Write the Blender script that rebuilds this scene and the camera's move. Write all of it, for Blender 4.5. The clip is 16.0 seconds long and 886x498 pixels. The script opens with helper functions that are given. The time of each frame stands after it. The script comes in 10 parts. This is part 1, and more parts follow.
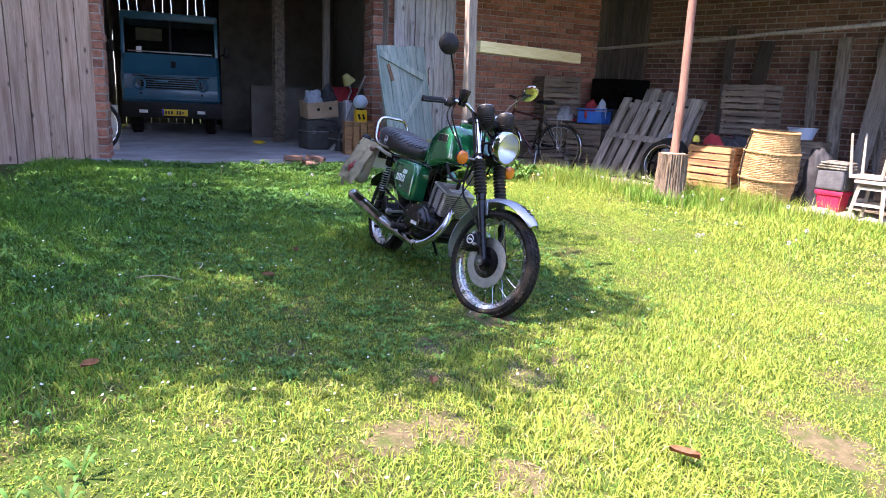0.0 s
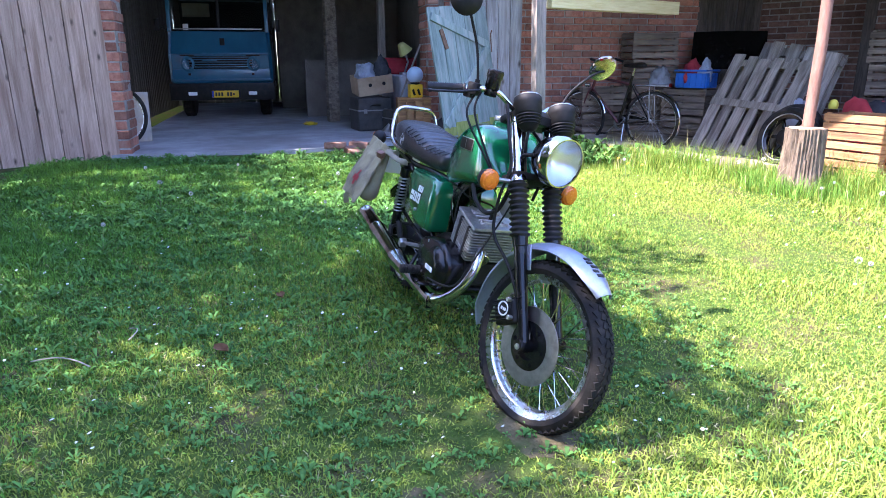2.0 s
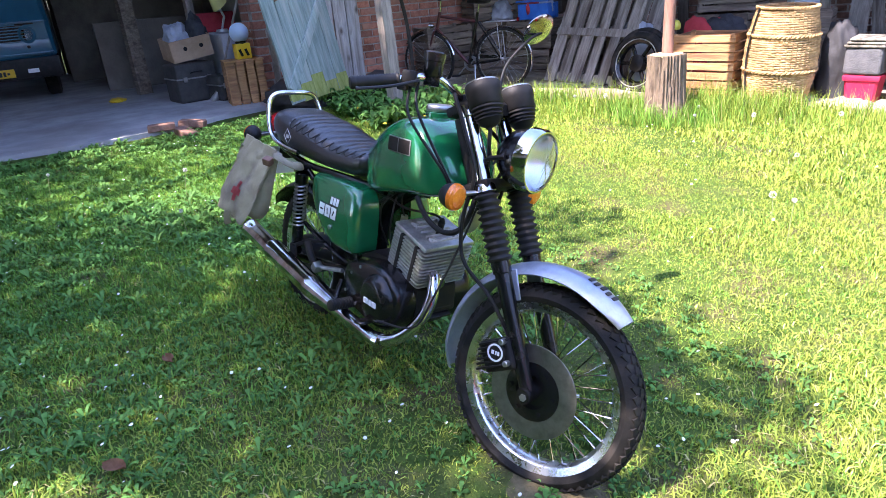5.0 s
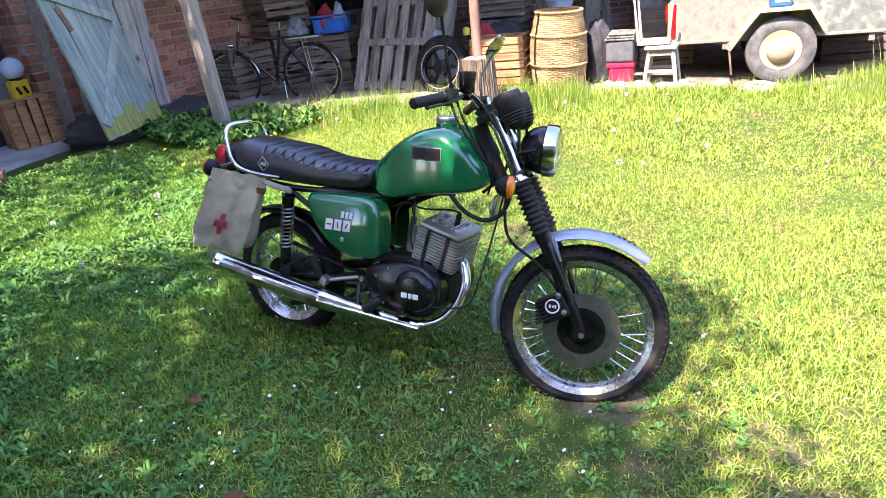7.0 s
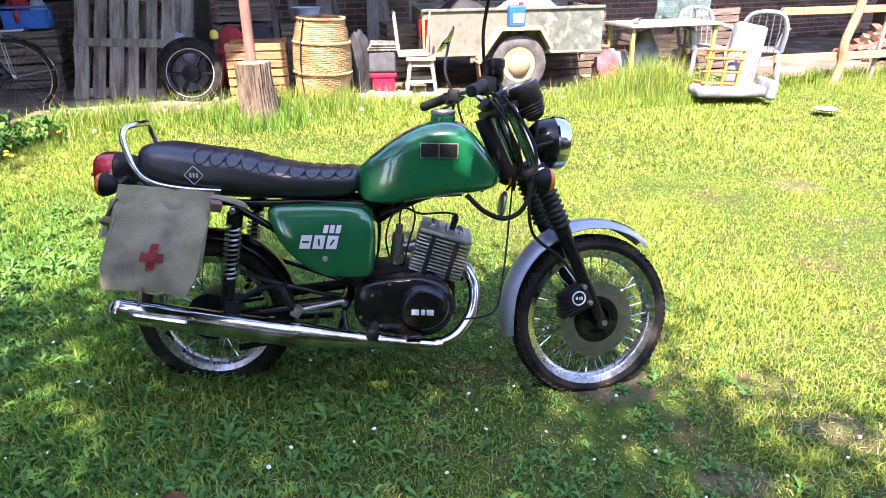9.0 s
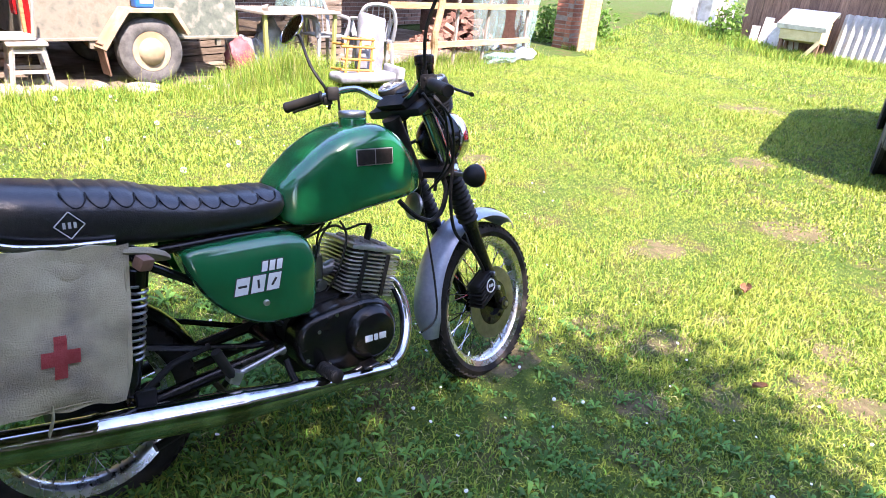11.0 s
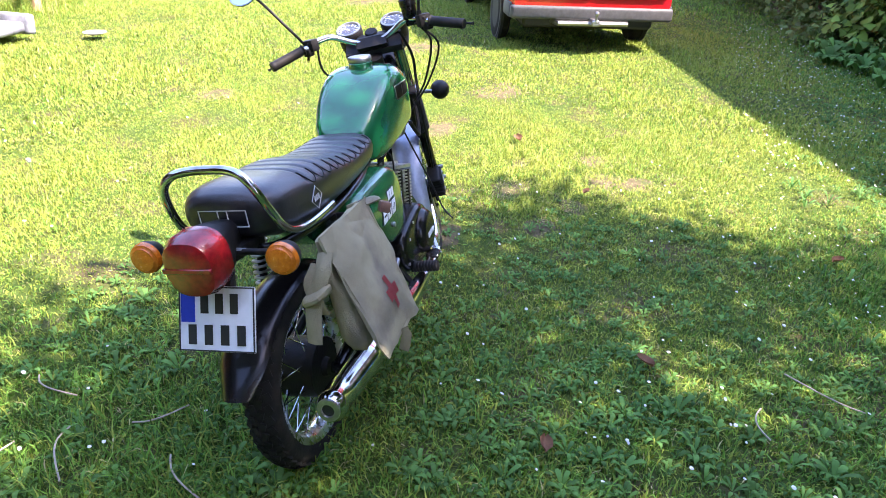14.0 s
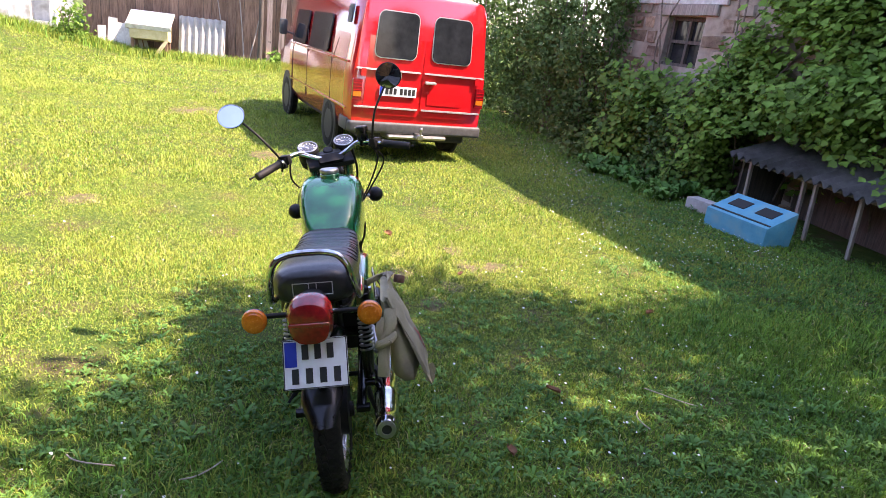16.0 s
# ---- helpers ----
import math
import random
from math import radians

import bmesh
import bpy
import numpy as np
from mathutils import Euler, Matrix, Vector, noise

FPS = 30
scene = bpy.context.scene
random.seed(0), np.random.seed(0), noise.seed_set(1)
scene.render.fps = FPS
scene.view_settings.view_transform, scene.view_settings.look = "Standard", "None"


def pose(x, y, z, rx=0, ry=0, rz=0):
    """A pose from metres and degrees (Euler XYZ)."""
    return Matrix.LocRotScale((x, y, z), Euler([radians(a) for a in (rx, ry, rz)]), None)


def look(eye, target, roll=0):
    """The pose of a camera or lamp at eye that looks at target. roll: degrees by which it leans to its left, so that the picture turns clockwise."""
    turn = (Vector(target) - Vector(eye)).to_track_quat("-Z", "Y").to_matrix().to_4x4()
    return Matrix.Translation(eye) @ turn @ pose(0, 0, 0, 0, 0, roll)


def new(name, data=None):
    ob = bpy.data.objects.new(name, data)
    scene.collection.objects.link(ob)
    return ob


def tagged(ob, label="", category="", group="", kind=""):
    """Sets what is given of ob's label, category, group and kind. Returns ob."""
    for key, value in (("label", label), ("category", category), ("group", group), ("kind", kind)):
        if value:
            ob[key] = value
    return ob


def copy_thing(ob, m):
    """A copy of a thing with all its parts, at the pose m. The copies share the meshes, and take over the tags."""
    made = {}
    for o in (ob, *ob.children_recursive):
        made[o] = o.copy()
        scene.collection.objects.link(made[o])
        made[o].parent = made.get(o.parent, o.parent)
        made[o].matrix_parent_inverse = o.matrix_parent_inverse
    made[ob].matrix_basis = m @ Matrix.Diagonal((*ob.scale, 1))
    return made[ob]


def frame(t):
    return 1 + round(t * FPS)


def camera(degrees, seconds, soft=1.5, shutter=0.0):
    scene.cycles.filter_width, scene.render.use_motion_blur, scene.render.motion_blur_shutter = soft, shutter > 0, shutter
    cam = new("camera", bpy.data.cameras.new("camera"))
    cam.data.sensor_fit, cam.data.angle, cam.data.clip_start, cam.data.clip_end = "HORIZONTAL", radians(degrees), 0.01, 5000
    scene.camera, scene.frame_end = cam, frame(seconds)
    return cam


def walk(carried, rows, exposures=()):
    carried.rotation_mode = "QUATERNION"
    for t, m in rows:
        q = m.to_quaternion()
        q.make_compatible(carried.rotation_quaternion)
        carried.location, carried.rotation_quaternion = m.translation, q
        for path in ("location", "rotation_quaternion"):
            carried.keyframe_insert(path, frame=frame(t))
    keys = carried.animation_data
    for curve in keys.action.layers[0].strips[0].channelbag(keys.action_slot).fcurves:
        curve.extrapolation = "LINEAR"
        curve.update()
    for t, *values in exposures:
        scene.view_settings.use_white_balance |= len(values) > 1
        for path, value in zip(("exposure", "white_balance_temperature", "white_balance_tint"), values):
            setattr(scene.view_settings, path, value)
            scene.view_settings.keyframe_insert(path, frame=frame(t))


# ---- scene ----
cam = camera(68.9, 16.0, soft=0.65)
PATH = [
    (0, (4.519, -1.642, 1.105), (2.715, -0.903, 0.661), 2.6),
    (0.5, (4.184, -1.48, 1.161), (2.358, -0.804, 0.705), 2.3),
    (1, (3.898, -1.268, 1.186), (2.054, -0.663, 0.699), 1.7),
    (1.5, (3.63, -1.078, 1.217), (1.771, -0.556, 0.696), 0.6),
    (2, (3.354, -0.91, 1.206), (1.492, -0.438, 0.65), -0.2),
    (2.5, (3.129, -0.757, 1.206), (1.263, -0.338, 0.619), -1.1),
    (3, (2.949, -0.655, 1.225), (1.093, -0.252, 0.598), -1.8),
    (3.5, (2.855, -0.706, 1.233), (1.026, -0.281, 0.546), -2.4),
    (4, (2.786, -0.877, 1.277), (1.033, -0.24, 0.557), -1.5),
    (4.5, (2.731, -0.969, 1.308), (1.03, -0.216, 0.572), -3.4),
    (5, (2.672, -1.053, 1.342), (1.049, -0.156, 0.591), -5.0),
    (5.2, (2.639, -1.116, 1.362), (1.063, -0.145, 0.606), -5.2),
    (7.3, (2.172, -2.1, 1.516), (1.138, -0.588, 0.714), -6.2),
    (7.5, (2.061, -2.181, 1.506), (1.112, -0.614, 0.704), -5.4),
    (8, (1.768, -2.267, 1.491), (1.084, -0.571, 0.679), -3.3),
    (8.5, (1.452, -2.235, 1.48), (0.984, -0.469, 0.666), -2.6),
    (9, (1.14, -2.217, 1.461), (0.905, -0.406, 0.645), -0.9),
    (9.5, (0.84, -2.183, 1.458), (0.916, -0.362, 0.636), 0.7),
    (10, (0.58, -2.074, 1.419), (0.982, -0.296, 0.595), 2.3),
    (10.2, (0.476, -2.036, 1.424), (1.01, -0.294, 0.6), 3.1),
    (12.3, (-0.598, -1.441, 1.446), (0.835, -0.334, 0.597), 3.5),
    (12.5, (-0.688, -1.374, 1.468), (0.774, -0.327, 0.594), 2.6),
    (13, (-0.839, -1.226, 1.462), (0.646, -0.295, 0.498), 0.4),
    (13.5, (-0.989, -1.157, 1.494), (0.572, -0.397, 0.502), 1.6),
    (14, (-1.251, -1.085, 1.532), (0.402, -0.526, 0.556), 2.8),
    (14.5, (-1.432, -0.978, 1.566), (0.291, -0.608, 0.621), 3.5),
    (15, (-1.591, -0.799, 1.578), (0.209, -0.61, 0.727), 4.7),
    (15.5, (-1.791, -0.675, 1.605), (0.066, -0.625, 0.865), 6.3),
    (16, (-2.021, -0.534, 1.657), (-0.127, -0.564, 1.015), 7.5),
]
walk(cam, [(t, look(eye, target, roll)) for t, eye, target, roll in PATH],
     [(0, 2.7, 6250, 33), (1.5, 2.95, 5750, 30), (3, 3.08, 5600, 30), (5, 2.87, 6000, 30), (7.5, 2.82, 6250, 30), (9, 2.74, 6300, 30), (10, 2.68, 6250, 30),
      (12.5, 2.8, 6300, 30), (14.5, 2.95, 6300, 31), (16, 2.52, 7000, 34)])

# ---- light ----
SUN_EL, SUN_ROT = radians(58.0), radians(180.0)
world = bpy.data.worlds.new("world")
scene.world = world
world.use_nodes = True
wn = world.node_tree.nodes
sky = wn.new("ShaderNodeTexSky")
sky.sky_type, sky.sun_disc = "NISHITA", False
sky.sun_elevation, sky.sun_rotation = SUN_EL, SUN_ROT
sky.dust_density = 0.6
wn["Background"].inputs["Strength"].default_value = 0.142
world.node_tree.links.new(sky.outputs[0], wn["Background"].inputs["Color"])
sun_data = bpy.data.lights.new("sun", "SUN")
sun_data.energy, sun_data.angle, sun_data.color = 3.35, radians(0.6), (1.0, 0.90, 0.74)
sun = new("sun", sun_data)
sun.matrix_world = look((0, -20 * math.cos(SUN_EL), 20 * math.sin(SUN_EL)), (0, 0, 0))
scene.view_settings.exposure = 2.1

# ---- mesh helpers ----
UP = Vector((0, 0, 1))


def zg(x, y):
    """Height of the lawn."""
    z = -0.03 - 0.046 * (min(x, 1.5) - 1.5)
    z = min(z, 0.26)
    z += 0.06 * max(0.0, -0.7 - y) * max(0.0, min(1.0, (4.5 - x) / 4)) * max(0.0, min(1.0, (x + 4.2) / 1.8)) * (1 if y > -3 else max(0, (y + 6) / 3))
    z += 0.035 * max(0.0, min(1.0, y - 0.2)) * max(0.0, min(1.0, (2.5 - x) / 2))
    z += 0.15 * max(0.0, min(4.0, y - 8.0)) * max(0.0, min(1.0, (x - 10.5) / 3.5))
    return z + 0.012 * math.sin(1.7 * x + 0.6) * math.sin(1.9 * y + 1.1)


def thing(name, label, category, m=None, group="", kind=""):
    ob = tagged(new(name), label, category, group, kind)
    ob.empty_display_size = 0.1
    if m is not None:
        ob.matrix_world = m
    return ob


def part(name, bm, material, parent=None, label="", sharp=38, smooth=True):
    me = bpy.data.meshes.new(name)
    bmesh.ops.recalc_face_normals(bm, faces=bm.faces)
    bm.to_mesh(me)
    bm.free()
    if smooth:
        me.shade_smooth()
        me.set_sharp_from_angle(angle=radians(sharp))
    for mm in (material if isinstance(material, (list, tuple)) else [material]):
        me.materials.append(mm)
    ob = new(name, me)
    if parent is not None:
        ob.parent = parent
    if label:
        ob["label"] = label
    return ob


def BM():
    return bmesh.new()


def box(bm, c, s, rot=None, bevel=0.0, seg=1, mi=0):
    """A box with centre c and full sizes s; rot: Euler degrees or a matrix."""
    m = Matrix.Translation(c)
    if rot is not None:
        m = m @ (rot.to_4x4() if isinstance(rot, Matrix) else pose(0, 0, 0, *rot))
    tmp = bmesh.new()
    bmesh.ops.create_cube(tmp, size=1, matrix=Matrix.Diagonal((*s, 1)))
    if bevel:
        bmesh.ops.bevel(tmp, geom=tmp.edges[:], offset=bevel, segments=seg, affect="EDGES", profile=0.6)
    for f in tmp.faces:
        f.material_index = mi
    bmesh.ops.transform(tmp, matrix=m, verts=tmp.verts)
    merge(bm, tmp)


def merge(bm, tmp):
    vs = [bm.verts.new(v.co) for v in tmp.verts]
    tmp.verts.index_update()
    for f in tmp.faces:
        try:
            g = bm.faces.new([vs[v.index] for v in f.verts])
            g.material_index = f.material_index
        except ValueError:
            pass
    tmp.free()


def frames(pts, closed=False):
    """Centres and two cross axes along a line of points."""
    pts = [Vector(p) for p in pts]
    n = len(pts)
    tang = []
    for i in range(n):
        a = pts[(i - 1) % n] if closed or i > 0 else pts[i]
        b = pts[(i + 1) % n] if closed or i < n - 1 else pts[i]
        tang.append((b - a).normalized())
    ref = UP if abs(tang[0].z) < 0.9 else Vector((1, 0, 0))
    u = tang[0].cross(ref).normalized()
    out = []
    for p, t in zip(pts, tang):
        u = (u - t * u.dot(t)).normalized()
        out.append((p, u, t.cross(u)))
    return out


def tube(bm, pts, r, seg=10, closed=False, cap=True, flat=1.0):
    """A round bar along pts; r: one radius or one for each point."""
    rs = r if isinstance(r, (list, tuple)) else [r] * len(pts)
    rings = []
    for (p, u, w), rr in zip(frames(pts, closed), rs):
        rings.append([bm.verts.new(p + rr * (math.cos(a) * u + flat * math.sin(a) * w)) for a in [2 * math.pi * k / seg for k in range(seg)]])
    m = len(rings)
    for i in range(m if closed else m - 1):
        a, b = rings[i], rings[(i + 1) % m]
        for k in range(seg):
            bm.faces.new((a[k], a[(k + 1) % seg], b[(k + 1) % seg], b[k]))
    if cap and not closed:
        bm.faces.new(rings[0][::-1])
        bm.faces.new(rings[-1])


def smooth_line(ctrl, n=8, closed=False):
    """Catmull-Rom points through ctrl."""
    P = [Vector(c) for c in ctrl]
    k = len(P)
    out = []
    for i in range(k if closed else k - 1):
        if closed:
            p0, p1, p2, p3 = P[i - 1], P[i], P[(i + 1) % k], P[(i + 2) % k]
        else:
            p0, p1, p2, p3 = P[max(i - 1, 0)], P[i], P[i + 1], P[min(i + 2, k - 1)]
        for j in range(n):
            t = j / n
            out.append(0.5 * (2 * p1 + (p2 - p0) * t + (2 * p0 - 5 * p1 + 4 * p2 - p3) * t * t + (3 * p1 - p0 - 3 * p2 + p3) * t ** 3))
    if not closed:
        out.append(P[-1])
    return out


def lathe(bm, profile, m=None, seg=24, cap=True, arc=None):
    """Turns (radius, height) pairs round the z axis of m."""
    m = m or Matrix()
    rings = []
    n = seg if arc is None else seg + 1
    for r, h in profile:
        ring = []
        for k in range(n):
            a = 2 * math.pi * k / seg if arc is None else arc[0] + (arc[1] - arc[0]) * k / seg
            ring.append(bm.verts.new(m @ Vector((r * math.cos(a), r * math.sin(a), h))))
        rings.append(ring)
    for a, b in zip(rings, rings[1:]):
        for k in range(seg if arc is not None else n):
            bm.faces.new((a[k], a[(k + 1) % n], b[(k + 1) % n], b[k]))
    if cap and arc is None:
        if profile[0][0] > 1e-5:
            bm.faces.new(rings[0][::-1])
        if profile[-1][0] > 1e-5:
            bm.faces.new(rings[-1])


def along(p0, p1):
    """A matrix whose z axis runs from p0 to p1, with p0 as origin."""
    p0, p1 = Vector(p0), Vector(p1)
    return Matrix.Translation(p0) @ (p1 - p0).to_track_quat("Z", "Y").to_matrix().to_4x4()


def cyl(bm, p0, p1, r, r1=None, seg=16, bevel=0.0):
    h = (Vector(p1) - Vector(p0)).length
    r1 = r if r1 is None else r1
    if bevel:
        prof = [(r - bevel, 0), (r, bevel), (r1, h - bevel), (r1 - bevel, h)]
    else:
        prof = [(r, 0), (r1, h)]
    lathe(bm, prof, along(p0, p1), seg)


def loft(bm, sections, cap=True, closed=True):
    """Joins rings of points with equal counts."""
    rings = [[bm.verts.new(p) for p in s] for s in sections]
    n = len(rings[0])
    for a, b in zip(rings, rings[1:]):
        for k in range(n if closed else n - 1):
            bm.faces.new((a[k], a[(k + 1) % n], b[(k + 1) % n], b[k]))
    if cap and closed:
        bm.faces.new(rings[0][::-1])
        bm.faces.new(rings[-1])


def prism(bm, outline, y0, y1, bevel=0.0):
    """Outline of (x, z) pairs, drawn out from y0 to y1."""
    tmp = bmesh.new()
    a = [tmp.verts.new((x, y0, z)) for x, z in outline]
    b = [tmp.verts.new((x, y1, z)) for x, z in outline]
    n = len(a)
    tmp.faces.new(a)
    tmp.faces.new(b[::-1])
    for k in range(n):
        tmp.faces.new((a[k], b[k], b[(k + 1) % n], a[(k + 1) % n]))
    if bevel:
        es = [e for e in tmp.edges if abs(e.verts[0].co.y - e.verts[1].co.y) < 1e-6]
        bmesh.ops.bevel(tmp, geom=es, offset=bevel, segments=2, affect="EDGES", profile=0.6)
    merge(bm, tmp)


def rough_up(bm, amount, scale=3.0, seed=0.0):
    for v in bm.verts:
        v.co += amount * noise.noise_vector(v.co * scale + Vector((seed, seed * 0.7, 1.3)))


# ---- materials ----
def mat(name, c1, c2=None, scale=6.0, rough=0.6, rough2=None, metal=0.0, bump=0.0, bscale=40.0, stain=None, sscale=1.5, sharp=0.5,
        stretch=(1, 1, 1), island=0.0, obj=0.0, coat=0.0, spec=0.5, trans=0.0, detail=6.0, knots=0.0):
    """A surface in two colours of noise, with stains, relief and varied gloss."""
    m = bpy.data.materials.new(name)
    m.use_nodes = True
    nt = m.node_tree
    b = nt.nodes["Principled BSDF"]
    L = nt.links.new
    tc = nt.nodes.new("ShaderNodeTexCoord")
    mp = nt.nodes.new("ShaderNodeMapping")
    mp.inputs["Scale"].default_value = stretch
    coords = tc.outputs["Object"]
    if obj:
        oi = nt.nodes.new("ShaderNodeObjectInfo")
        sc = nt.nodes.new("ShaderNodeMath")
        sc.operation = "MULTIPLY"
        sc.inputs[1].default_value = 43.0
        L(oi.outputs["Random"], sc.inputs[0])
        va = nt.nodes.new("ShaderNodeVectorMath")
        L(coords, va.inputs[0])
        L(sc.outputs[0], va.inputs[1])
        coords = va.outputs[0]
    L(coords, mp.inputs["Vector"])
    n1 = nt.nodes.new("ShaderNodeTexNoise")
    n1.inputs["Scale"].default_value, n1.inputs["Detail"].default_value = scale, detail
    n1.inputs["Roughness"].default_value = 0.65
    L(mp.outputs[0], n1.inputs["Vector"])
    ramp = nt.nodes.new("ShaderNodeValToRGB")
    ramp.color_ramp.elements[0].position, ramp.color_ramp.elements[1].position = 0.5 - 0.5 * sharp * 0.6, 0.5 + 0.5 * sharp * 0.6
    ramp.color_ramp.elements[0].color = (*c1, 1)
    ramp.color_ramp.elements[1].color = (*(c2 or [min(1, 1.25 * v + 0.01) for v in c1]), 1)
    L(n1.outputs["Fac"], ramp.inputs["Fac"])
    col = ramp.outputs["Color"]
    if stain:
        n2 = nt.nodes.new("ShaderNodeTexNoise")
        n2.inputs["Scale"].default_value, n2.inputs["Detail"].default_value = sscale, 8
        L(coords if tuple(stretch) == (1, 1, 1) else mp.outputs[0], n2.inputs["Vector"])
        r2 = nt.nodes.new("ShaderNodeValToRGB")
        r2.color_ramp.elements[0].position, r2.color_ramp.elements[1].position = 0.5, 0.68
        L(n2.outputs["Fac"], r2.inputs["Fac"])
        mx = nt.nodes.new("ShaderNodeMix")
        mx.data_type = "RGBA"
        L(r2.outputs["Color"], mx.inputs["Factor"])
        L(col, mx.inputs["A"])
        mx.inputs["B"].default_value = (*stain, 1)
        col = mx.outputs["Result"]
    if knots:
        kp = nt.nodes.new("ShaderNodeMapping")
        kp.inputs["Scale"].default_value = (1, 1, 0.5)
        L(coords, kp.inputs["Vector"])
        vo = nt.nodes.new("ShaderNodeTexVoronoi")
        vo.inputs["Scale"].default_value = knots
        L(kp.outputs[0], vo.inputs["Vector"])
        kr = nt.nodes.new("ShaderNodeMapRange")
        kr.inputs["From Min"].default_value, kr.inputs["From Max"].default_value = 0.05, 0.2
        kr.inputs["To Min"].default_value, kr.inputs["To Max"].default_value = 0.85, 0.0
        L(vo.outputs["Distance"], kr.inputs["Value"])
        km = nt.nodes.new("ShaderNodeMix")
        km.data_type = "RGBA"
        L(kr.outputs[0], km.inputs["Factor"])
        L(col, km.inputs["A"])
        km.inputs["B"].default_value = (0.06, 0.035, 0.022, 1)
        col = km.outputs["Result"]
    if island or obj:
        if island:
            g = nt.nodes.new("ShaderNodeNewGeometry")
            src, amt = g.outputs["Random Per Island"], island
        else:
            g = nt.nodes.new("ShaderNodeObjectInfo")
            src, amt = g.outputs["Random"], obj
        mr = nt.nodes.new("ShaderNodeMapRange")
        mr.inputs["To Min"].default_value, mr.inputs["To Max"].default_value = 1 - amt, 1 + amt
        L(src, mr.inputs["Value"])
        hs = nt.nodes.new("ShaderNodeHueSaturation")
        L(mr.outputs[0], hs.inputs["Value"])
        L(col, hs.inputs["Color"])
        col = hs.outputs["Color"]
    L(col, b.inputs["Base Color"])
    rr = nt.nodes.new("ShaderNodeMapRange")
    r2v = rough2 if rough2 is not None else min(1.0, rough + 0.15)
    rr.inputs["To Min"].default_value, rr.inputs["To Max"].default_value = rough, r2v
    L(n1.outputs["Fac"], rr.inputs["Value"])
    L(rr.outputs[0], b.inputs["Roughness"])
    b.inputs["Metallic"].default_value = metal
    b.inputs["Coat Weight"].default_value = coat
    b.inputs["Coat Roughness"].default_value = 0.08
    b.inputs["Specular IOR Level"].default_value = spec
    b.inputs["Transmission Weight"].default_value = trans
    if bump:
        n3 = nt.nodes.new("ShaderNodeTexNoise")
        n3.inputs["Scale"].default_value, n3.inputs["Detail"].default_value = bscale, 6
        L(mp.outputs[0], n3.inputs["Vector"])
        bp = nt.nodes.new("ShaderNodeBump")
        bp.inputs["Strength"].default_value, bp.inputs["Distance"].default_value = min(1.0, bump), 0.01
        L(n3.outputs["Fac"], bp.inputs["Height"])
        L(bp.outputs[0], b.inputs["Normal"])
    return m


def leaf_mat(name, c1, c2, scale=1.2, rough=0.55, thin=0.35, vary=0.42):
    """Leaves and blades: two greens, varied from blade to blade, that let some light through."""
    m = mat(name, c1, c2, scale=scale, rough=rough, island=vary, sharp=0.9, spec=0.22)
    nt = m.node_tree
    b = nt.nodes["Principled BSDF"]
    out = nt.nodes["Material Output"]
    tr = nt.nodes.new("ShaderNodeBsdfTranslucent")
    nt.links.new(b.inputs["Base Color"].links[0].from_socket, tr.inputs["Color"])
    mx = nt.nodes.new("ShaderNodeMixShader")
    mx.inputs[0].default_value = thin
    nt.links.new(b.outputs[0], mx.inputs[1])
    nt.links.new(tr.outputs[0], mx.inputs[2])
    nt.links.new(mx.outputs[0], out.inputs["Surface"])
    return m


def glass_mat(name, tint=(1, 1, 1), rough=0.02):
    m = bpy.data.materials.new(name)
    m.use_nodes = True
    b = m.node_tree.nodes["Principled BSDF"]
    b.inputs["Base Color"].default_value = (*tint, 1)
    b.inputs["Roughness"].default_value = rough
    b.inputs["Transmission Weight"].default_value = 1.0
    b.inputs["IOR"].default_value = 1.45
    return m


M = {}
M["soil"] = mat("lawn_soil", (0.034, 0.066, 0.012), (0.07, 0.105, 0.022), scale=14, rough=1.0, bump=0.8, bscale=90, stain=(0.085, 0.07, 0.035), sscale=3.1, spec=0.1)
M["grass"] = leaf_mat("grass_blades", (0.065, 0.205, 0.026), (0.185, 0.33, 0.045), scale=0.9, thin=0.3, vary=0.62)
M["grass_sunny"] = leaf_mat("sunlit_tone_grass_blades", (0.205, 0.305, 0.042), (0.345, 0.395, 0.068), scale=1.1, thin=0.3, vary=0.28)
M["straw"] = leaf_mat("dry_blades", (0.36, 0.33, 0.13), (0.48, 0.43, 0.21), scale=3, thin=0.2, vary=0.3)
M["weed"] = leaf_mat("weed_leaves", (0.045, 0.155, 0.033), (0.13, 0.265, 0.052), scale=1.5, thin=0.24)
M["concrete"] = mat("worn_concrete", (0.26, 0.255, 0.26), (0.42, 0.41, 0.405), scale=2.5, rough=0.75, bump=0.4, bscale=50, stain=(0.22, 0.2, 0.19), sscale=0.9)
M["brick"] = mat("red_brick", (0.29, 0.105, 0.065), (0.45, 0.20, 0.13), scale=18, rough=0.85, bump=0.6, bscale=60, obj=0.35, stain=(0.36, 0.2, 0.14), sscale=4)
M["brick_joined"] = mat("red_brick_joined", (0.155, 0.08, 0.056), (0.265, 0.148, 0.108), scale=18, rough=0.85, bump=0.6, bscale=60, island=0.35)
M["mortar"] = mat("lime_mortar", (0.28, 0.24, 0.20), (0.42, 0.38, 0.33), scale=14, rough=0.95, bump=0.5)
M["plank"] = mat("weathered_planks", (0.43, 0.27, 0.19), (0.62, 0.42, 0.31), scale=9, rough=0.8, bump=0.7, bscale=30, stretch=(6, 6, 0.4), obj=0.22, stain=(0.33, 0.20, 0.135), sscale=3, knots=9.0)
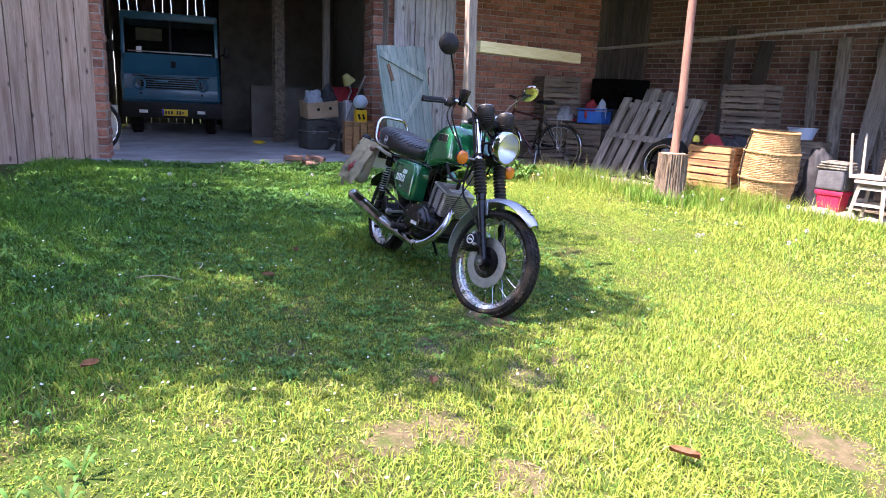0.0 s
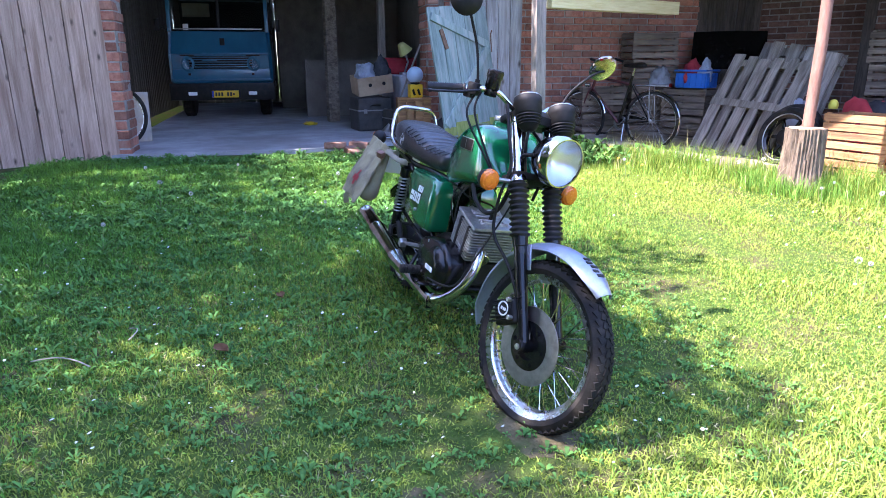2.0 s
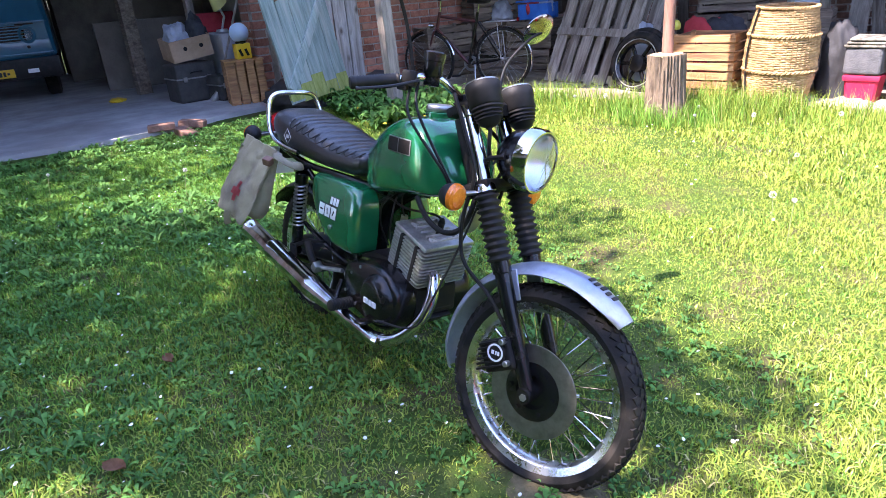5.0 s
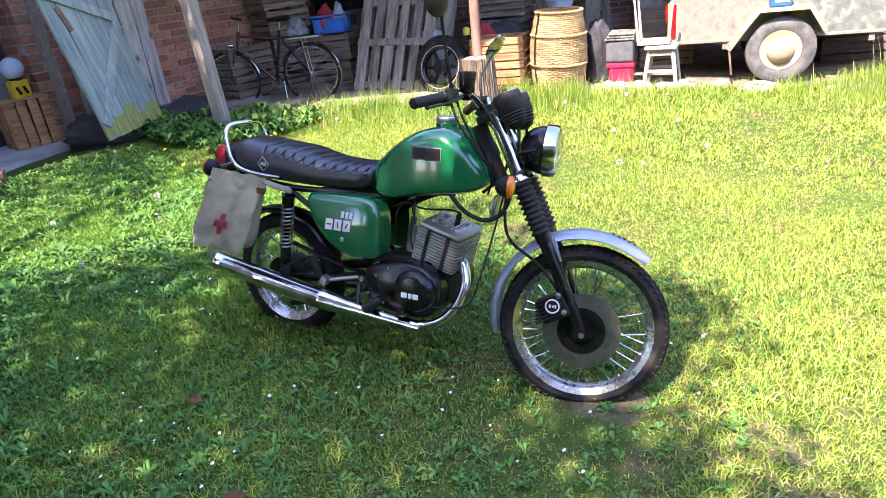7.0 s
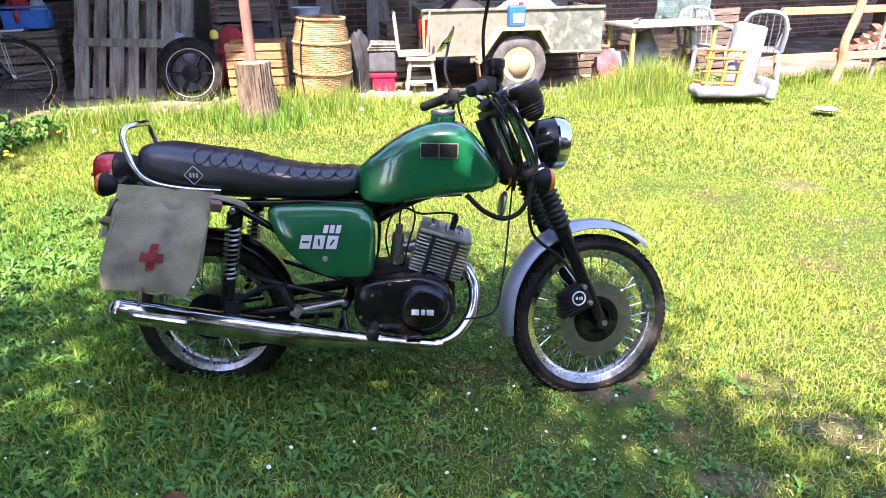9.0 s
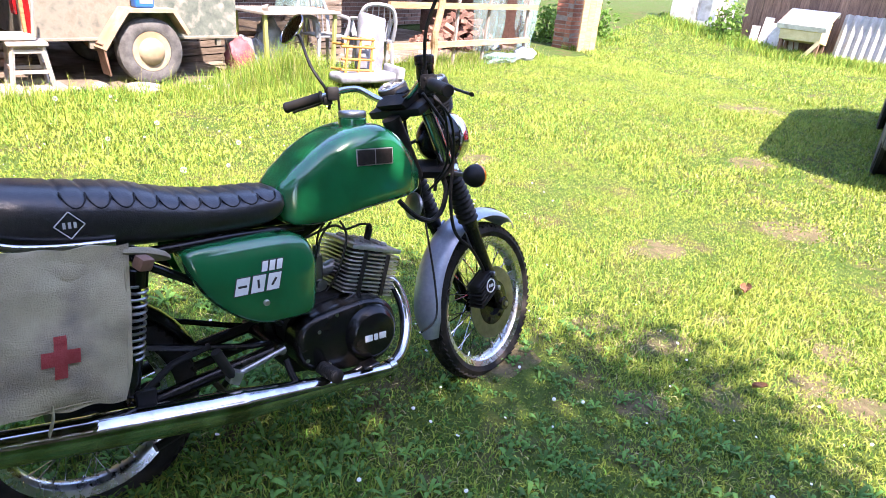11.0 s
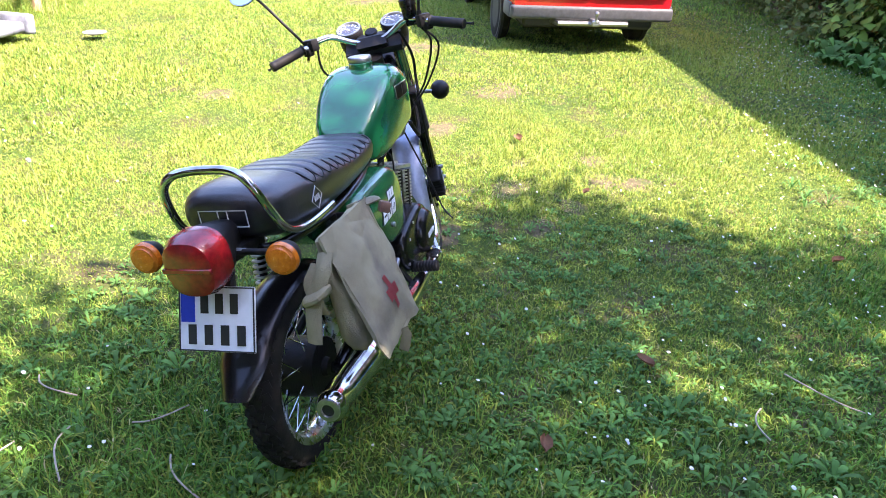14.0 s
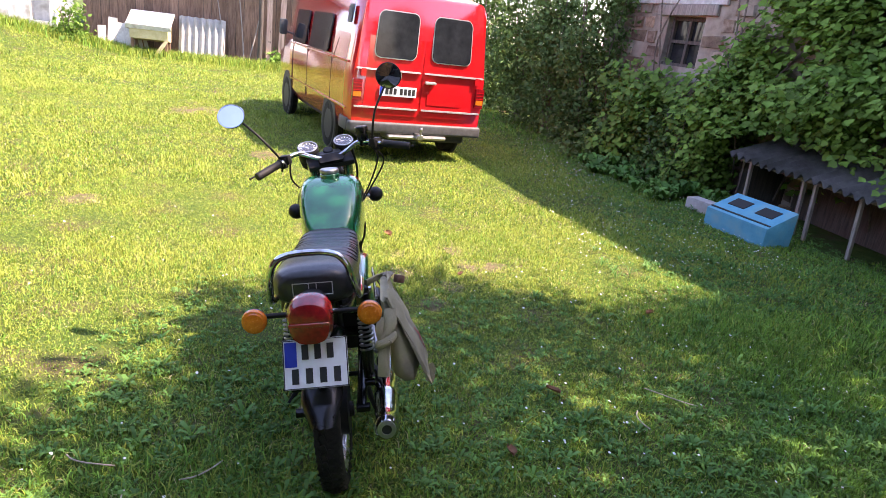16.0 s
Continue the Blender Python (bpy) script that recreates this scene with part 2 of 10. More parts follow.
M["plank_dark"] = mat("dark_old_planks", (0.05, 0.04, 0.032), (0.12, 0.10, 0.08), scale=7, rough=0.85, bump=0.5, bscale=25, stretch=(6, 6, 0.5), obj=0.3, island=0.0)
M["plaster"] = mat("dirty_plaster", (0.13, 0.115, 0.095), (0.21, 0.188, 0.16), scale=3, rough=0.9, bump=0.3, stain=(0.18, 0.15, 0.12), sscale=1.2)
M["stone"] = mat("rubble_stone_wall", (0.17, 0.135, 0.10), (0.34, 0.28, 0.215), scale=3.5, rough=0.9, bump=0.9, bscale=12, stain=(0.4, 0.35, 0.28), sscale=2.2)
M["roofing"] = mat("grey_roof_sheet", (0.13, 0.12, 0.115), (0.24, 0.23, 0.22), scale=5, rough=0.85, bump=0.3, stain=(0.08, 0.08, 0.06), sscale=2)

# ---- ground ----
def build_ground():
    xs = [-60, -30, -20, -14] + [i * 0.25 for i in range(-44, 57)] + [16, 18, 22, 30, 60, 200]
    ys = [-60, -30, -18, -12] + [i * 0.25 for i in range(-36, 41)] + [12, 16, 22, 34, 60, 200]
    xs = [-200] + xs
    ys = [-200] + ys
    bm = BM()
    vs = [[bm.verts.new((x, y, (min(zg(x, y), 0.22) if x < -4.2 else zg(x, y)) + 0.01 * noise.noise(Vector((x * 2.2, y * 2.2, 0))))) for y in ys] for x in xs]
    for i in range(len(xs) - 1):
        for j in range(len(ys) - 1):
            bm.faces.new((vs[i][j], vs[i + 1][j], vs[i + 1][j + 1], vs[i][j + 1]))
    return tagged(part("ground", bm, M["soil"]), "lawn soil under the farmyard grass", "ground", kind="structure")


build_ground()

# garage floor: a worn slab whose front edge meets the grass
FLOOR = 0.27
bm = BM()
edge = [(-4.14, -2.75), (-4.13, -1.6), (-4.1, -0.7), (-4.22, -0.1), (-4.5, 0.45), (-4.75, 1.3)]
a = [bm.verts.new((x + 0.03 * math.sin(9 * y), y, FLOOR)) for x, y in edge]
a0 = [bm.verts.new((v.co.x, v.co.y, 0.0)) for v in a]
b = [bm.verts.new((-14, y, FLOOR)) for _, y in edge]
for k in range(len(edge) - 1):
    bm.faces.new((a[k], a[k + 1], b[k + 1], b[k]))
    bm.faces.new((a0[k], a0[k + 1], a[k + 1], a[k]))
tagged(part("floor", bm, M["concrete"], smooth=False), "worn grey concrete floor of the open garage", "floor", kind="structure")


def wall(name, p, q, z0, z1, thick, material, label):
    """An upright wall from p to q; its thickness lies to the left of the way from p to q."""
    p, q = Vector((*p, 0)), Vector((*q, 0))
    u = (q - p).normalized()
    n = Vector((-u.y, u.x, 0))
    bm = BM()
    vs = [bm.verts.new(v + UP * z) for z in (z0, z1) for v in (p, q, q + n * thick, p + n * thick)]
    for f in ((3, 2, 1, 0), (4, 5, 6, 7), (0, 1, 5, 4), (1, 2, 6, 5), (2, 3, 7, 6), (3, 0, 4, 7)):
        bm.faces.new([vs[i] for i in f])
    return tagged(part(name, bm, material, smooth=False), label, "wall", kind="structure")


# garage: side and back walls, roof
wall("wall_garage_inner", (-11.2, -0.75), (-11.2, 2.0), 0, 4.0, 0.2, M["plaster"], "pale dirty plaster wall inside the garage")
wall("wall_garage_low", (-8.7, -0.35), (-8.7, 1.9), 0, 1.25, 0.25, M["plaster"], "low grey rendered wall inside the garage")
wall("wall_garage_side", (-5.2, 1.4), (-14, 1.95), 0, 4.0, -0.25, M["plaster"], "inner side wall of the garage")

SHED_U = Vector((0.89, 0.457, 0)).normalized()
SHED_N = Vector((-SHED_U.y, SHED_U.x, 0))


def uneven_box(bm, c, s, rot=None, amount=0.004, seed=0.0):
    tmp = bmesh.new()
    box(tmp, c, s, rot)
    for v in tmp.verts:
        v.co += amount * noise.noise_vector(v.co * 7 + Vector((seed, 2 * seed, 0)))
    merge(bm, tmp)


def plank_mesh(name, w, h, t, seed, material, gap_end=0.0):
    """One upright board, w wide and h high, with worn ends and a slight bow."""
    rnd = random.Random(seed)
    bm = BM()
    rows = 5
    secs = []
    for i in range(rows + 1):
        z = h * i / rows
        dx = 0.004 * rnd.uniform(-1, 1)
        ww = w * (1 - 0.03 * rnd.random())
        zz = z + (rnd.uniform(-gap_end, gap_end) if i in (0, rows) else 0)
        secs.append([(dx - ww / 2, 0, zz), (dx + ww / 2, 0.002 * rnd.random(), zz), (dx + ww / 2, t, zz), (dx - ww / 2, t, zz)])
    loft(bm, secs)
    me = bpy.data.meshes.new(name)
    bmesh.ops.recalc_face_normals(bm, faces=bm.faces)
    bm.to_mesh(me)
    bm.free()
    me.materials.append(material)
    return me


def board_row(parent, n, w, h, t, material, gap=0.006, z0=0.0, ragged=0.0, seed=1, name="plank", skip=()):
    """n boards side by side along the parent's x axis."""
    meshes = [plank_mesh(name, w - gap, h, t, seed + k, material, ragged) for k in range(4)]
    for k in range(n):
        if k in skip:
            continue
        ob = new(name, meshes[(k * 7 + seed) % 4])
        ob.parent = parent
        ob.location = ((k + 0.5) * w, 0, z0)


def brick_mesh(name, L, D, H, material, seed):
    bm = BM()
    box(bm, (0, 0, 0), (L, D, H), bevel=0.006)
    for v in bm.verts:
        v.co += 0.004 * noise.noise_vector(v.co * 30 + Vector((seed * 3.1, 0, 0)))
    me = bpy.data.meshes.new(name)
    bm.to_mesh(me)
    bm.free()
    me.materials.append(material)
    return me


def brick_face(parent, width, height, course, length, depth, proud=0.008, seed=0, name="brick"):
    """Rows of bricks along the parent's x axis, their faces at y = -proud."""
    rnd = random.Random(seed)
    joint = 0.013
    full = [brick_mesh(name, length - joint, depth, course - joint, M["brick"], seed + k) for k in range(3)]
    half = [brick_mesh(name, length / 2 - joint, depth, course - joint, M["brick"], seed + 5 + k) for k in range(2)]
    rows = int(height / course)
    for r in range(rows):
        x = 0.0
        first = r % 2
        while x < width - 0.02:
            want_half = (x == 0 and first) or width - x < length * 0.75
            L = length / 2 if want_half else length
            L = min(L, width - x)
            me = rnd.choice(half if want_half else full)
            ob = new(name, me)
            ob.parent = parent
            ob.location = (x + L / 2, depth / 2 - proud + rnd.uniform(-0.004, 0.006), (r + 0.5) * course)
            ob.rotation_euler = (0, 0, radians(rnd.uniform(-1.2, 1.2)))
            if want_half and L < length / 2 - 0.001:
                ob.scale = (L / (length / 2), 1, 1)
            x += L


def frame_at(p, direction, z=0.0):
    """A pose at p whose x axis runs along direction and whose -y axis is the face that looks out."""
    u = Vector((*direction, 0)).normalized()
    n = Vector((-u.y, u.x, 0))
    m = Matrix((u, n, UP)).transposed().to_4x4()
    m.translation = (p[0], p[1], z)
    return m


# left gate pillar and right gate pillar, in worn brick
def pillar(m, width, deep, height, course, label, seed):
    p = thing("brick_pillar", label, "pillar", m, kind="structure")
    bm = BM()
    box(bm, (width / 2, deep / 2, height / 2), (width - 0.016, deep - 0.016, height))
    part("mortar_core", bm, M["mortar"], p, smooth=False)
    rnd = random.Random(seed)
    rows = int(height / course)
    full = [brick_mesh("brick", width, 0.13, course - 0.014, M["brick"], seed + k) for k in range(3)]
    side = [brick_mesh("brick", 0.13, deep - 0.14, course - 0.014, M["brick"], seed + 7 + k) for k in range(2)]
    head = [brick_mesh("brick", width / 2 - 0.012, 0.13, course - 0.014, M["brick"], seed + 11 + k) for k in range(3)]
    for r in range(rows):
        z = (r + 0.5) * course
        if r % 2:
            items = [(rnd.choice(full), width / 2, 0.065)]
        else:
            items = [(rnd.choice(head), width / 4, 0.065), (rnd.choice(head), 0.75 * width, 0.065)]
        items += [(rnd.choice(side), 0.065, 0.07 + deep / 2), (rnd.choice(side), width - 0.065, 0.07 + deep / 2)]
        for me, x, y in items:
            ob = new("brick", me)
            ob.parent = p
            ob.location = (x + rnd.uniform(-0.008, 0.008), y + rnd.uniform(-0.006, 0.006), z)
            ob.rotation_euler = (0, 0, radians(rnd.uniform(-1.5, 1.5)))
    return p


pillar(frame_at((-4.22, -2.72), (0, 1), 0.12), 0.28, 0.45, 3.3, 0.1, "worn red brick gate pillar with pale mortar joints", 3)
pillar(frame_at((-5.15, 1.05), (0, 1), 0.2), 0.3, 0.5, 3.2, 0.095, "worn red brick pillar beside the garage opening", 21)

# big gate leaf, standing open, of weathered boards
gate = thing("gate_leaf", "open weathered wooden gate leaf of wide boards", "gate", frame_at((-2.1, -5.0), (-0.65, 0.76), 0.21))
board_row(gate, 17, 0.19, 3.1, 0.03, M["plank"], gap=0.008, seed=5, ragged=0.02)
# dark strips added behind the joints to give the board gaps their shade
strip = plank_mesh("cover_strip", 0.05, 3.05, 0.012, 9, M["plank_dark"], 0.01)
for k in range(1, 17):
    ob = new("cover_strip", strip)
    ob.parent = gate
    ob.location = (0.19 * k, 0.032, 0.01)
for z in (0.45, 2.4):
    bm = BM()
    uneven_box(bm, (1.6, 0.072, z), (3.1, 0.05, 0.14))
    part("cross_rail", bm, M["plank_dark"], gate)

# grey boards over the small door, right of the pillar
M["post_board"] = mat("grey_gate_boards", (0.27, 0.25, 0.24), (0.47, 0.44, 0.41), scale=8, rough=0.85, bump=0.6, bscale=28, stretch=(6, 6, 0.5), obj=0.18, stain=(0.17, 0.15, 0.13), sscale=4, knots=7.0)
upper = thing("gate_leaf", "grey weathered board gate leaf behind the small door", "gate", frame_at((-4.6, 1.2), (0.1, 1), 0.45))
board_row(upper, 6, 0.15, 2.9, 0.03, M["post_board"], seed=31)

# shed: brick end wall, plank corner, long back wall
END_X = -4.85
bw = thing("wall_shed_end", "dark red brick end wall of the open shed", "wall", frame_at((END_X, 1.2), (0, 1), 0.1), kind="structure")
bm = BM()
box(bm, (1.8, 0.2, 1.75), (3.6, 0.3, 3.5))
part("mortar_core", bm, M["mortar"], bw, smooth=False)
brick_face(bw, 3.6, 3.1, 0.083, 0.27, 0.12, proud=-0.036, seed=40)

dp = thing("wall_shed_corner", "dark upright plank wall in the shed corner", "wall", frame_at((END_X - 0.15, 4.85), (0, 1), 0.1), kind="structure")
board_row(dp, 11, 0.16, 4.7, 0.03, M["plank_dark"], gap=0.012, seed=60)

BACK0 = Vector((-5.1, 5.75, 0))
back = thing("wall_shed_back", "dark rough brick back wall of the shed", "wall", frame_at(BACK0, SHED_U.xy, 0.0), kind="structure")
bm = BM()
box(bm, (8.0, 0.25, 2.4), (16.0, 0.3, 4.8))
part("mortar_core", bm, M["mortar"], back, smooth=False)


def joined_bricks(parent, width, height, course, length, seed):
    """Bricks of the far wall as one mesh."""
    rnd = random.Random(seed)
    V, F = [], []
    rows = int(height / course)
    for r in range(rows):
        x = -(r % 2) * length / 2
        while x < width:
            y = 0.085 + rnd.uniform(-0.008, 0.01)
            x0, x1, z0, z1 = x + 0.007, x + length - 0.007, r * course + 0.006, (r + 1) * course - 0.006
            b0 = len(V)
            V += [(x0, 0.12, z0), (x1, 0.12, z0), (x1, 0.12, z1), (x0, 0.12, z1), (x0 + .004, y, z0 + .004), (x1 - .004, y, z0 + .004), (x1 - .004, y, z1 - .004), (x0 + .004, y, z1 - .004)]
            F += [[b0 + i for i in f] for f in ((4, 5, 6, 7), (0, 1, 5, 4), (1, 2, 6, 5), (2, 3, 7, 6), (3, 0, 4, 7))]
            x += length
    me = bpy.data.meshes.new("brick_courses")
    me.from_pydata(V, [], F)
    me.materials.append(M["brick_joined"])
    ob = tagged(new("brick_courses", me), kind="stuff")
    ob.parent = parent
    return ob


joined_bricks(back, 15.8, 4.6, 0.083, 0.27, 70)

# shed floor, beaten earth, a little above the lawn
bm = BM()
f0 = [Vector((-4.7, 1.6, 0)), Vector((-3.2, 2.35, 0)), Vector((-1.9, 3.35, 0)), Vector((-0.9, 4.1, 0)), Vector((0.3, 4.85, 0)), Vector((2.0, 5.75, 0)), Vector((4.2, 6.75, 0)), Vector((8.5, 8.7, 0))]
ra = [bm.verts.new((v.x, v.y, zg(v.x, v.y) + 0.02)) for v in f0]
rb = [bm.verts.new(BACK0 + SHED_U * (0.3 + 13.2 * k / 7) + UP * (zg(*(BACK0 + SHED_U * (0.3 + 13.2 * k / 7)).xy) + 0.03)) for k in range(8)]
for k in range(7):
    bm.faces.new((ra[k], ra[k + 1], rb[k + 1], rb[k]))
M["earth"] = mat("beaten_earth", (0.091, 0.07, 0.049), (0.182, 0.147, 0.105), scale=6, rough=0.95, bump=0.7, bscale=40, stain=(0.34, 0.30, 0.25), sscale=2)
tagged(part("shed_floor", bm, M["earth"]), "bare beaten earth under the shed roof", "floor", kind="structure")

# roofs over garage and shed
bm = BM()
rv = [Vector(v) for v in ((-4.2, 0.75, 3.1), (-1.45, 2.95, 3.1), (1.2, 5.1, 3.1), (9.2, 9.1, 3.1), (7.4, 13.2, 4.4), (-6.6, 6.2, 4.4), (-5.4, 0.95, 3.6))]
lo = [bm.verts.new(v) for v in rv]
hi = [bm.verts.new(v + UP * 0.1) for v in rv]
bm.faces.new(lo)
bm.faces.new(hi[::-1])
for k in range(len(rv)):
    bm.faces.new((lo[k], hi[k], hi[(k + 1) % len(rv)], lo[(k + 1) % len(rv)]))
tagged(part("shed_roof", bm, M["roofing"], smooth=False), "old grey shed roof on wooden posts", "roof", kind="structure")
bm = BM()
box(bm, (-9.2, -0.8, 4.05), (9.6, 8.6, 0.12))
tagged(part("garage_roof", bm, M["roofing"], smooth=False), "grey roof over the garage", "roof", kind="structure")
bm = BM()
box(bm, (-4.4, -0.8, 3.65), (0.35, 7.0, 0.8))
tagged(part("gate_lintel", bm, M["mortar"], smooth=False), "masonry lintel over the garage opening", "lintel", kind="structure")

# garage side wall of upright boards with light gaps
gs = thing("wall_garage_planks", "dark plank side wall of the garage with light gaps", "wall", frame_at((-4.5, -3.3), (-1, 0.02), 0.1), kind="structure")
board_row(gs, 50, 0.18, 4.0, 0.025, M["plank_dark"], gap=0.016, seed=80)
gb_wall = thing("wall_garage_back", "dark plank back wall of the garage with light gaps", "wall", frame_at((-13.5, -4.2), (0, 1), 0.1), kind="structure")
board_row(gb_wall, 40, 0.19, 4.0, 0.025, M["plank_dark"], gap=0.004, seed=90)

# ---- posts ----
M["pole_red"] = mat("reddish_pole", (0.20, 0.095, 0.065), (0.33, 0.18, 0.13), scale=9, rough=0.75, bump=0.3, stretch=(3, 3, 0.5))
M["post_grey"] = mat("grey_post", (0.20, 0.17, 0.14), (0.36, 0.31, 0.26), scale=8, rough=0.85, bump=0.5, stretch=(5, 5, 0.5))
pole = thing("roof_pole", "reddish round roof pole standing on a stump", "pole", Matrix.Translation((-1.31, 3.5, 0.66)))
bm = BM()
tube(bm, [(0, 0, 0), (0.005, 0.01, 0.7), (-0.004, 0.0, 1.5), (0.0, 0.0, 2.35), (0.0, 0.0, 2.55)], [0.047, 0.046, 0.044, 0.043, 0.042], 14)
part("shaft", bm, M["pole_red"], pole)
post = thing("roof_post", "grey squared wooden roof post", "post", Matrix.Translation((-3.35, 1.83, 0.15)))
bm = BM()
uneven_box(bm, (0.01, 0, 1.5), (0.11, 0.11, 3.06), (0, -3.0, 8), 0.01)
part("shaft", bm, M["post_grey"], post)
# brightened yellow wood: the sun on the beam is in its colour
M["beam"] = mat("sunlit_beam", (0.72, 0.60, 0.28), (0.86, 0.76, 0.44), scale=8, rough=0.8, bump=0.4, stretch=(0.5, 5, 5))
beam = thing("tie_beam", "squared wooden tie beam with sunlight in its colour", "beam", frame_at((-3.42, 1.95), (-0.32, 0.95), 1.82))
bm = BM()
uneven_box(bm, (1.02, 0, 0), (2.05, 0.16, 0.14), None, 0.006)
part("timber", bm, M["beam"], beam)


# ---- motorcycle ----
M["green_paint"] = mat("green_metal_paint", (0.002, 0.125, 0.042), (0.003, 0.14, 0.048), scale=8, rough=0.16, rough2=0.22, metal=0.1, coat=1.0, stain=(0.004, 0.11, 0.038), sscale=14)
M["chrome"] = mat("worn_chrome", (0.50, 0.51, 0.53), (0.64, 0.65, 0.67), scale=25, rough=0.05, rough2=0.18, metal=1.0, stain=(0.27, 0.23, 0.19), sscale=11)
M["steel"] = mat("dull_steel", (0.336, 0.336, 0.336), (0.448, 0.448, 0.44), scale=30, rough=0.32, rough2=0.5, metal=1.0)
M["disc_steel"] = mat("brake_disc_steel", (0.22, 0.21, 0.20), (0.32, 0.31, 0.29), scale=30, rough=0.35, rough2=0.5, metal=1.0)
M["alu"] = mat("cast_aluminium", (0.40, 0.40, 0.40), (0.60, 0.60, 0.60), scale=40, rough=0.38, rough2=0.55, metal=0.9, bump=0.15, bscale=200)
M["black_gloss"] = mat("black_gloss_paint", (0.004, 0.004, 0.0045), (0.008, 0.008, 0.0085), scale=30, rough=0.18, rough2=0.3, coat=0.1, spec=0.3, stain=(0.014, 0.012, 0.01), sscale=18)
M["black_matt"] = mat("black_matt_paint", (0.006, 0.006, 0.0065), (0.012, 0.0115, 0.011), scale=25, rough=0.42, rough2=0.6, bump=0.1, bscale=150, spec=0.22, stain=(0.018, 0.015, 0.013), sscale=14)
M["rubber"] = mat("black_rubber", (0.007, 0.007, 0.0075), (0.014, 0.0135, 0.013), scale=30, rough=0.5, rough2=0.65, spec=0.25, stain=(0.02, 0.018, 0.015), sscale=8)
M["tyre"] = mat("tyre_rubber", (0.010, 0.0095, 0.009), (0.02, 0.019, 0.018), scale=20, rough=0.7, rough2=0.85, bump=0.2, bscale=120, spec=0.2, stain=(0.04, 0.034, 0.027), sscale=9)
M["vinyl"] = mat("black_seat_vinyl", (0.010, 0.0095, 0.011), (0.02, 0.019, 0.021), scale=60, rough=0.27, rough2=0.38, bump=0.12, bscale=260, spec=0.7)
# bluish cast in the silver stands for reflected sky
M["silver_paint"] = mat("silver_fender_paint_sky_tint", (0.30, 0.335, 0.41), (0.37, 0.41, 0.48), scale=50, rough=0.3, rough2=0.42, metal=0.45, coat=0.2, stain=(0.36, 0.36, 0.40), sscale=10)
M["amber"] = mat("amber_plastic", (0.60, 0.13, 0.006), (0.75, 0.20, 0.01), scale=90, rough=0.18, coat=0.5, bump=0.25, bscale=160)
M["red_lens"] = mat("red_lens_plastic", (0.17, 0.004, 0.007), (0.28, 0.007, 0.01), scale=60, rough=0.16, coat=0.6, bump=0.12, bscale=200)
M["white_mark"] = mat("white_decal", (0.72, 0.73, 0.72), (0.80, 0.80, 0.79), scale=30, rough=0.5)
M["grey_mark"] = mat("grey_outline", (0.42, 0.43, 0.42), (0.52, 0.52, 0.51), scale=30, rough=0.5)
M["plate_white"] = mat("plate_white", (0.74, 0.75, 0.76), (0.80, 0.81, 0.82), scale=20, rough=0.35, coat=0.2, stain=(0.55, 0.54, 0.5), sscale=7)
M["plate_black"] = mat("plate_black", (0.012, 0.012, 0.012), (0.02, 0.02, 0.02), scale=20, rough=0.5)
M["plate_blue"] = mat("plate_blue", (0.01, 0.03, 0.33), (0.015, 0.045, 0.42), scale=20, rough=0.4)
M["mirror"] = mat("mirror_glass", (0.62, 0.63, 0.64), (0.70, 0.71, 0.72), scale=3, rough=0.015, rough2=0.03, metal=1.0)
M["silvered"] = mat("silvered_reflector", (0.80, 0.82, 0.86), (0.86, 0.88, 0.92), scale=40, rough=0.3, rough2=0.45, metal=1.0)
M["lens"] = glass_mat("lamp_glass", (0.97, 0.98, 1.0), 0.12)
M["canvas"] = mat("khaki_canvas", (0.25, 0.215, 0.125), (0.37, 0.325, 0.195), scale=5, rough=0.9, bump=0.45, bscale=330, stain=(0.18, 0.15, 0.105), sscale=7)
M["red_cross"] = mat("faded_red_print", (0.36, 0.045, 0.04), (0.46, 0.09, 0.08), scale=60, rough=0.9, bump=0.3, bscale=330, sharp=0.9)
M["leather"] = mat("brown_leather", (0.13, 0.06, 0.035), (0.20, 0.10, 0.06), scale=30, rough=0.6)
M["dial"] = mat("dial_face", (0.015, 0.016, 0.02), (0.02, 0.02, 0.026), scale=20, rough=0.3)

BIKE = Matrix.Translation((0.025, -0.29, 0.02)) @ pose(0, 0, 0, 0, 0, 7) @ pose(0, 0, 0, 0, 2.0, 0) @ pose(0, 0, 0, -9.5, 0, 0)
bike = thing("motorcycle", "dark green motorcycle with black seat leaning on its side stand", "motorcycle", BIKE)
RAKE = radians(25.6)
AXIS_P = Vector((0.99, 0, 1.03))
STEER = Matrix.Translation(AXIS_P) @ Matrix.Rotation(radians(14), 4, Vector((-math.sin(RAKE), 0, math.cos(RAKE)))) @ Matrix.Translation(-AXIS_P)


def bp(name, bm, m, parent=None, label="", steer=False, sharp=38):
    if steer:
        bmesh.ops.transform(bm, matrix=STEER, verts=bm.verts)
    return part(name, bm, m, parent or bike, label, sharp)


def mirrored(bm):
    """Adds the mirror image across the bike's middle plane."""
    tmp = bm.copy()
    for v in tmp.verts:
        v.co.y = -v.co.y
    bmesh.ops.reverse_faces(tmp, faces=tmp.faces)
    merge(bm, tmp)


def axle_m(cx, cz, y=0.0):
    return Matrix.Translation((cx, y, cz)) @ Matrix.Rotation(-math.pi / 2, 4, "X")


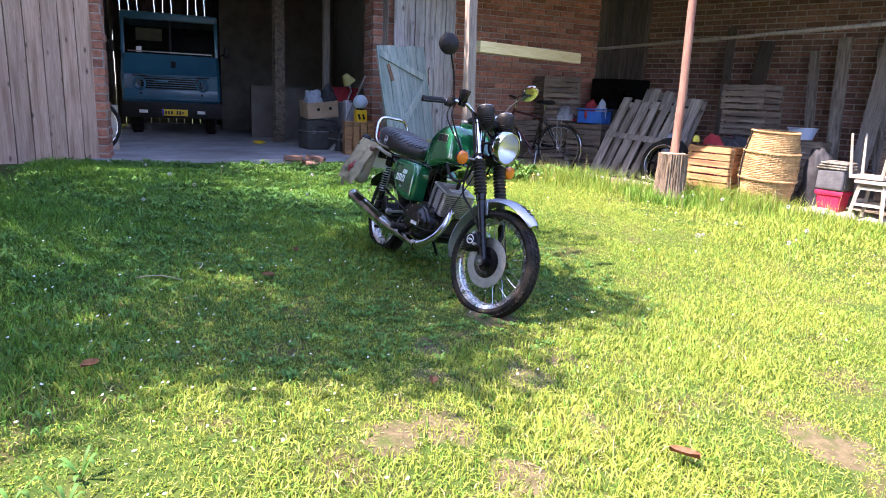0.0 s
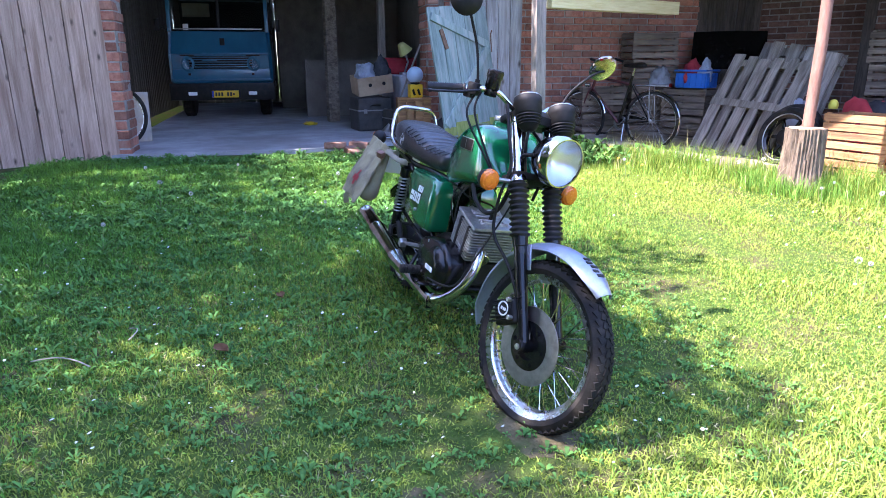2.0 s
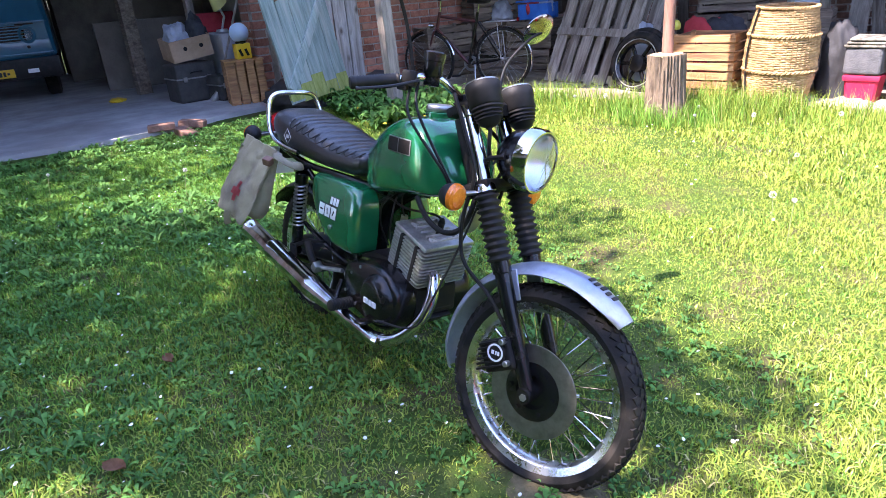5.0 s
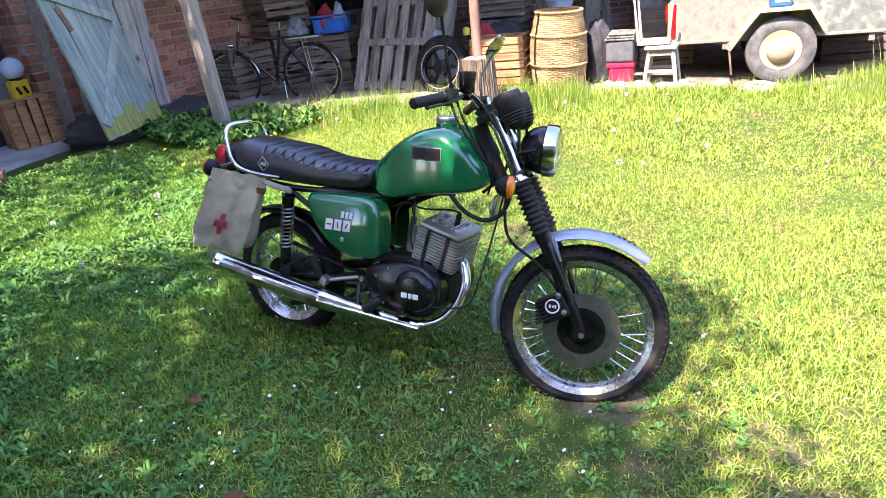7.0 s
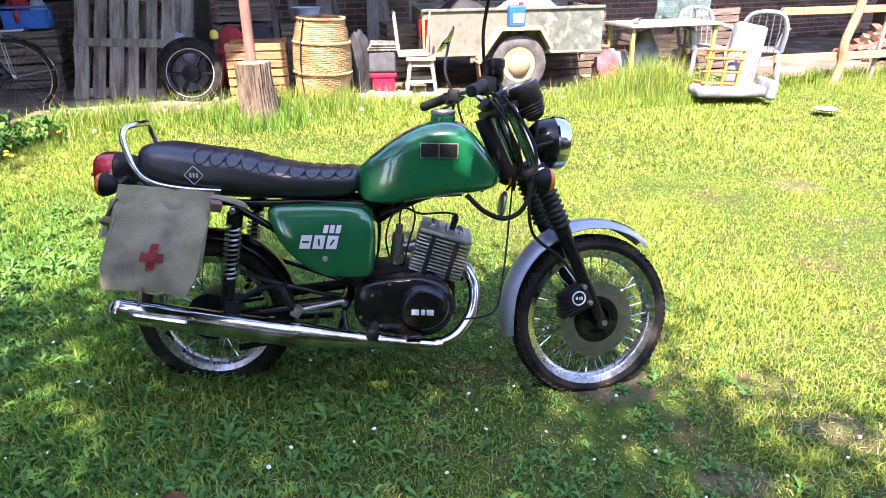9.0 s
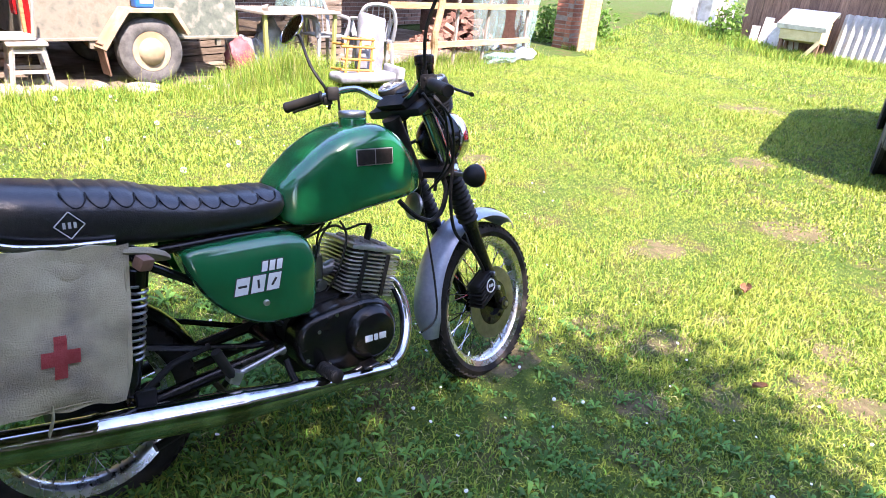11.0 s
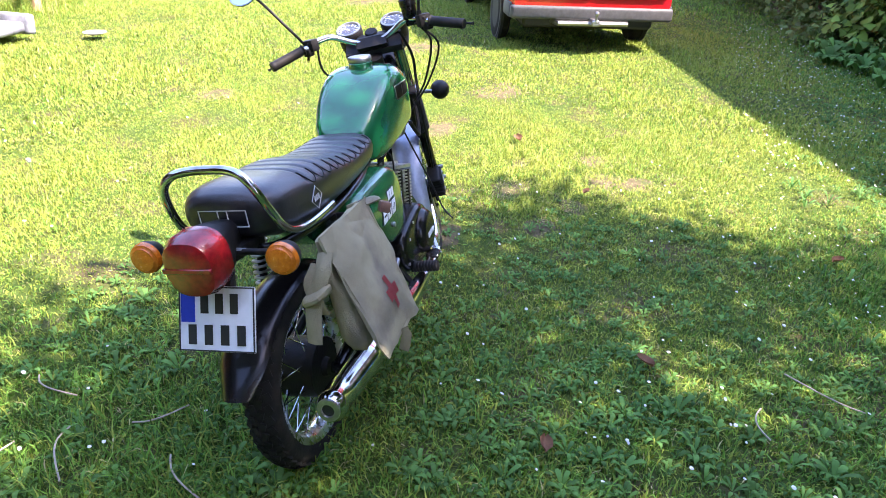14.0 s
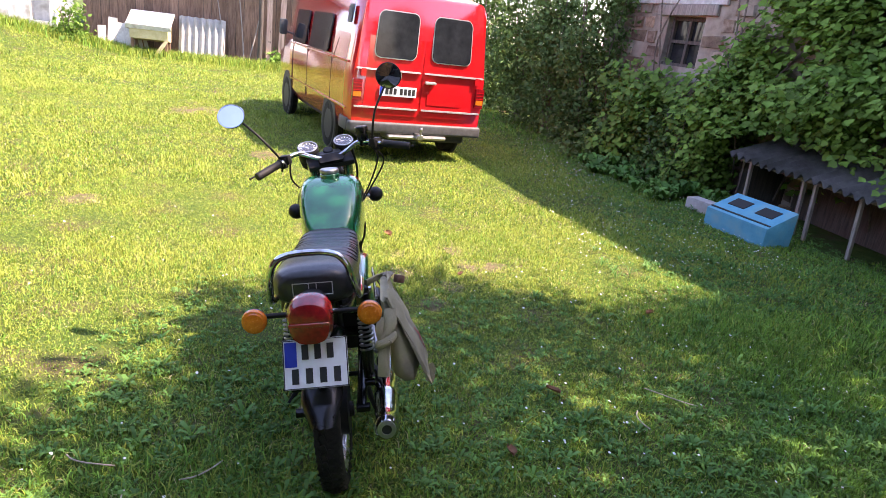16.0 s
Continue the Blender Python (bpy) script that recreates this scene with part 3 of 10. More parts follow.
def wheel(name, cx, cz, R, W, rim_r, n_tread, steer):
    m = axle_m(cx, cz)
    hw = W / 2
    prof = [(rim_r + 0.004, -0.34 * W), (rim_r + 0.012, -0.42 * W), (rim_r + (R - rim_r) * 0.45, -hw), (R - 0.026, -0.46 * W), (R - 0.010, -0.34 * W), (R - 0.004, -0.18 * W), (R - 0.002, 0)]
    prof = prof + [(r, -h) for r, h in prof[-2::-1]]
    bm = BM()
    lathe(bm, [(rim_r - 0.012, -0.30 * W), (rim_r + 0.008, -0.40 * W), (rim_r + 0.009, -0.33 * W), (rim_r - 0.008, -0.24 * W), (rim_r - 0.014, 0), (rim_r - 0.008, 0.24 * W), (rim_r + 0.009, 0.33 * W), (rim_r + 0.008, 0.40 * W), (rim_r - 0.012, 0.30 * W), (rim_r - 0.022, 0.18 * W), (rim_r - 0.024, 0), (rim_r - 0.022, -0.18 * W), (rim_r - 0.012, -0.30 * W)], m, 72, cap=False)
    rim = bp(name, bm, M["rim_metal"], None, "spoked wheel with a bright rim", steer)
    bm = BM()
    lathe(bm, prof, m, 80, cap=False)
    rnd = random.Random(n_tread)
    for k in range(n_tread):
        a = 2 * math.pi * k / n_tread
        for row, (off, ww, ang) in enumerate(((-0.30, 0.2, 24), (-0.08, 0.19, -20), (0.14, 0.19, 20), (0.34, 0.2, -24))):
            aa = a + (row % 2) * math.pi / n_tread
            rr = R - (0.010 if abs(off) > 0.25 else 0.003)
            tilt = math.degrees(off) * 1.3
            loc = m @ Matrix.Rotation(aa, 4, "Z") @ Matrix.Translation((rr, 0, off * W)) @ pose(0, 0, 0, ang, -tilt, 0)
            tmp = bmesh.new()
            bmesh.ops.create_cube(tmp, size=1, matrix=loc @ Matrix.Diagonal((0.0088, 2 * math.pi * R / n_tread * 0.72, ww * W, 1)))
            merge(bm, tmp)
    bp("tyre", bm, M["tyre"], rim, "worn black tyre with block tread", steer)
    return rim


M["rim_metal"] = mat("aluminium_rim", (0.62, 0.63, 0.64), (0.74, 0.75, 0.76), scale=30, rough=0.2, rough2=0.35, metal=1.0, stain=(0.5, 0.46, 0.4), sscale=12)
FW, RW = (1.392, 0.277), (0.005, 0.268)
fwheel = wheel("front_wheel", *FW, 0.304, 0.082, 0.245, 64, True)
rwheel = wheel("rear_wheel", *RW, 0.287, 0.092, 0.215, 56, False)


def spokes(parent, cx, cz, hub_r, rim_r, n, steer):
    for k in range(n):
        side = 1 if k % 2 else -1
        a = 2 * math.pi * k / n
        b = a + (0.42 if (k // 2) % 2 else -0.42)
        bm = BM()
        p0 = Vector((cx + hub_r * math.cos(b), side * 0.032, cz + hub_r * math.sin(b)))
        p1 = Vector((cx + rim_r * math.cos(a), side * 0.006, cz + rim_r * math.sin(a)))
        d = (p1 - p0).normalized()
        tube(bm, [p0, p1 - d * 0.022], 0.0019, 6)
        cyl(bm, p1 - d * 0.022, p1, 0.0036, seg=6)
        bp("spoke", bm, M["chrome"], parent, "", steer)


spokes(fwheel, *FW, 0.05, 0.226, 36, True)
spokes(rwheel, *RW, 0.07, 0.197, 36, False)

# front hub with brake disc on the right
bm = BM()
lathe(bm, [(0.0, -0.062), (0.02, -0.062), (0.022, -0.055), (0.06, -0.05), (0.062, -0.03), (0.036, -0.022), (0.034, 0.03), (0.056, 0.036), (0.056, 0.042), (0.02, 0.05), (0.0, 0.05)], axle_m(*FW), 32)
hub = bp("hub", bm, M["black_gloss"], fwheel, "black wheel hub", True)
bm = BM()
lathe(bm, [(0.083, -0.058), (0.138, -0.058), (0.139, -0.056), (0.138, -0.053), (0.083, -0.053), (0.083, -0.058)], axle_m(*FW), 64, cap=False)
bp("brake_disc", bm, M["disc_steel"], fwheel, "bright steel brake disc", True)
bm = BM()
lathe(bm, [(0.05, -0.052), (0.05, -0.064), (0.07, -0.063), (0.086, -0.0595), (0.086, -0.051), (0.05, -0.052)], axle_m(*FW), 48, cap=False)
for k in range(6):
    a = k * math.pi / 3
    cyl(bm, (FW[0] + 0.068 * math.cos(a), -0.06, FW[1] + 0.068 * math.sin(a)), (FW[0] + 0.068 * math.cos(a), -0.07, FW[1] + 0.068 * math.sin(a)), 0.007, seg=6)
bp("disc_carrier", bm, M["black_gloss"], fwheel, "", True)
bm = BM()
lathe(bm, [(0.0, -0.075), (0.025, -0.075), (0.03, -0.06), (0.088, -0.058), (0.09, 0.045), (0.085, 0.055), (0.04, 0.06), (0.0, 0.06)], axle_m(*RW), 40)
bp("hub", bm, M["black_matt"], rwheel, "black drum brake hub", False)


# fork: stanchion covers, bellows, lower legs
def fork_p(z, y):
    return Vector((1.035 + (1.03 - z) * 0.48, y, z))


for s in (-1, 1):
    y = 0.085 * s
    bm = BM()
    cyl(bm, fork_p(0.60, y), fork_p(0.285, y), 0.0235, 0.021, 20, bevel=0.003)
    lathe(bm, [(0.0, -0.028), (0.022, -0.028), (0.024, -0.022), (0.024, 0.022), (0.022, 0.028), (0.0, 0.028)], axle_m(FW[0], FW[1], y), 20)
    cyl(bm, fork_p(0.625, y), fork_p(0.59, y), 0.029, 0.027, 20, bevel=0.003)
    leg = bp("fork_leg", bm, M["black_gloss"], None, "black lower fork leg with rubber bellows", True)
    bm = BM()
    n = 10
    prof = []
    p0, p1 = fork_p(0.62, y), fork_p(0.80, y)
    h = (p1 - p0).length
    for k in range(n):
        z0 = h * k / n
        prof += [(0.028, z0), (0.028, z0 + 0.12 * h / n), (0.0375, z0 + 0.45 * h / n), (0.0375, z0 + 0.6 * h / n), (0.028, z0 + 0.95 * h / n)]
    lathe(bm, prof, along(p0, p1), 22)
    bp("bellows", bm, M["rubber"], leg, "ribbed black rubber bellows", True, sharp=60)
    bm = BM()
    cyl(bm, fork_p(0.80, y), fork_p(0.825, y), 0.034, 0.03, 20, bevel=0.004)
    cyl(bm, fork_p(0.825, y), fork_p(1.0, y), 0.023, seg=20)
    cyl(bm, fork_p(1.0, y), fork_p(1.035, y), 0.026, seg=20, bevel=0.004)
    bp("fork_cover", bm, M["chrome"], leg, "chrome upper fork tube", True)
    bm = BM()
    lathe(bm, [(0.0, 0), (0.011, 0), (0.011, 0.012), (0.0, 0.014)], along((FW[0] + 0.004, y + s * 0.02, FW[1]), (FW[0] + 0.004, y + s * 0.04, FW[1])), 6)
    bp("axle_nut", bm, M["steel"], leg, "", True)
bm = BM()
for z in (0.815, 1.02):
    p = fork_p(z, 0)
    box(bm, p - Vector((0.02, 0, 0)), (0.09, 0.22, 0.028), (0, -25.6, 0), 0.008, 2)
cyl(bm, (1.06, 0, 0.79), (0.965, 0, 0.99), 0.03, seg=16)
bp("triple_clamp", bm, M["black_matt"], None, "black fork clamps and steering head", True)

# brake caliper
bm = BM()
cc = STEER.inverted() @ Vector((1.31, -0.092, 0.372))
box(bm, cc, (0.105, 0.055, 0.092), (0, -28, 0), 0.014, 3)
cyl(bm, cc + Vector((0.0, -0.02, 0.012)), cc + Vector((0, -0.034, 0.012)), 0.031, seg=24, bevel=0.003)
cal = bp("brake_caliper", bm, M["black_matt"], None, "black finned brake caliper with round badge", True)
for k in range(6):
    bm = BM()
    box(bm, cc + Vector((-0.012 - 0.001 * k, 0, -0.038 + 0.015 * k)), (0.1, 0.066, 0.006), (0, -28, 0), 0.002)
    bp("caliper_fin", bm, M["black_matt"], cal, "", True)
bm = BM()
lathe(bm, [(0.021, 0.0), (0.026, 0.0), (0.026, 0.002), (0.021, 0.002), (0.021, 0.0)], along(cc + Vector((0, -0.034, 0.012)), cc + Vector((0, -0.05, 0.012))), 28, cap=False)
for dx, w in ((-0.008, 0.008), (0.003, 0.004), (0.011, 0.006)):
    box(bm, cc + Vector((dx, -0.035, 0.012)), (w, 0.002, 0.011))
bp("badge", bm, M["white_mark"], cal, "white ring badge", True)
for dx, dz in ((0.042, -0.005), (0.018, 0.052)):
    bm = BM()
    cyl(bm, cc + Vector((dx, -0.02, dz)), cc + Vector((dx, -0.045, dz)), 0.009, seg=8, bevel=0.002)
    bp("bolt", bm, M["steel"], cal, "", True)


# fenders: curved shells round the wheels
def fender(name, cx, cz, R, a0, a1, hw, drop, m, label, steer, thick=0.003, flare=None, widen=0.0):
    bm = BM()
    n, k = 34, 10
    rows_o, rows_i = [], []
    for i in range(n + 1):
        t = i / n
        a = radians(a0 + (a1 - a0) * t)
        rr = R + (flare(t) if flare else 0)
        round_end = min(1.0, 4.5 * min(t, 1 - t) + 0.55)
        ro, ri = [], []
        for j in range(k + 1):
            u = -1 + 2 * j / k
            y = hw * (1 + widen * t ** 2) * math.sin(u * 1.25) / math.sin(1.25) * round_end
            d = drop * (1 - math.cos(u * 1.25)) / (1 - math.cos(1.25))
            ro.append(bm.verts.new((cx + (rr - d) * math.cos(a), y, cz + (rr - d) * math.sin(a))))
            ri.append(bm.verts.new((cx + (rr - d - thick) * math.cos(a), y * 0.97, cz + (rr - d - thick) * math.sin(a))))
        rows_o.append(ro)
        rows_i.append(ri)
    for i in range(n):
        for j in range(k):
            bm.faces.new((rows_o[i][j], rows_o[i][j + 1], rows_o[i + 1][j + 1], rows_o[i + 1][j]))
            bm.faces.new((rows_i[i][j], rows_i[i + 1][j], rows_i[i + 1][j + 1], rows_i[i][j + 1]))
        for j in (0, k):
            bm.faces.new((rows_o[i][j], rows_o[i + 1][j], rows_i[i + 1][j], rows_i[i][j]))
    for i in (0, n):
        for j in range(k):
            bm.faces.new((rows_o[i][j], rows_o[i][j + 1], rows_i[i][j + 1], rows_i[i][j]))
    return bp(name, bm, m, None, label, steer, 50)


ff = fender("front_fender", *FW, 0.352, 52, 190, 0.062, 0.028, M["silver_paint"], "silver painted front fender", True, flare=lambda t: 0.02 * math.sin(math.pi * t) - 0.012 * t)
for s in (-1, 1):
    bm = BM()
    box(bm, (1.268, 0.064 * s, 0.56), (0.05, 0.006, 0.09), (0, -20, 0), 0.002)
    bp("fender_bracket", bm, M["silver_paint"], ff, "", True)
bm = BM()
for k in range(5):
    a = radians(64 + 3.2 * k)
    rr = 0.352 + 0.02 * math.sin(math.pi * (64 + 3.2 * k - 52) / 138) - 0.001
    box(bm, (FW[0] + rr * math.cos(a), 0.004 * (-1) ** k, FW[1] + rr * math.sin(a)), (0.0035, 0.03 - 0.005 * (k % 2), 0.011), (0, -math.degrees(a), 0))
bp("hand_lettering", bm, M["plate_black"], ff, "dark hand-painted marks", True)
rf = fender("rear_fender", RW[0], RW[1], 0.318, 22, 157, 0.054, 0.024, M["black_gloss"], "black rear fender", False, flare=lambda t: 0.075 * (max(0, t - 0.5) / 0.5) ** 1.6, widen=0.3)

# headlight
HL = along((1.135, 0, 0.915), (1.27, 0, 0.907))
bm = BM()
lathe(bm, [(0.0, -0.012), (0.03, -0.01), (0.055, 0.004), (0.076, 0.03), (0.085, 0.06), (0.088, 0.095)], HL, 40, cap=False)
hl = bp("headlight", bm, M["black_gloss"], None, "round headlight with black shell and chrome ring", True)
bm = BM()
lathe(bm, [(0.088, 0.075), (0.093, 0.08), (0.093, 0.112), (0.088, 0.122), (0.083, 0.122), (0.083, 0.118), (0.087, 0.11), (0.087, 0.08)], HL, 48, cap=False)
bp("chrome_ring", bm, M["chrome"], hl, "chrome headlight ring", True)
bm = BM()
lathe(bm, [(0.0, 0.05), (0.03, 0.055), (0.06, 0.076), (0.082, 0.112)], HL, 36, cap=False)
bp("reflector", bm, M["silvered"], hl, "silvered reflector", True)
bm = BM()
lathe(bm, [(0.084, 0.116), (0.07, 0.125), (0.045, 0.132), (0.02, 0.135), (0.0, 0.136), (0.0, 0.131), (0.045, 0.127), (0.07, 0.12), (0.084, 0.111)], HL, 48, cap=False)
for v in bm.verts:
    q = HL.inverted() @ v.co
    if q.z > 0.117:
        v.co.x += 0.0008 * math.sin(q.x * 600)
bp("lens", bm, M["lens"], hl, "ribbed headlight glass", True)
for s in (-1, 1):
    bm = BM()
    tube(bm, [(1.09, 0.07 * s, 0.87), (1.14, 0.09 * s, 0.90), (1.19, 0.088 * s, 0.912)], 0.007, 8)
    bp("lamp_bracket", bm, M["black_matt"], hl, "", True)

# instruments
for s in (-1, 1):
    base, top = Vector((1.125, 0.088 * s, 0.99)), Vector((1.072, 0.088 * s, 1.10))
    bm = BM()
    lathe(bm, [(0.0, -0.006), (0.012, -0.006), (0.028, 0.002), (0.034, 0.014), (0.039, 0.016), (0.036, 0.021), (0.042, 0.025), (0.038, 0.031), (0.044, 0.035), (0.041, 0.041), (0.047, 0.046), (0.044, 0.052), (0.049, 0.057), (0.048, 0.085), (0.051, 0.09), (0.051, 0.115), (0.047, 0.12), (0.044, 0.118), (0.044, 0.112), (0.0, 0.112)], along(base, top), 32)
    pod = bp("instrument", bm, M["rubber"], None, "round dial in a ribbed black housing", True, sharp=50)
    bm = BM()
    lathe(bm, [(0.041, 0.117), (0.047, 0.119), (0.0475, 0.1235), (0.042, 0.1245), (0.041, 0.117)], along(base, top), 32, cap=False)
    bp("dial_ring", bm, M["steel"], pod, "", True)
    bm = BM()
    lathe(bm, [(0.0, 0.1135), (0.042, 0.1135), (0.042, 0.1145), (0.0, 0.1145)], along(base, top), 28)
    face = bp("dial_face", bm, M["dial"], pod, "", True)
    bm = BM()
    f = along(base, top)
    for k in range(11):
        a = radians(-40 + 26 * k)
        tmp = bmesh.new()
        bmesh.ops.create_cube(tmp, size=1, matrix=f @ Matrix.Rotation(a, 4, "Z") @ Matrix.Translation((0.033, 0, 0.1155)) @ Matrix.Diagonal((0.009, 0.0022, 0.001, 1)))
        merge(bm, tmp)
    tmp = bmesh.new()
    bmesh.ops.create_cube(tmp, size=1, matrix=f @ Matrix.Rotation(2.4, 4, "Z") @ Matrix.Translation((0.012, 0, 0.1165)) @ Matrix.Diagonal((0.034, 0.002, 0.001, 1)))
    merge(bm, tmp)
    bp("dial_marks", bm, M["white_mark"], pod, "", True)
    bm = BM()
    lathe(bm, [(0.0, 0.1225), (0.042, 0.1205), (0.042, 0.119), (0.0, 0.1205)], along(base, top), 28)
    g = bp("dial_glass", bm, M["lens"], pod, "", True)
    g.visible_shadow = False
    bm = BM()
    tube(bm, smooth_line([base, base + Vector((0.005, 0, -0.05)), (1.12, 0.06 * s, 0.86), (1.10, 0.05 * s, 0.74)], 6), 0.006, 8)
    bp("dial_cable", bm, M["rubber"], pod, "", True)
bm = BM()
prism(bm, [(0.955, 1.03), (0.985, 1.062), (1.05, 1.068), (1.085, 1.05), (1.09, 1.02), (1.0, 1.005)], -0.06, 0.06, 0.01)
cyl(bm, (1.035, 0, 1.06), (1.025, 0, 1.078), 0.024, seg=20, bevel=0.003)
bp("ignition_panel", bm, M["black_matt"], None, "black ignition switch panel", True)

# handlebar, grips, levers, switches
bm = BM()
half = [(0.985, 0.0, 1.045), (0.985, 0.05, 1.048), (0.98, 0.09, 1.065), (0.962, 0.14, 1.092), (0.932, 0.19, 1.09), (0.905, 0.22, 1.08), (0.83, 0.348, 1.048)]
line = smooth_line([(x, -y, z) for x, y, z in half[::-1]] + half[1:], 5)
tube(bm, line, 0.011, 12)
hb = bp("handlebar", bm, M["chrome"], None, "chrome handlebar", True)
for s in (-1, 1):
    bm = BM()
    p0, p1 = Vector((0.895, 0.237 * s, 1.076)), Vector((0.826, 0.353 * s, 1.047))
    h = (p1 - p0).length
    prof = [(0.0, 0), (0.019, 0.0), (0.021, 0.004), (0.017, 0.008)]
    for k in range(14):
        prof += [(0.0165, 0.012 + k * (h - 0.022) / 14), (0.0178, 0.016 + k * (h - 0.022) / 14)]
    prof += [(0.0185, h - 0.006), (0.016, h), (0.0, h)]
    lathe(bm, prof, along(p0, p1), 18)
    bp("grip", bm, M["rubber"], hb, "black rubber grip", True, sharp=60)
    bm = BM()
    c = Vector((0.915, 0.212 * s, 1.083))
    box(bm, c, (0.042, 0.046, 0.044), (0, 0, -28 * s), 0.008, 2)
    box(bm, c + Vector((-0.012, 0.012 * s, -0.022)), (0.03, 0.03, 0.026), (0, 0, -28 * s), 0.006, 2)
    box(bm, c + Vector((-0.02, 0.0, 0.008)), (0.01, 0.016, 0.012), None, 0.003)
    bp("switch_block", bm, M["black_matt"], hb, "black switch block", True)
    bm = BM()
    tube(bm, smooth_line([(0.94, 0.205 * s, 1.08), (0.955, 0.23 * s, 1.078), (0.93, 0.30 * s, 1.055), (0.885, 0.385 * s, 1.035)], 6), [0.006] * 18 + [0.009], 8, flat=0.7)
    bp("lever", bm, M["black_matt"], hb, "brake or clutch lever", True)
# brake fluid reservoir on the right
bm = BM()
p0, p1 = Vector((0.955, -0.165, 1.095)), Vector((0.955, -0.165, 1.165))
lathe(bm, [(0.0, 0), (0.024, 0), (0.027, 0.004), (0.027, 0.042), (0.030, 0.044), (0.031, 0.066), (0.028, 0.07), (0.0, 0.071)], along(p0, p1), 24)
box(bm, (0.955, -0.165, 1.085), (0.03, 0.04, 0.03), None, 0.006, 2)
res = bp("brake_reservoir", bm, M["black_gloss"], hb, "round black brake fluid reservoir", True)

# mirrors on long rods; places are given as they stand, turned with the bar
for s, base, mid, top, facing in ((1, (0.868, 0.215, 1.06), (0.835, 0.27, 1.15), (0.845, 0.352, 1.235), (-0.9, -0.02, 0.58)), (-1, (0.955, -0.205, 1.14), (0.945, -0.225, 1.25), (0.955, -0.27, 1.345), (-0.93, 0.15, -0.05))):
    base, mid, top = Vector(base), Vector(mid), Vector(top)
    nrm = Vector(facing).normalized()
    c = top + (Vector((-0.005, 0.05, 0.035)) if s > 0 else Vector((0.0, -0.03, 0.062)))
    bm = BM()
    tube(bm, smooth_line([base - Vector((0, 0, 0.05)), base, mid, top, c - nrm * 0.014], 6), 0.0052, 8)
    cyl(bm, base - Vector((0, 0, 0.03)), base, 0.009, seg=10)
    rod = bp("mirror_rod", bm, M["black_matt"], None, "thin black mirror rod with a round mirror")
    bm = BM()
    lathe(bm, [(0.0, -0.016), (0.03, -0.013), (0.054, -0.003), (0.06, 0.004), (0.058, 0.008), (0.0545, 0.008), (0.0545, 0.004), (0.0, 0.004)], along(c, c + nrm), 32)
    bp("mirror_shell", bm, M["chrome"] if s > 0 else M["black_matt"], rod, "chromed round mirror shell" if s > 0 else "black round mirror shell")
    bm = BM()
    lathe(bm, [(0.0, 0.0055), (0.0545, 0.0055), (0.0545, 0.0065), (0.0, 0.0075)], along(c, c + nrm), 32)
    bp("mirror_glass", bm, M["mirror"], rod, "mirror glass")


# indicators: black bowls on stalks with amber lenses
def indicator(c, d, stalk, steer):
    c, d = Vector(c), Vector(d).normalized()
    f = along(c - d * 0.03, c + d)
    bm = BM()
    lathe(bm, [(0.0, -0.012), (0.014, -0.01), (0.029, 0.004), (0.037, 0.024), (0.0385, 0.034)], f, 28, cap=False)
    ind = bp("indicator", bm, M["black_matt"], None, "black indicator bowl with amber lens", steer)
    bm = BM()
    lathe(bm, [(0.0385, 0.034), (0.0385, 0.040), (0.036, 0.047), (0.030, 0.049), (0.028, 0.052), (0.014, 0.055), (0.0, 0.056)], f, 28, cap=False)
    bp("amber_lens", bm, M["amber"], ind, "amber plastic lens", steer)
    bm = BM()
    tube(bm, [stalk, c - d * 0.02], 0.0075, 10)
    bp("stalk", bm, M["steel"], ind, "", steer)


for s in (-1, 1):
    indicator((1.12, 0.205 * s, 0.79), (1, 0, -0.05), (1.13, 0.1 * s, 0.80), True)
    indicator((-0.265, 0.174 * s, 0.763), (-1, 0.0, 0.02), (-0.25, 0.05 * s, 0.77), False)

# tail lamp and number plate
bm = BM()


def lamp_ring(x, r, zc):
    return [(x, r * math.copysign(abs(math.cos(a)) ** 0.75, math.cos(a)), zc + r * 1.08 * math.copysign(abs(math.sin(a)) ** 0.75, math.sin(a))) for a in [2 * math.pi * k / 24 for k in range(24)]]


loft(bm, [lamp_ring(-0.20, 0.035, 0.79), lamp_ring(-0.245, 0.05, 0.785), lamp_ring(-0.285, 0.062, 0.78), lamp_ring(-0.295, 0.063, 0.78)])
tail = bp("tail_lamp", bm, M["black_matt"], None, "large red tail lamp in a black housing")
bm = BM()
loft(bm, [lamp_ring(-0.293, 0.066, 0.78), lamp_ring(-0.34, 0.067, 0.779), lamp_ring(-0.362, 0.058, 0.777), lamp_ring(-0.368, 0.046, 0.776)])
box(bm, (-0.366, 0, 0.778), (0.01, 0.118, 0.012), None, 0.002)
bp("red_lens", bm, M["red_lens"], tail, "red plastic tail lens")
plate_m = Matrix.Translation((-0.318, 0, 0.63)) @ pose(0, 0, 0, 0, 24, 0)
bm = BM()
box(bm, (0, 0, 0), (0.006, 0.196, 0.15), None, 0.002)
bmesh.ops.transform(bm, matrix=plate_m, verts=bm.verts)
npl = bp("number_plate", bm, M["plate_white"], None, "white number plate with two dark rows")


def on_plate(name, items, m, label=""):
    bm = BM()
    for y, z, w, h in items:
        box(bm, (-0.0042, y, z), (0.0016, w, h))
    bmesh.ops.transform(bm, matrix=plate_m, verts=bm.verts)
    bp(name, bm, m, npl, label)


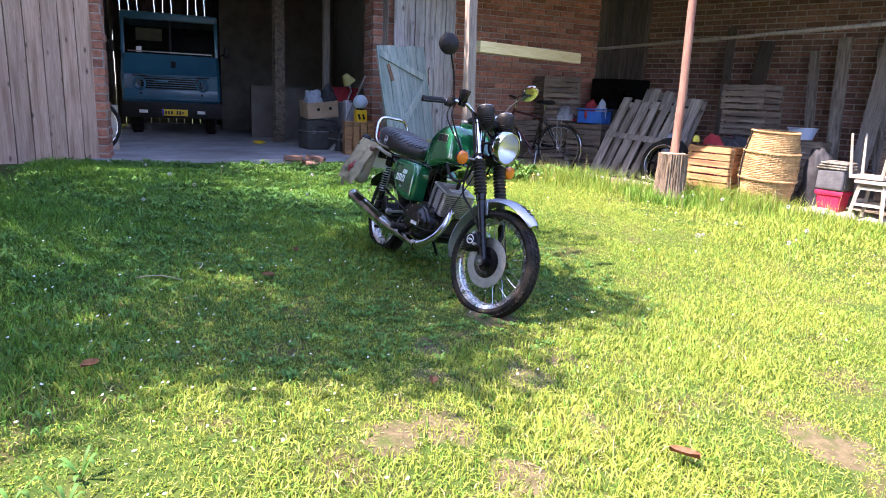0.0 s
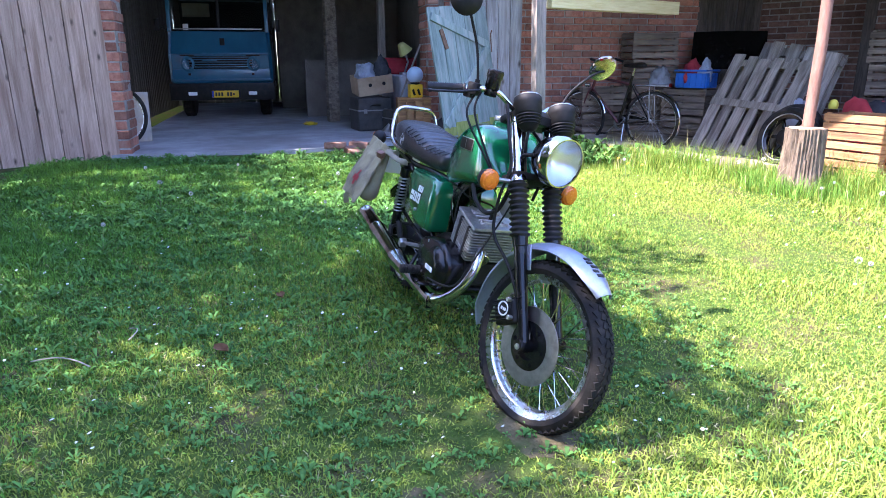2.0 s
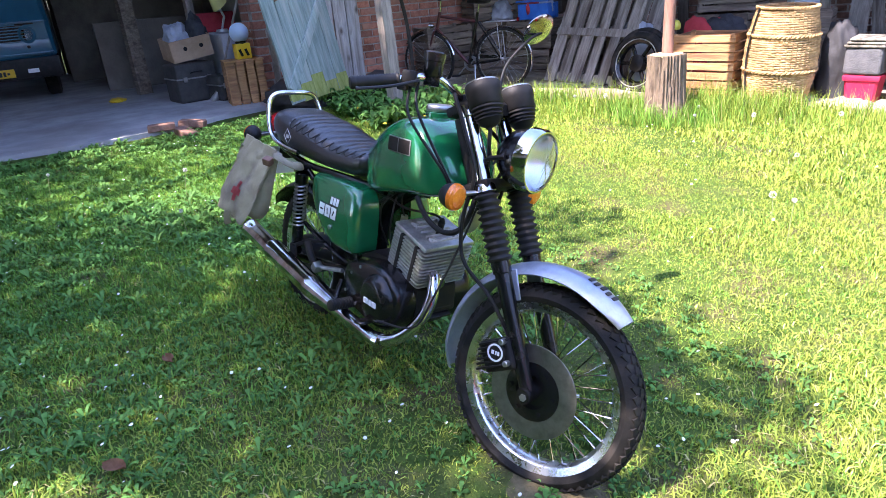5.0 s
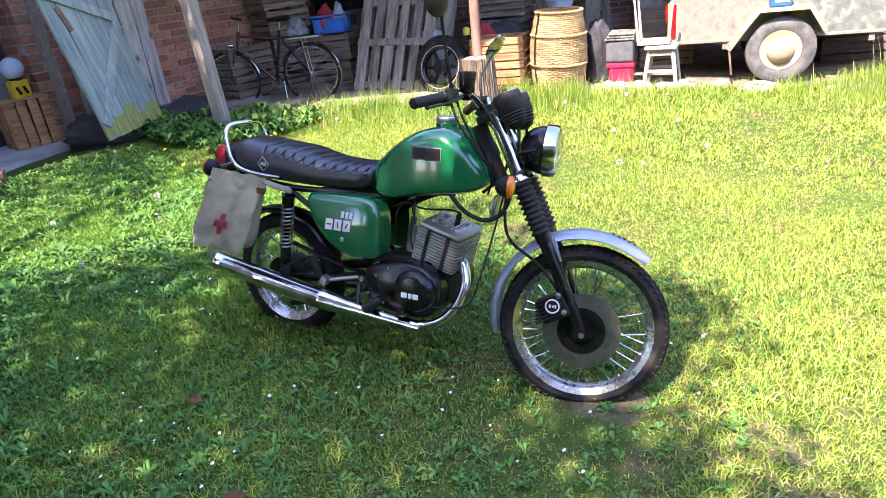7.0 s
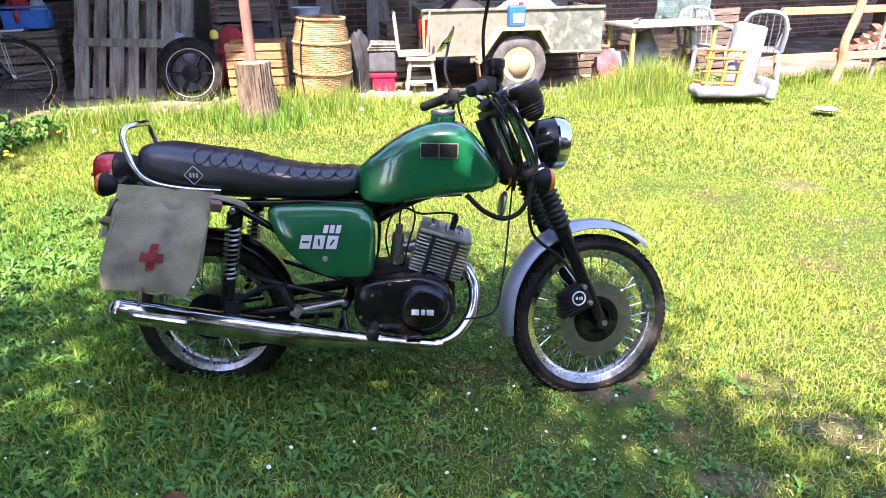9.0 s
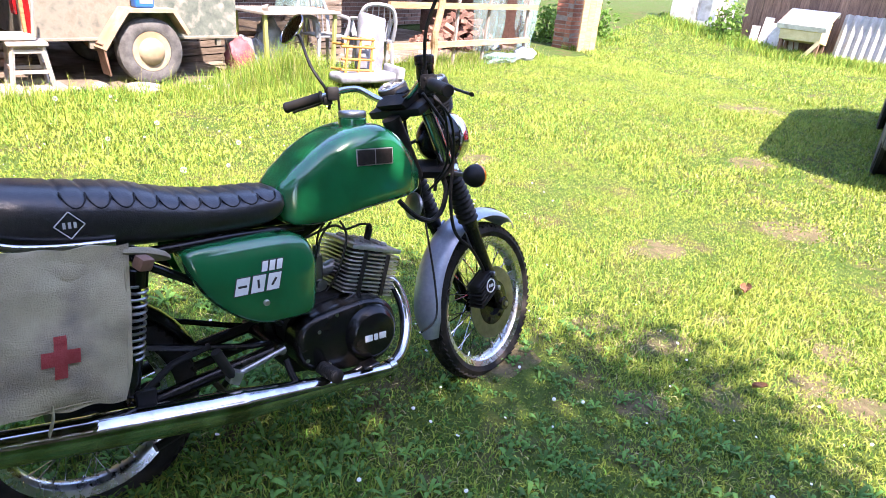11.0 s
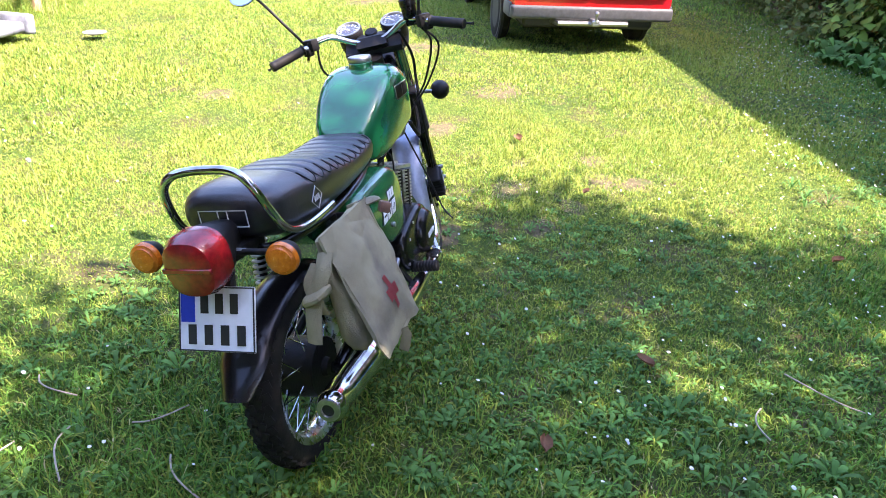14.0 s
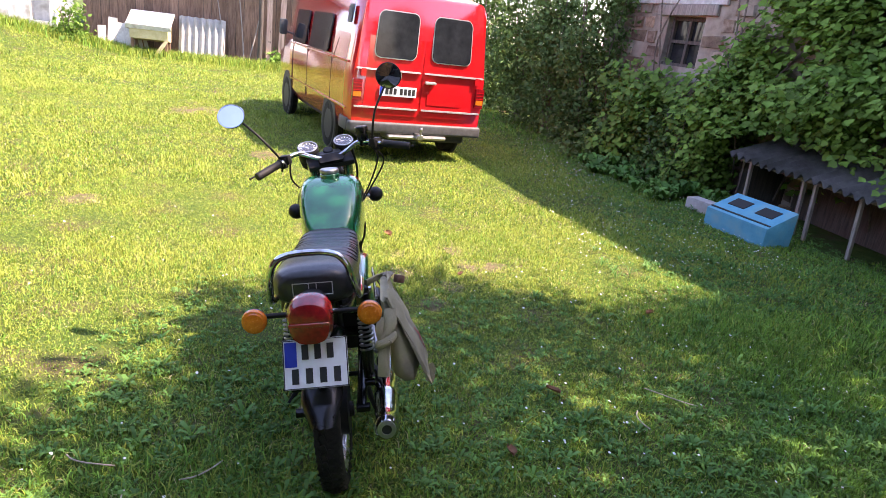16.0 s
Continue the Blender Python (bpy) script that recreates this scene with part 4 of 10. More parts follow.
# the plate's left as one faces it lies at +y
on_plate("plate_border", [(0, 0.0725, 0.196, 0.003), (0, -0.0725, 0.196, 0.003), (0.0955, 0, 0.003, 0.146), (-0.0955, 0, 0.003, 0.146)], M["plate_black"])
on_plate("country_band", [(0.073, 0.03, 0.036, 0.075)], M["plate_blue"], "blue band")
for k in range(7):
    bar = (0.03 - 0.038 * k, 0.036, 0.02, 0.046) if k < 3 else (0.062 - 0.042 * (k - 3), -0.036, 0.021, 0.046)
    on_plate("plate_bar", [bar], M["plate_black"])

# ---- tank, seat, side covers ----
def section(x, hw, zt, zb, n, zm=0.42, k=36, tilt=0.0, narrow=0.0):
    """A closed cross outline: half width hw, top zt, bottom zb; narrow draws the top in."""
    zc = zb + (zt - zb) * zm
    out = []
    for i in range(k):
        a = 2 * math.pi * i / k
        c, s = math.cos(a), math.sin(a)
        y = hw * math.copysign(abs(c) ** (2 / n), c)
        z = zc + ((zt - zc) if s > 0 else (zc - zb)) * math.copysign(abs(s) ** (2 / n), s)
        if s > 0:
            y *= 1 - narrow * abs(s) ** 1.5
        out.append(Vector((x + tilt * (z - zc), y, z)))
    return out


def interp(table, x):
    """Smooth rows of numbers, by the first column."""
    for i in range(len(table) - 1):
        if table[i][0] <= x <= table[i + 1][0] or i == len(table) - 2:
            p0, p1, p2, p3 = table[max(i - 1, 0)], table[i], table[i + 1], table[min(i + 2, len(table) - 1)]
            t = (x - p1[0]) / (p2[0] - p1[0])
            return [0.5 * (2 * b + (c - a) * t + (2 * a - 5 * b + 4 * c - d) * t * t + (3 * b - a - 3 * c + d) * t ** 3) for a, b, c, d in zip(p0[1:], p1[1:], p2[1:], p3[1:])]


TANK = [(0.53, 0.060, 0.800, 0.755), (0.548, 0.085, 0.826, 0.722), (0.58, 0.106, 0.858, 0.703), (0.65, 0.126, 0.912, 0.700), (0.73, 0.138, 0.957, 0.715), (0.80, 0.143, 0.979, 0.728), (0.87, 0.143, 0.981, 0.738), (0.92, 0.139, 0.957, 0.745), (0.97, 0.125, 0.903, 0.753), (1.005, 0.105, 0.853, 0.765), (1.025, 0.08, 0.822, 0.78), (1.033, 0.05, 0.805, 0.79)]
TANK_N = 6.0
TANK_IN = 0.13
bm = BM()
loft(bm, [section(x, *interp(TANK, x)[:3], TANK_N, 0.4, 52, narrow=TANK_IN) for x in [0.53 + 0.503 * (0.5 - 0.5 * math.cos(math.pi * i / 40)) for i in range(41)]])
tank = bp("tank", bm, M["green_paint"], None, "dark green painted fuel tank", sharp=60)
bm = BM()
lathe(bm, [(0.045, -0.02), (0.043, 0.012), (0.039, 0.016), (0.039, 0.02)], Matrix.Translation((0.83, 0, 0.982)), 32, cap=False)
bp("filler_neck", bm, M["green_paint"], tank)
bm = BM()
lathe(bm, [(0.041, 0.016), (0.043, 0.019), (0.043, 0.031), (0.040, 0.035), (0.02, 0.037), (0.0, 0.037)], Matrix.Translation((0.83, 0, 0.982)), 36, cap=False)
bp("filler_cap", bm, M["steel"], tank, "dull metal filler cap")


def tank_y(x, z):
    """Half width of the tank's side at a height."""
    hw, zt, zb = interp(TANK, x)
    zc = zb + (zt - zb) * 0.4
    s = max(0.0, min(0.999, (z - zc) / (zt - zc)))
    ss = s ** (TANK_N / 2)
    y = hw * (1 - ss ** 2) ** (1 / TANK_N)
    return y * (1 - TANK_IN * ss ** 1.5)


def on_tank(name, x0, x1, z0, z1, m, side, lift, label=""):
    bm = BM()
    nx, nz = 8, 5
    g = []
    for i in range(nx + 1):
        for_row = []
        for j in range(nz + 1):
            x, z = x0 + (x1 - x0) * i / nx, z0 + (z1 - z0) * j / nz
            for_row.append(bm.verts.new((x, side * (tank_y(x, z) + lift), z)))
        g.append(for_row)
    for i in range(nx):
        for j in range(nz):
            bm.faces.new((g[i][j], g[i + 1][j], g[i + 1][j + 1], g[i][j + 1]))
    bmesh.ops.solidify(bm, geom=bm.faces[:], thickness=0.0015)
    return bp(name, bm, m, tank, label)


M["logo_dark"] = mat("dark_emblem", (0.02, 0.018, 0.016), (0.05, 0.04, 0.035), scale=60, rough=0.35)
for s in (-1, 1):
    on_tank("emblem", 0.757, 0.882, 0.868, 0.917, M["grey_mark"], s, 0.0022, "dark rectangular tank emblem")
    on_tank("emblem_field", 0.760, 0.817, 0.871, 0.914, M["logo_dark"], s, 0.0042)
    on_tank("emblem_field", 0.8205, 0.879, 0.871, 0.914, M["logo_dark"], s, 0.0042)

SEAT = [(-0.195, 0.075, 0.862, 0.80), (-0.185, 0.105, 0.879, 0.775), (-0.15, 0.128, 0.889, 0.758), (-0.10, 0.136, 0.889, 0.738), (-0.02, 0.139, 0.880, 0.722), (0.06, 0.140, 0.872, 0.714), (0.15, 0.139, 0.862, 0.710), (0.23, 0.136, 0.842, 0.708), (0.32, 0.131, 0.826, 0.708), (0.42, 0.126, 0.820, 0.710), (0.50, 0.120, 0.820, 0.718), (0.535, 0.112, 0.818, 0.735), (0.548, 0.095, 0.810, 0.75)]
RIBS = [0.005 + 0.052 * k for k in range(11)]


def seat_point(x, a, lift=0.0):
    hw, zt, zb = interp(SEAT, x)
    n, zc = 3.6, zb + (zt - zb) * 0.5
    c, s = math.cos(a), math.sin(a)
    y = hw * math.copysign(abs(c) ** (2 / n), c)
    if s > 0:
        z = zc + (zt - zc) * abs(s) ** (2 / n)
        y *= 1 - 0.13 * abs(s)
    else:
        z = zc - (zc - zb) * abs(s) ** (2 / n)
        y *= 1 - 0.12 * abs(s)
    return Vector((x, y * (1 + lift / hw), z + (lift if s > 0.3 else 0)))


bm = BM()
rows = []
NS = 120
for i in range(NS + 1):
    x = -0.195 + 0.743 * (i / NS)
    ring = []
    for j in range(48):
        a = 2 * math.pi * j / 48
        p = seat_point(x, a)
        if math.sin(a) > 0.35 and 0.0 < x < 0.53:
            d = min(abs(x - r) for r in RIBS)
            p.z -= 0.005 * math.exp(-(d / 0.006) ** 2)
        ring.append(p)
    rows.append(ring)
loft(bm, rows)
seat = bp("seat", bm, M["vinyl"], None, "long black quilted vinyl seat", sharp=70)
for side in (0, 1):
    for r0, r1 in zip(RIBS[:-1], RIBS[1:]):
        bm = BM()
        pts = []
        for k in range(13):
            t = k / 12
            w = math.sin(math.pi * t)
            x = r0 + (r1 - r0) * (0.5 - 0.5 * math.cos(math.pi * t))
            a = math.radians(48) * (1 - w) + math.radians(13) * w
            pts.append(seat_point(x, math.pi - a if side else a, -0.0006))
        tube(bm, pts, 0.0022, 6)
        bp("seam", bm, M["black_matt"], seat)


def badge_diamond(side):
    bm = BM()
    cx, cz, r = 0.012, 0.795, 0.031
    y = -0.1405
    corners = [(cx - r, cz), (cx, cz + r), (cx + r, cz), (cx, cz - r)]
    for (x0, z0), (x1, z1) in zip(corners, corners[1:] + corners[:1]):
        tube(bm, [(x0, y, z0), (x1, y, z1)], 0.0014, 4)
    for dx in (-0.011, 0.0, 0.011):
        box(bm, (cx + dx, y, cz), (0.006, 0.0022, 0.014))
    if side > 0:
        for v in bm.verts:
            v.co.y = -v.co.y
    return bp("seat_badge", bm, M["grey_mark"], seat, "pale diamond badge")


badge_diamond(-1)
badge_diamond(1)
bm = BM()
for z in (0.845, 0.805):
    box(bm, (-0.1935 if z > 0.82 else -0.195, 0, z), (0.004, 0.125, 0.0025))
for y in (-0.0615, -0.012, 0.012, 0.0615):
    box(bm, (-0.194, y, 0.825), (0.004, 0.0025, 0.04))
bp("rear_emblem", bm, M["grey_mark"], seat, "pale outlined emblem on the seat's back")

COVER = [(0.245, 0.665), (0.262, 0.695), (0.34, 0.702), (0.46, 0.704), (0.54, 0.700), (0.585, 0.682), (0.606, 0.645), (0.610, 0.585), (0.606, 0.52), (0.598, 0.472), (0.575, 0.456), (0.50, 0.455), (0.445, 0.459), (0.395, 0.478), (0.34, 0.517), (0.288, 0.575)]


def side_cover(s):
    bm = BM()
    line = [Vector((p[0], 0, p[1])) for p in COVER]
    line = smooth_line([(x, 0, z) for x, z in COVER], 3, closed=True)
    c = Vector((0.45, 0, 0.585))
    secs = []
    for y, k in ((0.07, 1.0), (0.138, 1.0), (0.15, 0.99), (0.159, 0.97), (0.166, 0.935), (0.170, 0.88), (0.173, 0.75), (0.1745, 0.5), (0.175, 0.2)):
        secs.append([Vector((c.x + (p.x - c.x) * k, s * (y - 0.02 * max(0, k * (p.z - 0.6) / 0.1) ** 1.5 * (y > 0.1) - 0.006 * (k * (p.x - c.x) / 0.2) ** 2 * (y > 0.1)), c.z + (p.z - c.z) * k)) for p in line])
    loft(bm, secs)
    sc = bp("side_cover", bm, M["green_paint"], None, "dark green side cover with white lettering blocks", sharp=50)
    y = 0.176
    x0, d = (0.365, 1) if s < 0 else (0.495, -1)
    # three broad slanted white blocks with a dark edge, and three slim ones above
    for k in range(3):
        for cx, cz, w, h, out in ((x0 + d * (0.016 + 0.044 * k), 0.585, 0.036, 0.046, 0.0), (x0 + d * (0.083 + 0.021 * k), 0.629, 0.0155, 0.027, -0.005)):
            for name, m, grow, lift in (("mark_outline", M["plate_black"], 0.005, -0.0012), ("white_mark", M["white_mark"], 0.0, 0.0)):
                bm = BM()
                box(bm, (cx, s * (y + out + lift), cz), (w + grow, 0.002, h + grow), None, 0.0004)
                for v in bm.verts:
                    v.co.x += 0.22 * (v.co.z - cz) * d
                    v.co.y -= s * 0.1 * (v.co.z - cz) * (out < 0)
                bp(name, bm, m, sc)
        bm = BM()
        box(bm, (x0 + d * (0.016 + 0.044 * k), s * (y + 0.0012), 0.585), (0.024, 0.0012, 0.006), (0, (0, 90, -55)[k], 0))
        bp("mark_slit", bm, M["plate_black"], sc)
    bm = BM()
    cyl(bm, (0.444, s * 0.16, 0.528), (0.444, s * 0.182, 0.528), 0.009, seg=12, bevel=0.002)
    bp("cover_knob", bm, M["steel"], sc)


side_cover(-1)
side_cover(1)

# ---- frame, swing arm, stand ----
bm = BM()
tube(bm, smooth_line([(1.02, 0, 0.86), (0.9, 0, 0.78), (0.7, 0, 0.70), (0.56, 0, 0.60), (0.52, 0, 0.45), (0.52, 0, 0.33)], 5), 0.028, 14)
for s in (-1, 1):
    tube(bm, smooth_line([(0.62, 0.05 * s, 0.69), (0.4, 0.10 * s, 0.705), (0.14, 0.11 * s, 0.70), (-0.12, 0.10 * s, 0.73), (-0.2, 0.08 * s, 0.75)], 4), 0.013, 10)
    tube(bm, [(0.52, 0.09 * s, 0.42), (0.35, 0.105 * s, 0.56), (0.13, 0.115 * s, 0.69)], 0.012, 10)
    tube(bm, [(0.52, 0.07 * s, 0.36), (0.42, 0.1 * s, 0.38), (0.28, 0.12 * s, 0.42), (0.14, 0.125 * s, 0.46)], 0.009, 8)
bp("frame", bm, M["black_gloss"], None, "black tubular frame")
bm = BM()
for s in (-1, 1):
    tube(bm, [(0.5, 0.105 * s, 0.355), (0.25, 0.105 * s, 0.315), (0.0, 0.105 * s, 0.272)], 0.019, 12)
    cyl(bm, (0.003, 0.085 * s, 0.27), (0.003, 0.135 * s, 0.27), 0.017, seg=14)
cyl(bm, (0.5, -0.125, 0.355), (0.5, 0.125, 0.355), 0.022, seg=14)
sw = bp("swing_arm", bm, M["black_gloss"], None, "black swing arm")
for s in (-1, 1):
    bm = BM()
    cyl(bm, (0.5, 0.12 * s, 0.355), (0.5, 0.138 * s, 0.355), 0.012, seg=6, bevel=0.002)
    bp("pivot_nut", bm, M["steel"], sw)
bm = BM()
for zo in (0.03, -0.03):
    tube(bm, [(0.06, 0.075, 0.268 + zo), (0.3, 0.075, 0.31 + zo), (0.52, 0.075, 0.345 + zo)], 0.014, 8)
bp("chain_case", bm, M["rubber"], sw, "black rubber chain tubes")
for s in (-1, 1):
    top, low = Vector((0.142, 0.137 * s, 0.682)), Vector((0.088, 0.137 * s, 0.325))
    bm = BM()
    d = low - top
    cyl(bm, top + d * 0.03, top + d * 0.16, 0.027, seg=18, bevel=0.003)
    cyl(bm, top + d * 0.1, top + d * 0.66, 0.0125, seg=12)
    cyl(bm, top + d * 0.62, top + d * 0.94, 0.024, 0.021, 18, bevel=0.003)
    cyl(bm, top - Vector((0, 0.02, 0)), top + Vector((0, 0.02, 0)), 0.016, seg=14, bevel=0.003)
    cyl(bm, low - Vector((0, 0.02, 0)), low + Vector((0, 0.02, 0)), 0.014, seg=14, bevel=0.003)
    sh = bp("shock_absorber", bm, M["black_gloss"], None, "rear shock absorber with open coil spring")
    bm = BM()
    fr = along(top + d * 0.14, low)
    L = d.length * 0.52
    pts = [fr @ Vector((0.025 * math.cos(a), 0.025 * math.sin(a), L * a / (2 * math.pi * 11))) for a in [2 * math.pi * 11 * i / 180 for i in range(181)]]
    tube(bm, pts, 0.0042, 6)
    bp("spring", bm, M["steel"], sh, "bare steel coil spring")
    bm = BM()
    cyl(bm, top + Vector((0, 0.02 * s, 0)), top + Vector((0, 0.034 * s, 0)), 0.011, seg=8, bevel=0.002)
    bp("shock_nut", bm, M["chrome"], sh)
bm = BM()
tube(bm, smooth_line([(0.47, 0.07, 0.26), (0.45, 0.15, 0.19), (0.40, 0.255, 0.045)], 4), 0.011, 10)
box(bm, (0.395, 0.265, 0.035), (0.07, 0.04, 0.008), (0, 0, 20), 0.003)
bp("side_stand", bm, M["black_matt"], None, "black side stand")
bm = BM()
for s in (-1, 1):
    tube(bm, [(0.42, 0.09 * s, 0.23), (0.2, 0.13 * s, 0.20), (0.13, 0.15 * s, 0.19)], 0.012, 8)
tube(bm, [(0.36, -0.1, 0.222), (0.36, 0.1, 0.222)], 0.01, 8)
bp("centre_stand", bm, M["black_matt"], None, "black folded centre stand")

# ---- engine ----
bm = BM()
CASE = [(0.535, 0.40), (0.565, 0.435), (0.63, 0.452), (0.71, 0.464), (0.775, 0.467), (0.83, 0.45), (0.868, 0.41), (0.88, 0.36), (0.868, 0.305), (0.83, 0.262), (0.775, 0.246), (0.70, 0.25), (0.62, 0.262), (0.56, 0.285), (0.535, 0.33)]
ring = [Vector(p) for p in smooth_line([(x, 0, z) for x, z in CASE], 3, closed=True)]
mid = Vector((0.71, 0, 0.358))
loft(bm, [[mid + (p - mid) * k + Vector((0, y, 0)) for p in ring] for y, k in ((0.17, 0.86), (0.163, 0.95), (0.15, 0.99), (0.13, 1.0), (-0.13, 1.0), (-0.15, 0.99), (-0.163, 0.95), (-0.17, 0.86))])
eng = bp("engine_case", bm, M["black_gloss"], None, "black engine casing with round clutch cover")
bm = BM()
prism(bm, [(0.52, 0.43), (0.60, 0.47), (0.82, 0.474), (0.885, 0.41), (0.885, 0.32), (0.82, 0.25), (0.70, 0.228), (0.55, 0.25)], -0.085, 0.085, 0.012)
for k in range(5):
    box(bm, (0.84 + 0.006 * k, 0, 0.43 - 0.03 * k), (0.06, 0.13, 0.007), (0, 20, 0), 0.002)
bp("crankcase", bm, M["black_matt"], eng, "dark crankcase")
bm = BM()
lathe(bm, [(0.0, 0.036), (0.062, 0.036), (0.07, 0.033), (0.082, 0.02), (0.087, 0.012), (0.092, 0.0)], along((0.775, -0.163, 0.358), (0.775, -0.3, 0.358)), 44)
bp("clutch_cover", bm, M["black_gloss"], eng, "round black clutch cover")
bm = BM()
for dx, w in ((-0.026, 0.026), (0.0, 0.014), (0.024, 0.024)):
    box(bm, (0.775 + dx, -0.2, 0.352), (w, 0.004, 0.02), None, 0.001)
bp("cover_mark", bm, M["white_mark"], eng, "pale block emblem")
for x, z in ((0.716, 0.358), (0.834, 0.358), (0.63, 0.29), (0.66, 0.44), (0.6, 0.40), (0.56, 0.32)):
    bm = BM()
    cyl(bm, (x, -0.16, z), (x, -0.172 if x < 0.7 else -0.197, z), 0.006, seg=8)
    bp("screw", bm, M["steel"], eng)

CYL = Matrix.Translation((0.83, 0, 0.525)) @ pose(0, 0, 0, 0, 15.5, 0)
bm = BM()
box(bm, (0, 0, -0.005), (0.12, 0.125, 0.14), None, 0.01)
bmesh.ops.transform(bm, matrix=CYL, verts=bm.verts)
# black core puts the shade between the fins into its colour
cylb = bp("cylinder", bm, M["black_matt"], None, "finned cylinder, core blackened to shade the fin gaps")
for k in range(11):
    bm = BM()
    bmesh.ops.create_cube(bm, size=1, matrix=Matrix.Translation((0, 0, -0.072 + 0.0126 * k)) @ Matrix.Diagonal((0.188, 0.206, 0.0054, 1)))
    bmesh.ops.bevel(bm, geom=[e for e in bm.edges if abs(e.verts[0].co.z - e.verts[1].co.z) > 0.001], offset=0.012, segments=2, affect="EDGES", profile=0.5)
    bmesh.ops.transform(bm, matrix=CYL, verts=bm.verts)
    bp("fin", bm, M["alu"], cylb, "bare aluminium cooling fin")
for dx in (-0.04, 0.045):
    for s in (-1, 1):
        bm = BM()
        box(bm, (dx, 0.099 * s, -0.008), (0.016, 0.014, 0.134), None, 0.002)
        bmesh.ops.transform(bm, matrix=CYL, verts=bm.verts)
        bp("fin_damper", bm, M["rubber"], cylb)
bm = BM()
box(bm, (0, 0, 0.072), (0.185, 0.205, 0.016), None, 0.006, 2)
for dx, dy in ((-0.05, -0.05), (0.05, -0.05), (-0.05, 0.05), (0.05, 0.05)):
    cyl(bm, (dx, dy, 0.078), (dx, dy, 0.092), 0.011, seg=6, bevel=0.002)
for k in range(5):
    box(bm, (-0.06 + 0.03 * k, 0.0, 0.084), (0.006, 0.12, 0.01), None, 0.002)
bmesh.ops.transform(bm, matrix=CYL, verts=bm.verts)
bp("cylinder_head", bm, M["alu"], cylb, "flat aluminium cylinder head")
bm = BM()
p = CYL @ Vector((0.02, 0, 0.08))
q = CYL @ Vector((0.02, 0, 0.125))
cyl(bm, p, q, 0.011, 0.012, 12)
tube(bm, smooth_line([q, q + Vector((-0.006, 0, 0.012)), q + Vector((-0.04, -0.01, 0.02)), (0.76, -0.06, 0.665), (0.70, -0.09, 0.69), (0.62, -0.07, 0.66)], 6), [0.011, 0.011, 0.011, 0.01, 0.01, 0.009] + [0.004] * 25, 8)
bp("spark_plug_cap", bm, M["rubber"], cylb, "black spark plug cap and lead")
bm = BM()
tube(bm, [CYL @ Vector((-0.07, 0, 0.0)), (0.715, 0, 0.53), (0.67, -0.005, 0.535)], [0.024, 0.022, 0.022], 14)
cyl(bm, (0.672, -0.01, 0.47), (0.680, -0.01, 0.585), 0.026, 0.021, 18, bevel=0.003)
cyl(bm, (0.682, -0.045, 0.495), (0.675, 0.02, 0.495), 0.018, seg=14)
cyl(bm, (0.680, -0.01, 0.585), (0.684, -0.01, 0.615), 0.013, seg=12)
bp("carburettor", bm, M["steel"], None, "bare metal carburettor")
for pts in ([(0.684, -0.01, 0.61), (0.69, -0.03, 0.67), (0.74, -0.05, 0.715), (0.9, -0.07, 0.735)], [(0.65, -0.05, 0.50), (0.64, -0.08, 0.58), (0.66, -0.09, 0.66), (0.70, -0.08, 0.70)], [(0.70, -0.04, 0.47), (0.715, -0.09, 0.55), (0.74, -0.1, 0.65), (0.73, -0.08, 0.70)]):
    bm = BM()
    tube(bm, smooth_line(pts, 6), 0.0035, 6)
    bp("carburettor_cable", bm, M["rubber"], None, "thin black carburettor cable")

# exhaust
bm = BM()
tube(bm, smooth_line([CYL @ Vector((0.07, -0.03, -0.05)), (0.925, -0.05, 0.468), (0.953, -0.078, 0.402), (0.945, -0.115, 0.33), (0.905, -0.155, 0.27), (0.85, -0.183, 0.24), (0.78, -0.193, 0.232)], 6), 0.0205, 18)
cyl(bm, CYL @ Vector((0.085, -0.03, -0.052)), CYL @ Vector((0.115, -0.034, -0.058)), 0.03, seg=18, bevel=0.003)
ex = bp("exhaust_pipe", bm, M["chrome"], None, "long chrome exhaust with cigar silencer")
bm = BM()
sil = [(0.83, 0.230, 0.0235), (0.80, 0.231, 0.0235), (0.60, 0.243, 0.0255), (0.48, 0.252, 0.034), (0.36, 0.262, 0.0445), (0.345, 0.2635, 0.0465), (0.335, 0.2645, 0.0445), (0.1, 0.294, 0.0445), (0.0, 0.307, 0.0445), (-0.005, 0.308, 0.0455), (-0.02, 0.309, 0.0435), (-0.18, 0.331, 0.0415), (-0.235, 0.3385, 0.0395), (-0.24, 0.339, 0.042), (-0.255, 0.341, 0.042), (-0.268, 0.343, 0.032)]
tube(bm, [(x, -0.197, z) for x, z, r in sil], [r for x, z, r in sil], 28)
bp("silencer", bm, M["chrome"], ex, "chrome cigar-shaped silencer")
bm = BM()
lathe(bm, [(0.031, 0.0), (0.03, 0.006), (0.018, 0.008), (0.016, 0.002)], along((-0.267, -0.197, 0.343), (-0.3, -0.197, 0.347)), 24, cap=False)
bp("silencer_tip", bm, M["steel"], ex)
# flat black disc stands in for the dark of the open mouth
bm = BM()
cyl(bm, (-0.2685, -0.197, 0.3432), (-0.2705, -0.197, 0.3434), 0.0175, seg=24)
bp("silencer_mouth", bm, M["plate_black"], ex, "black disc for the unlit silencer hole")
bm = BM()
lathe(bm, [(0.0235, 0), (0.029, 0.001), (0.029, 0.024), (0.0235, 0.025)], along((0.842, -0.19, 0.232), (0.81, -0.1945, 0.2305)), 20)
box(bm, (0.826, -0.195, 0.202), (0.018, 0.03, 0.022), None, 0.003)
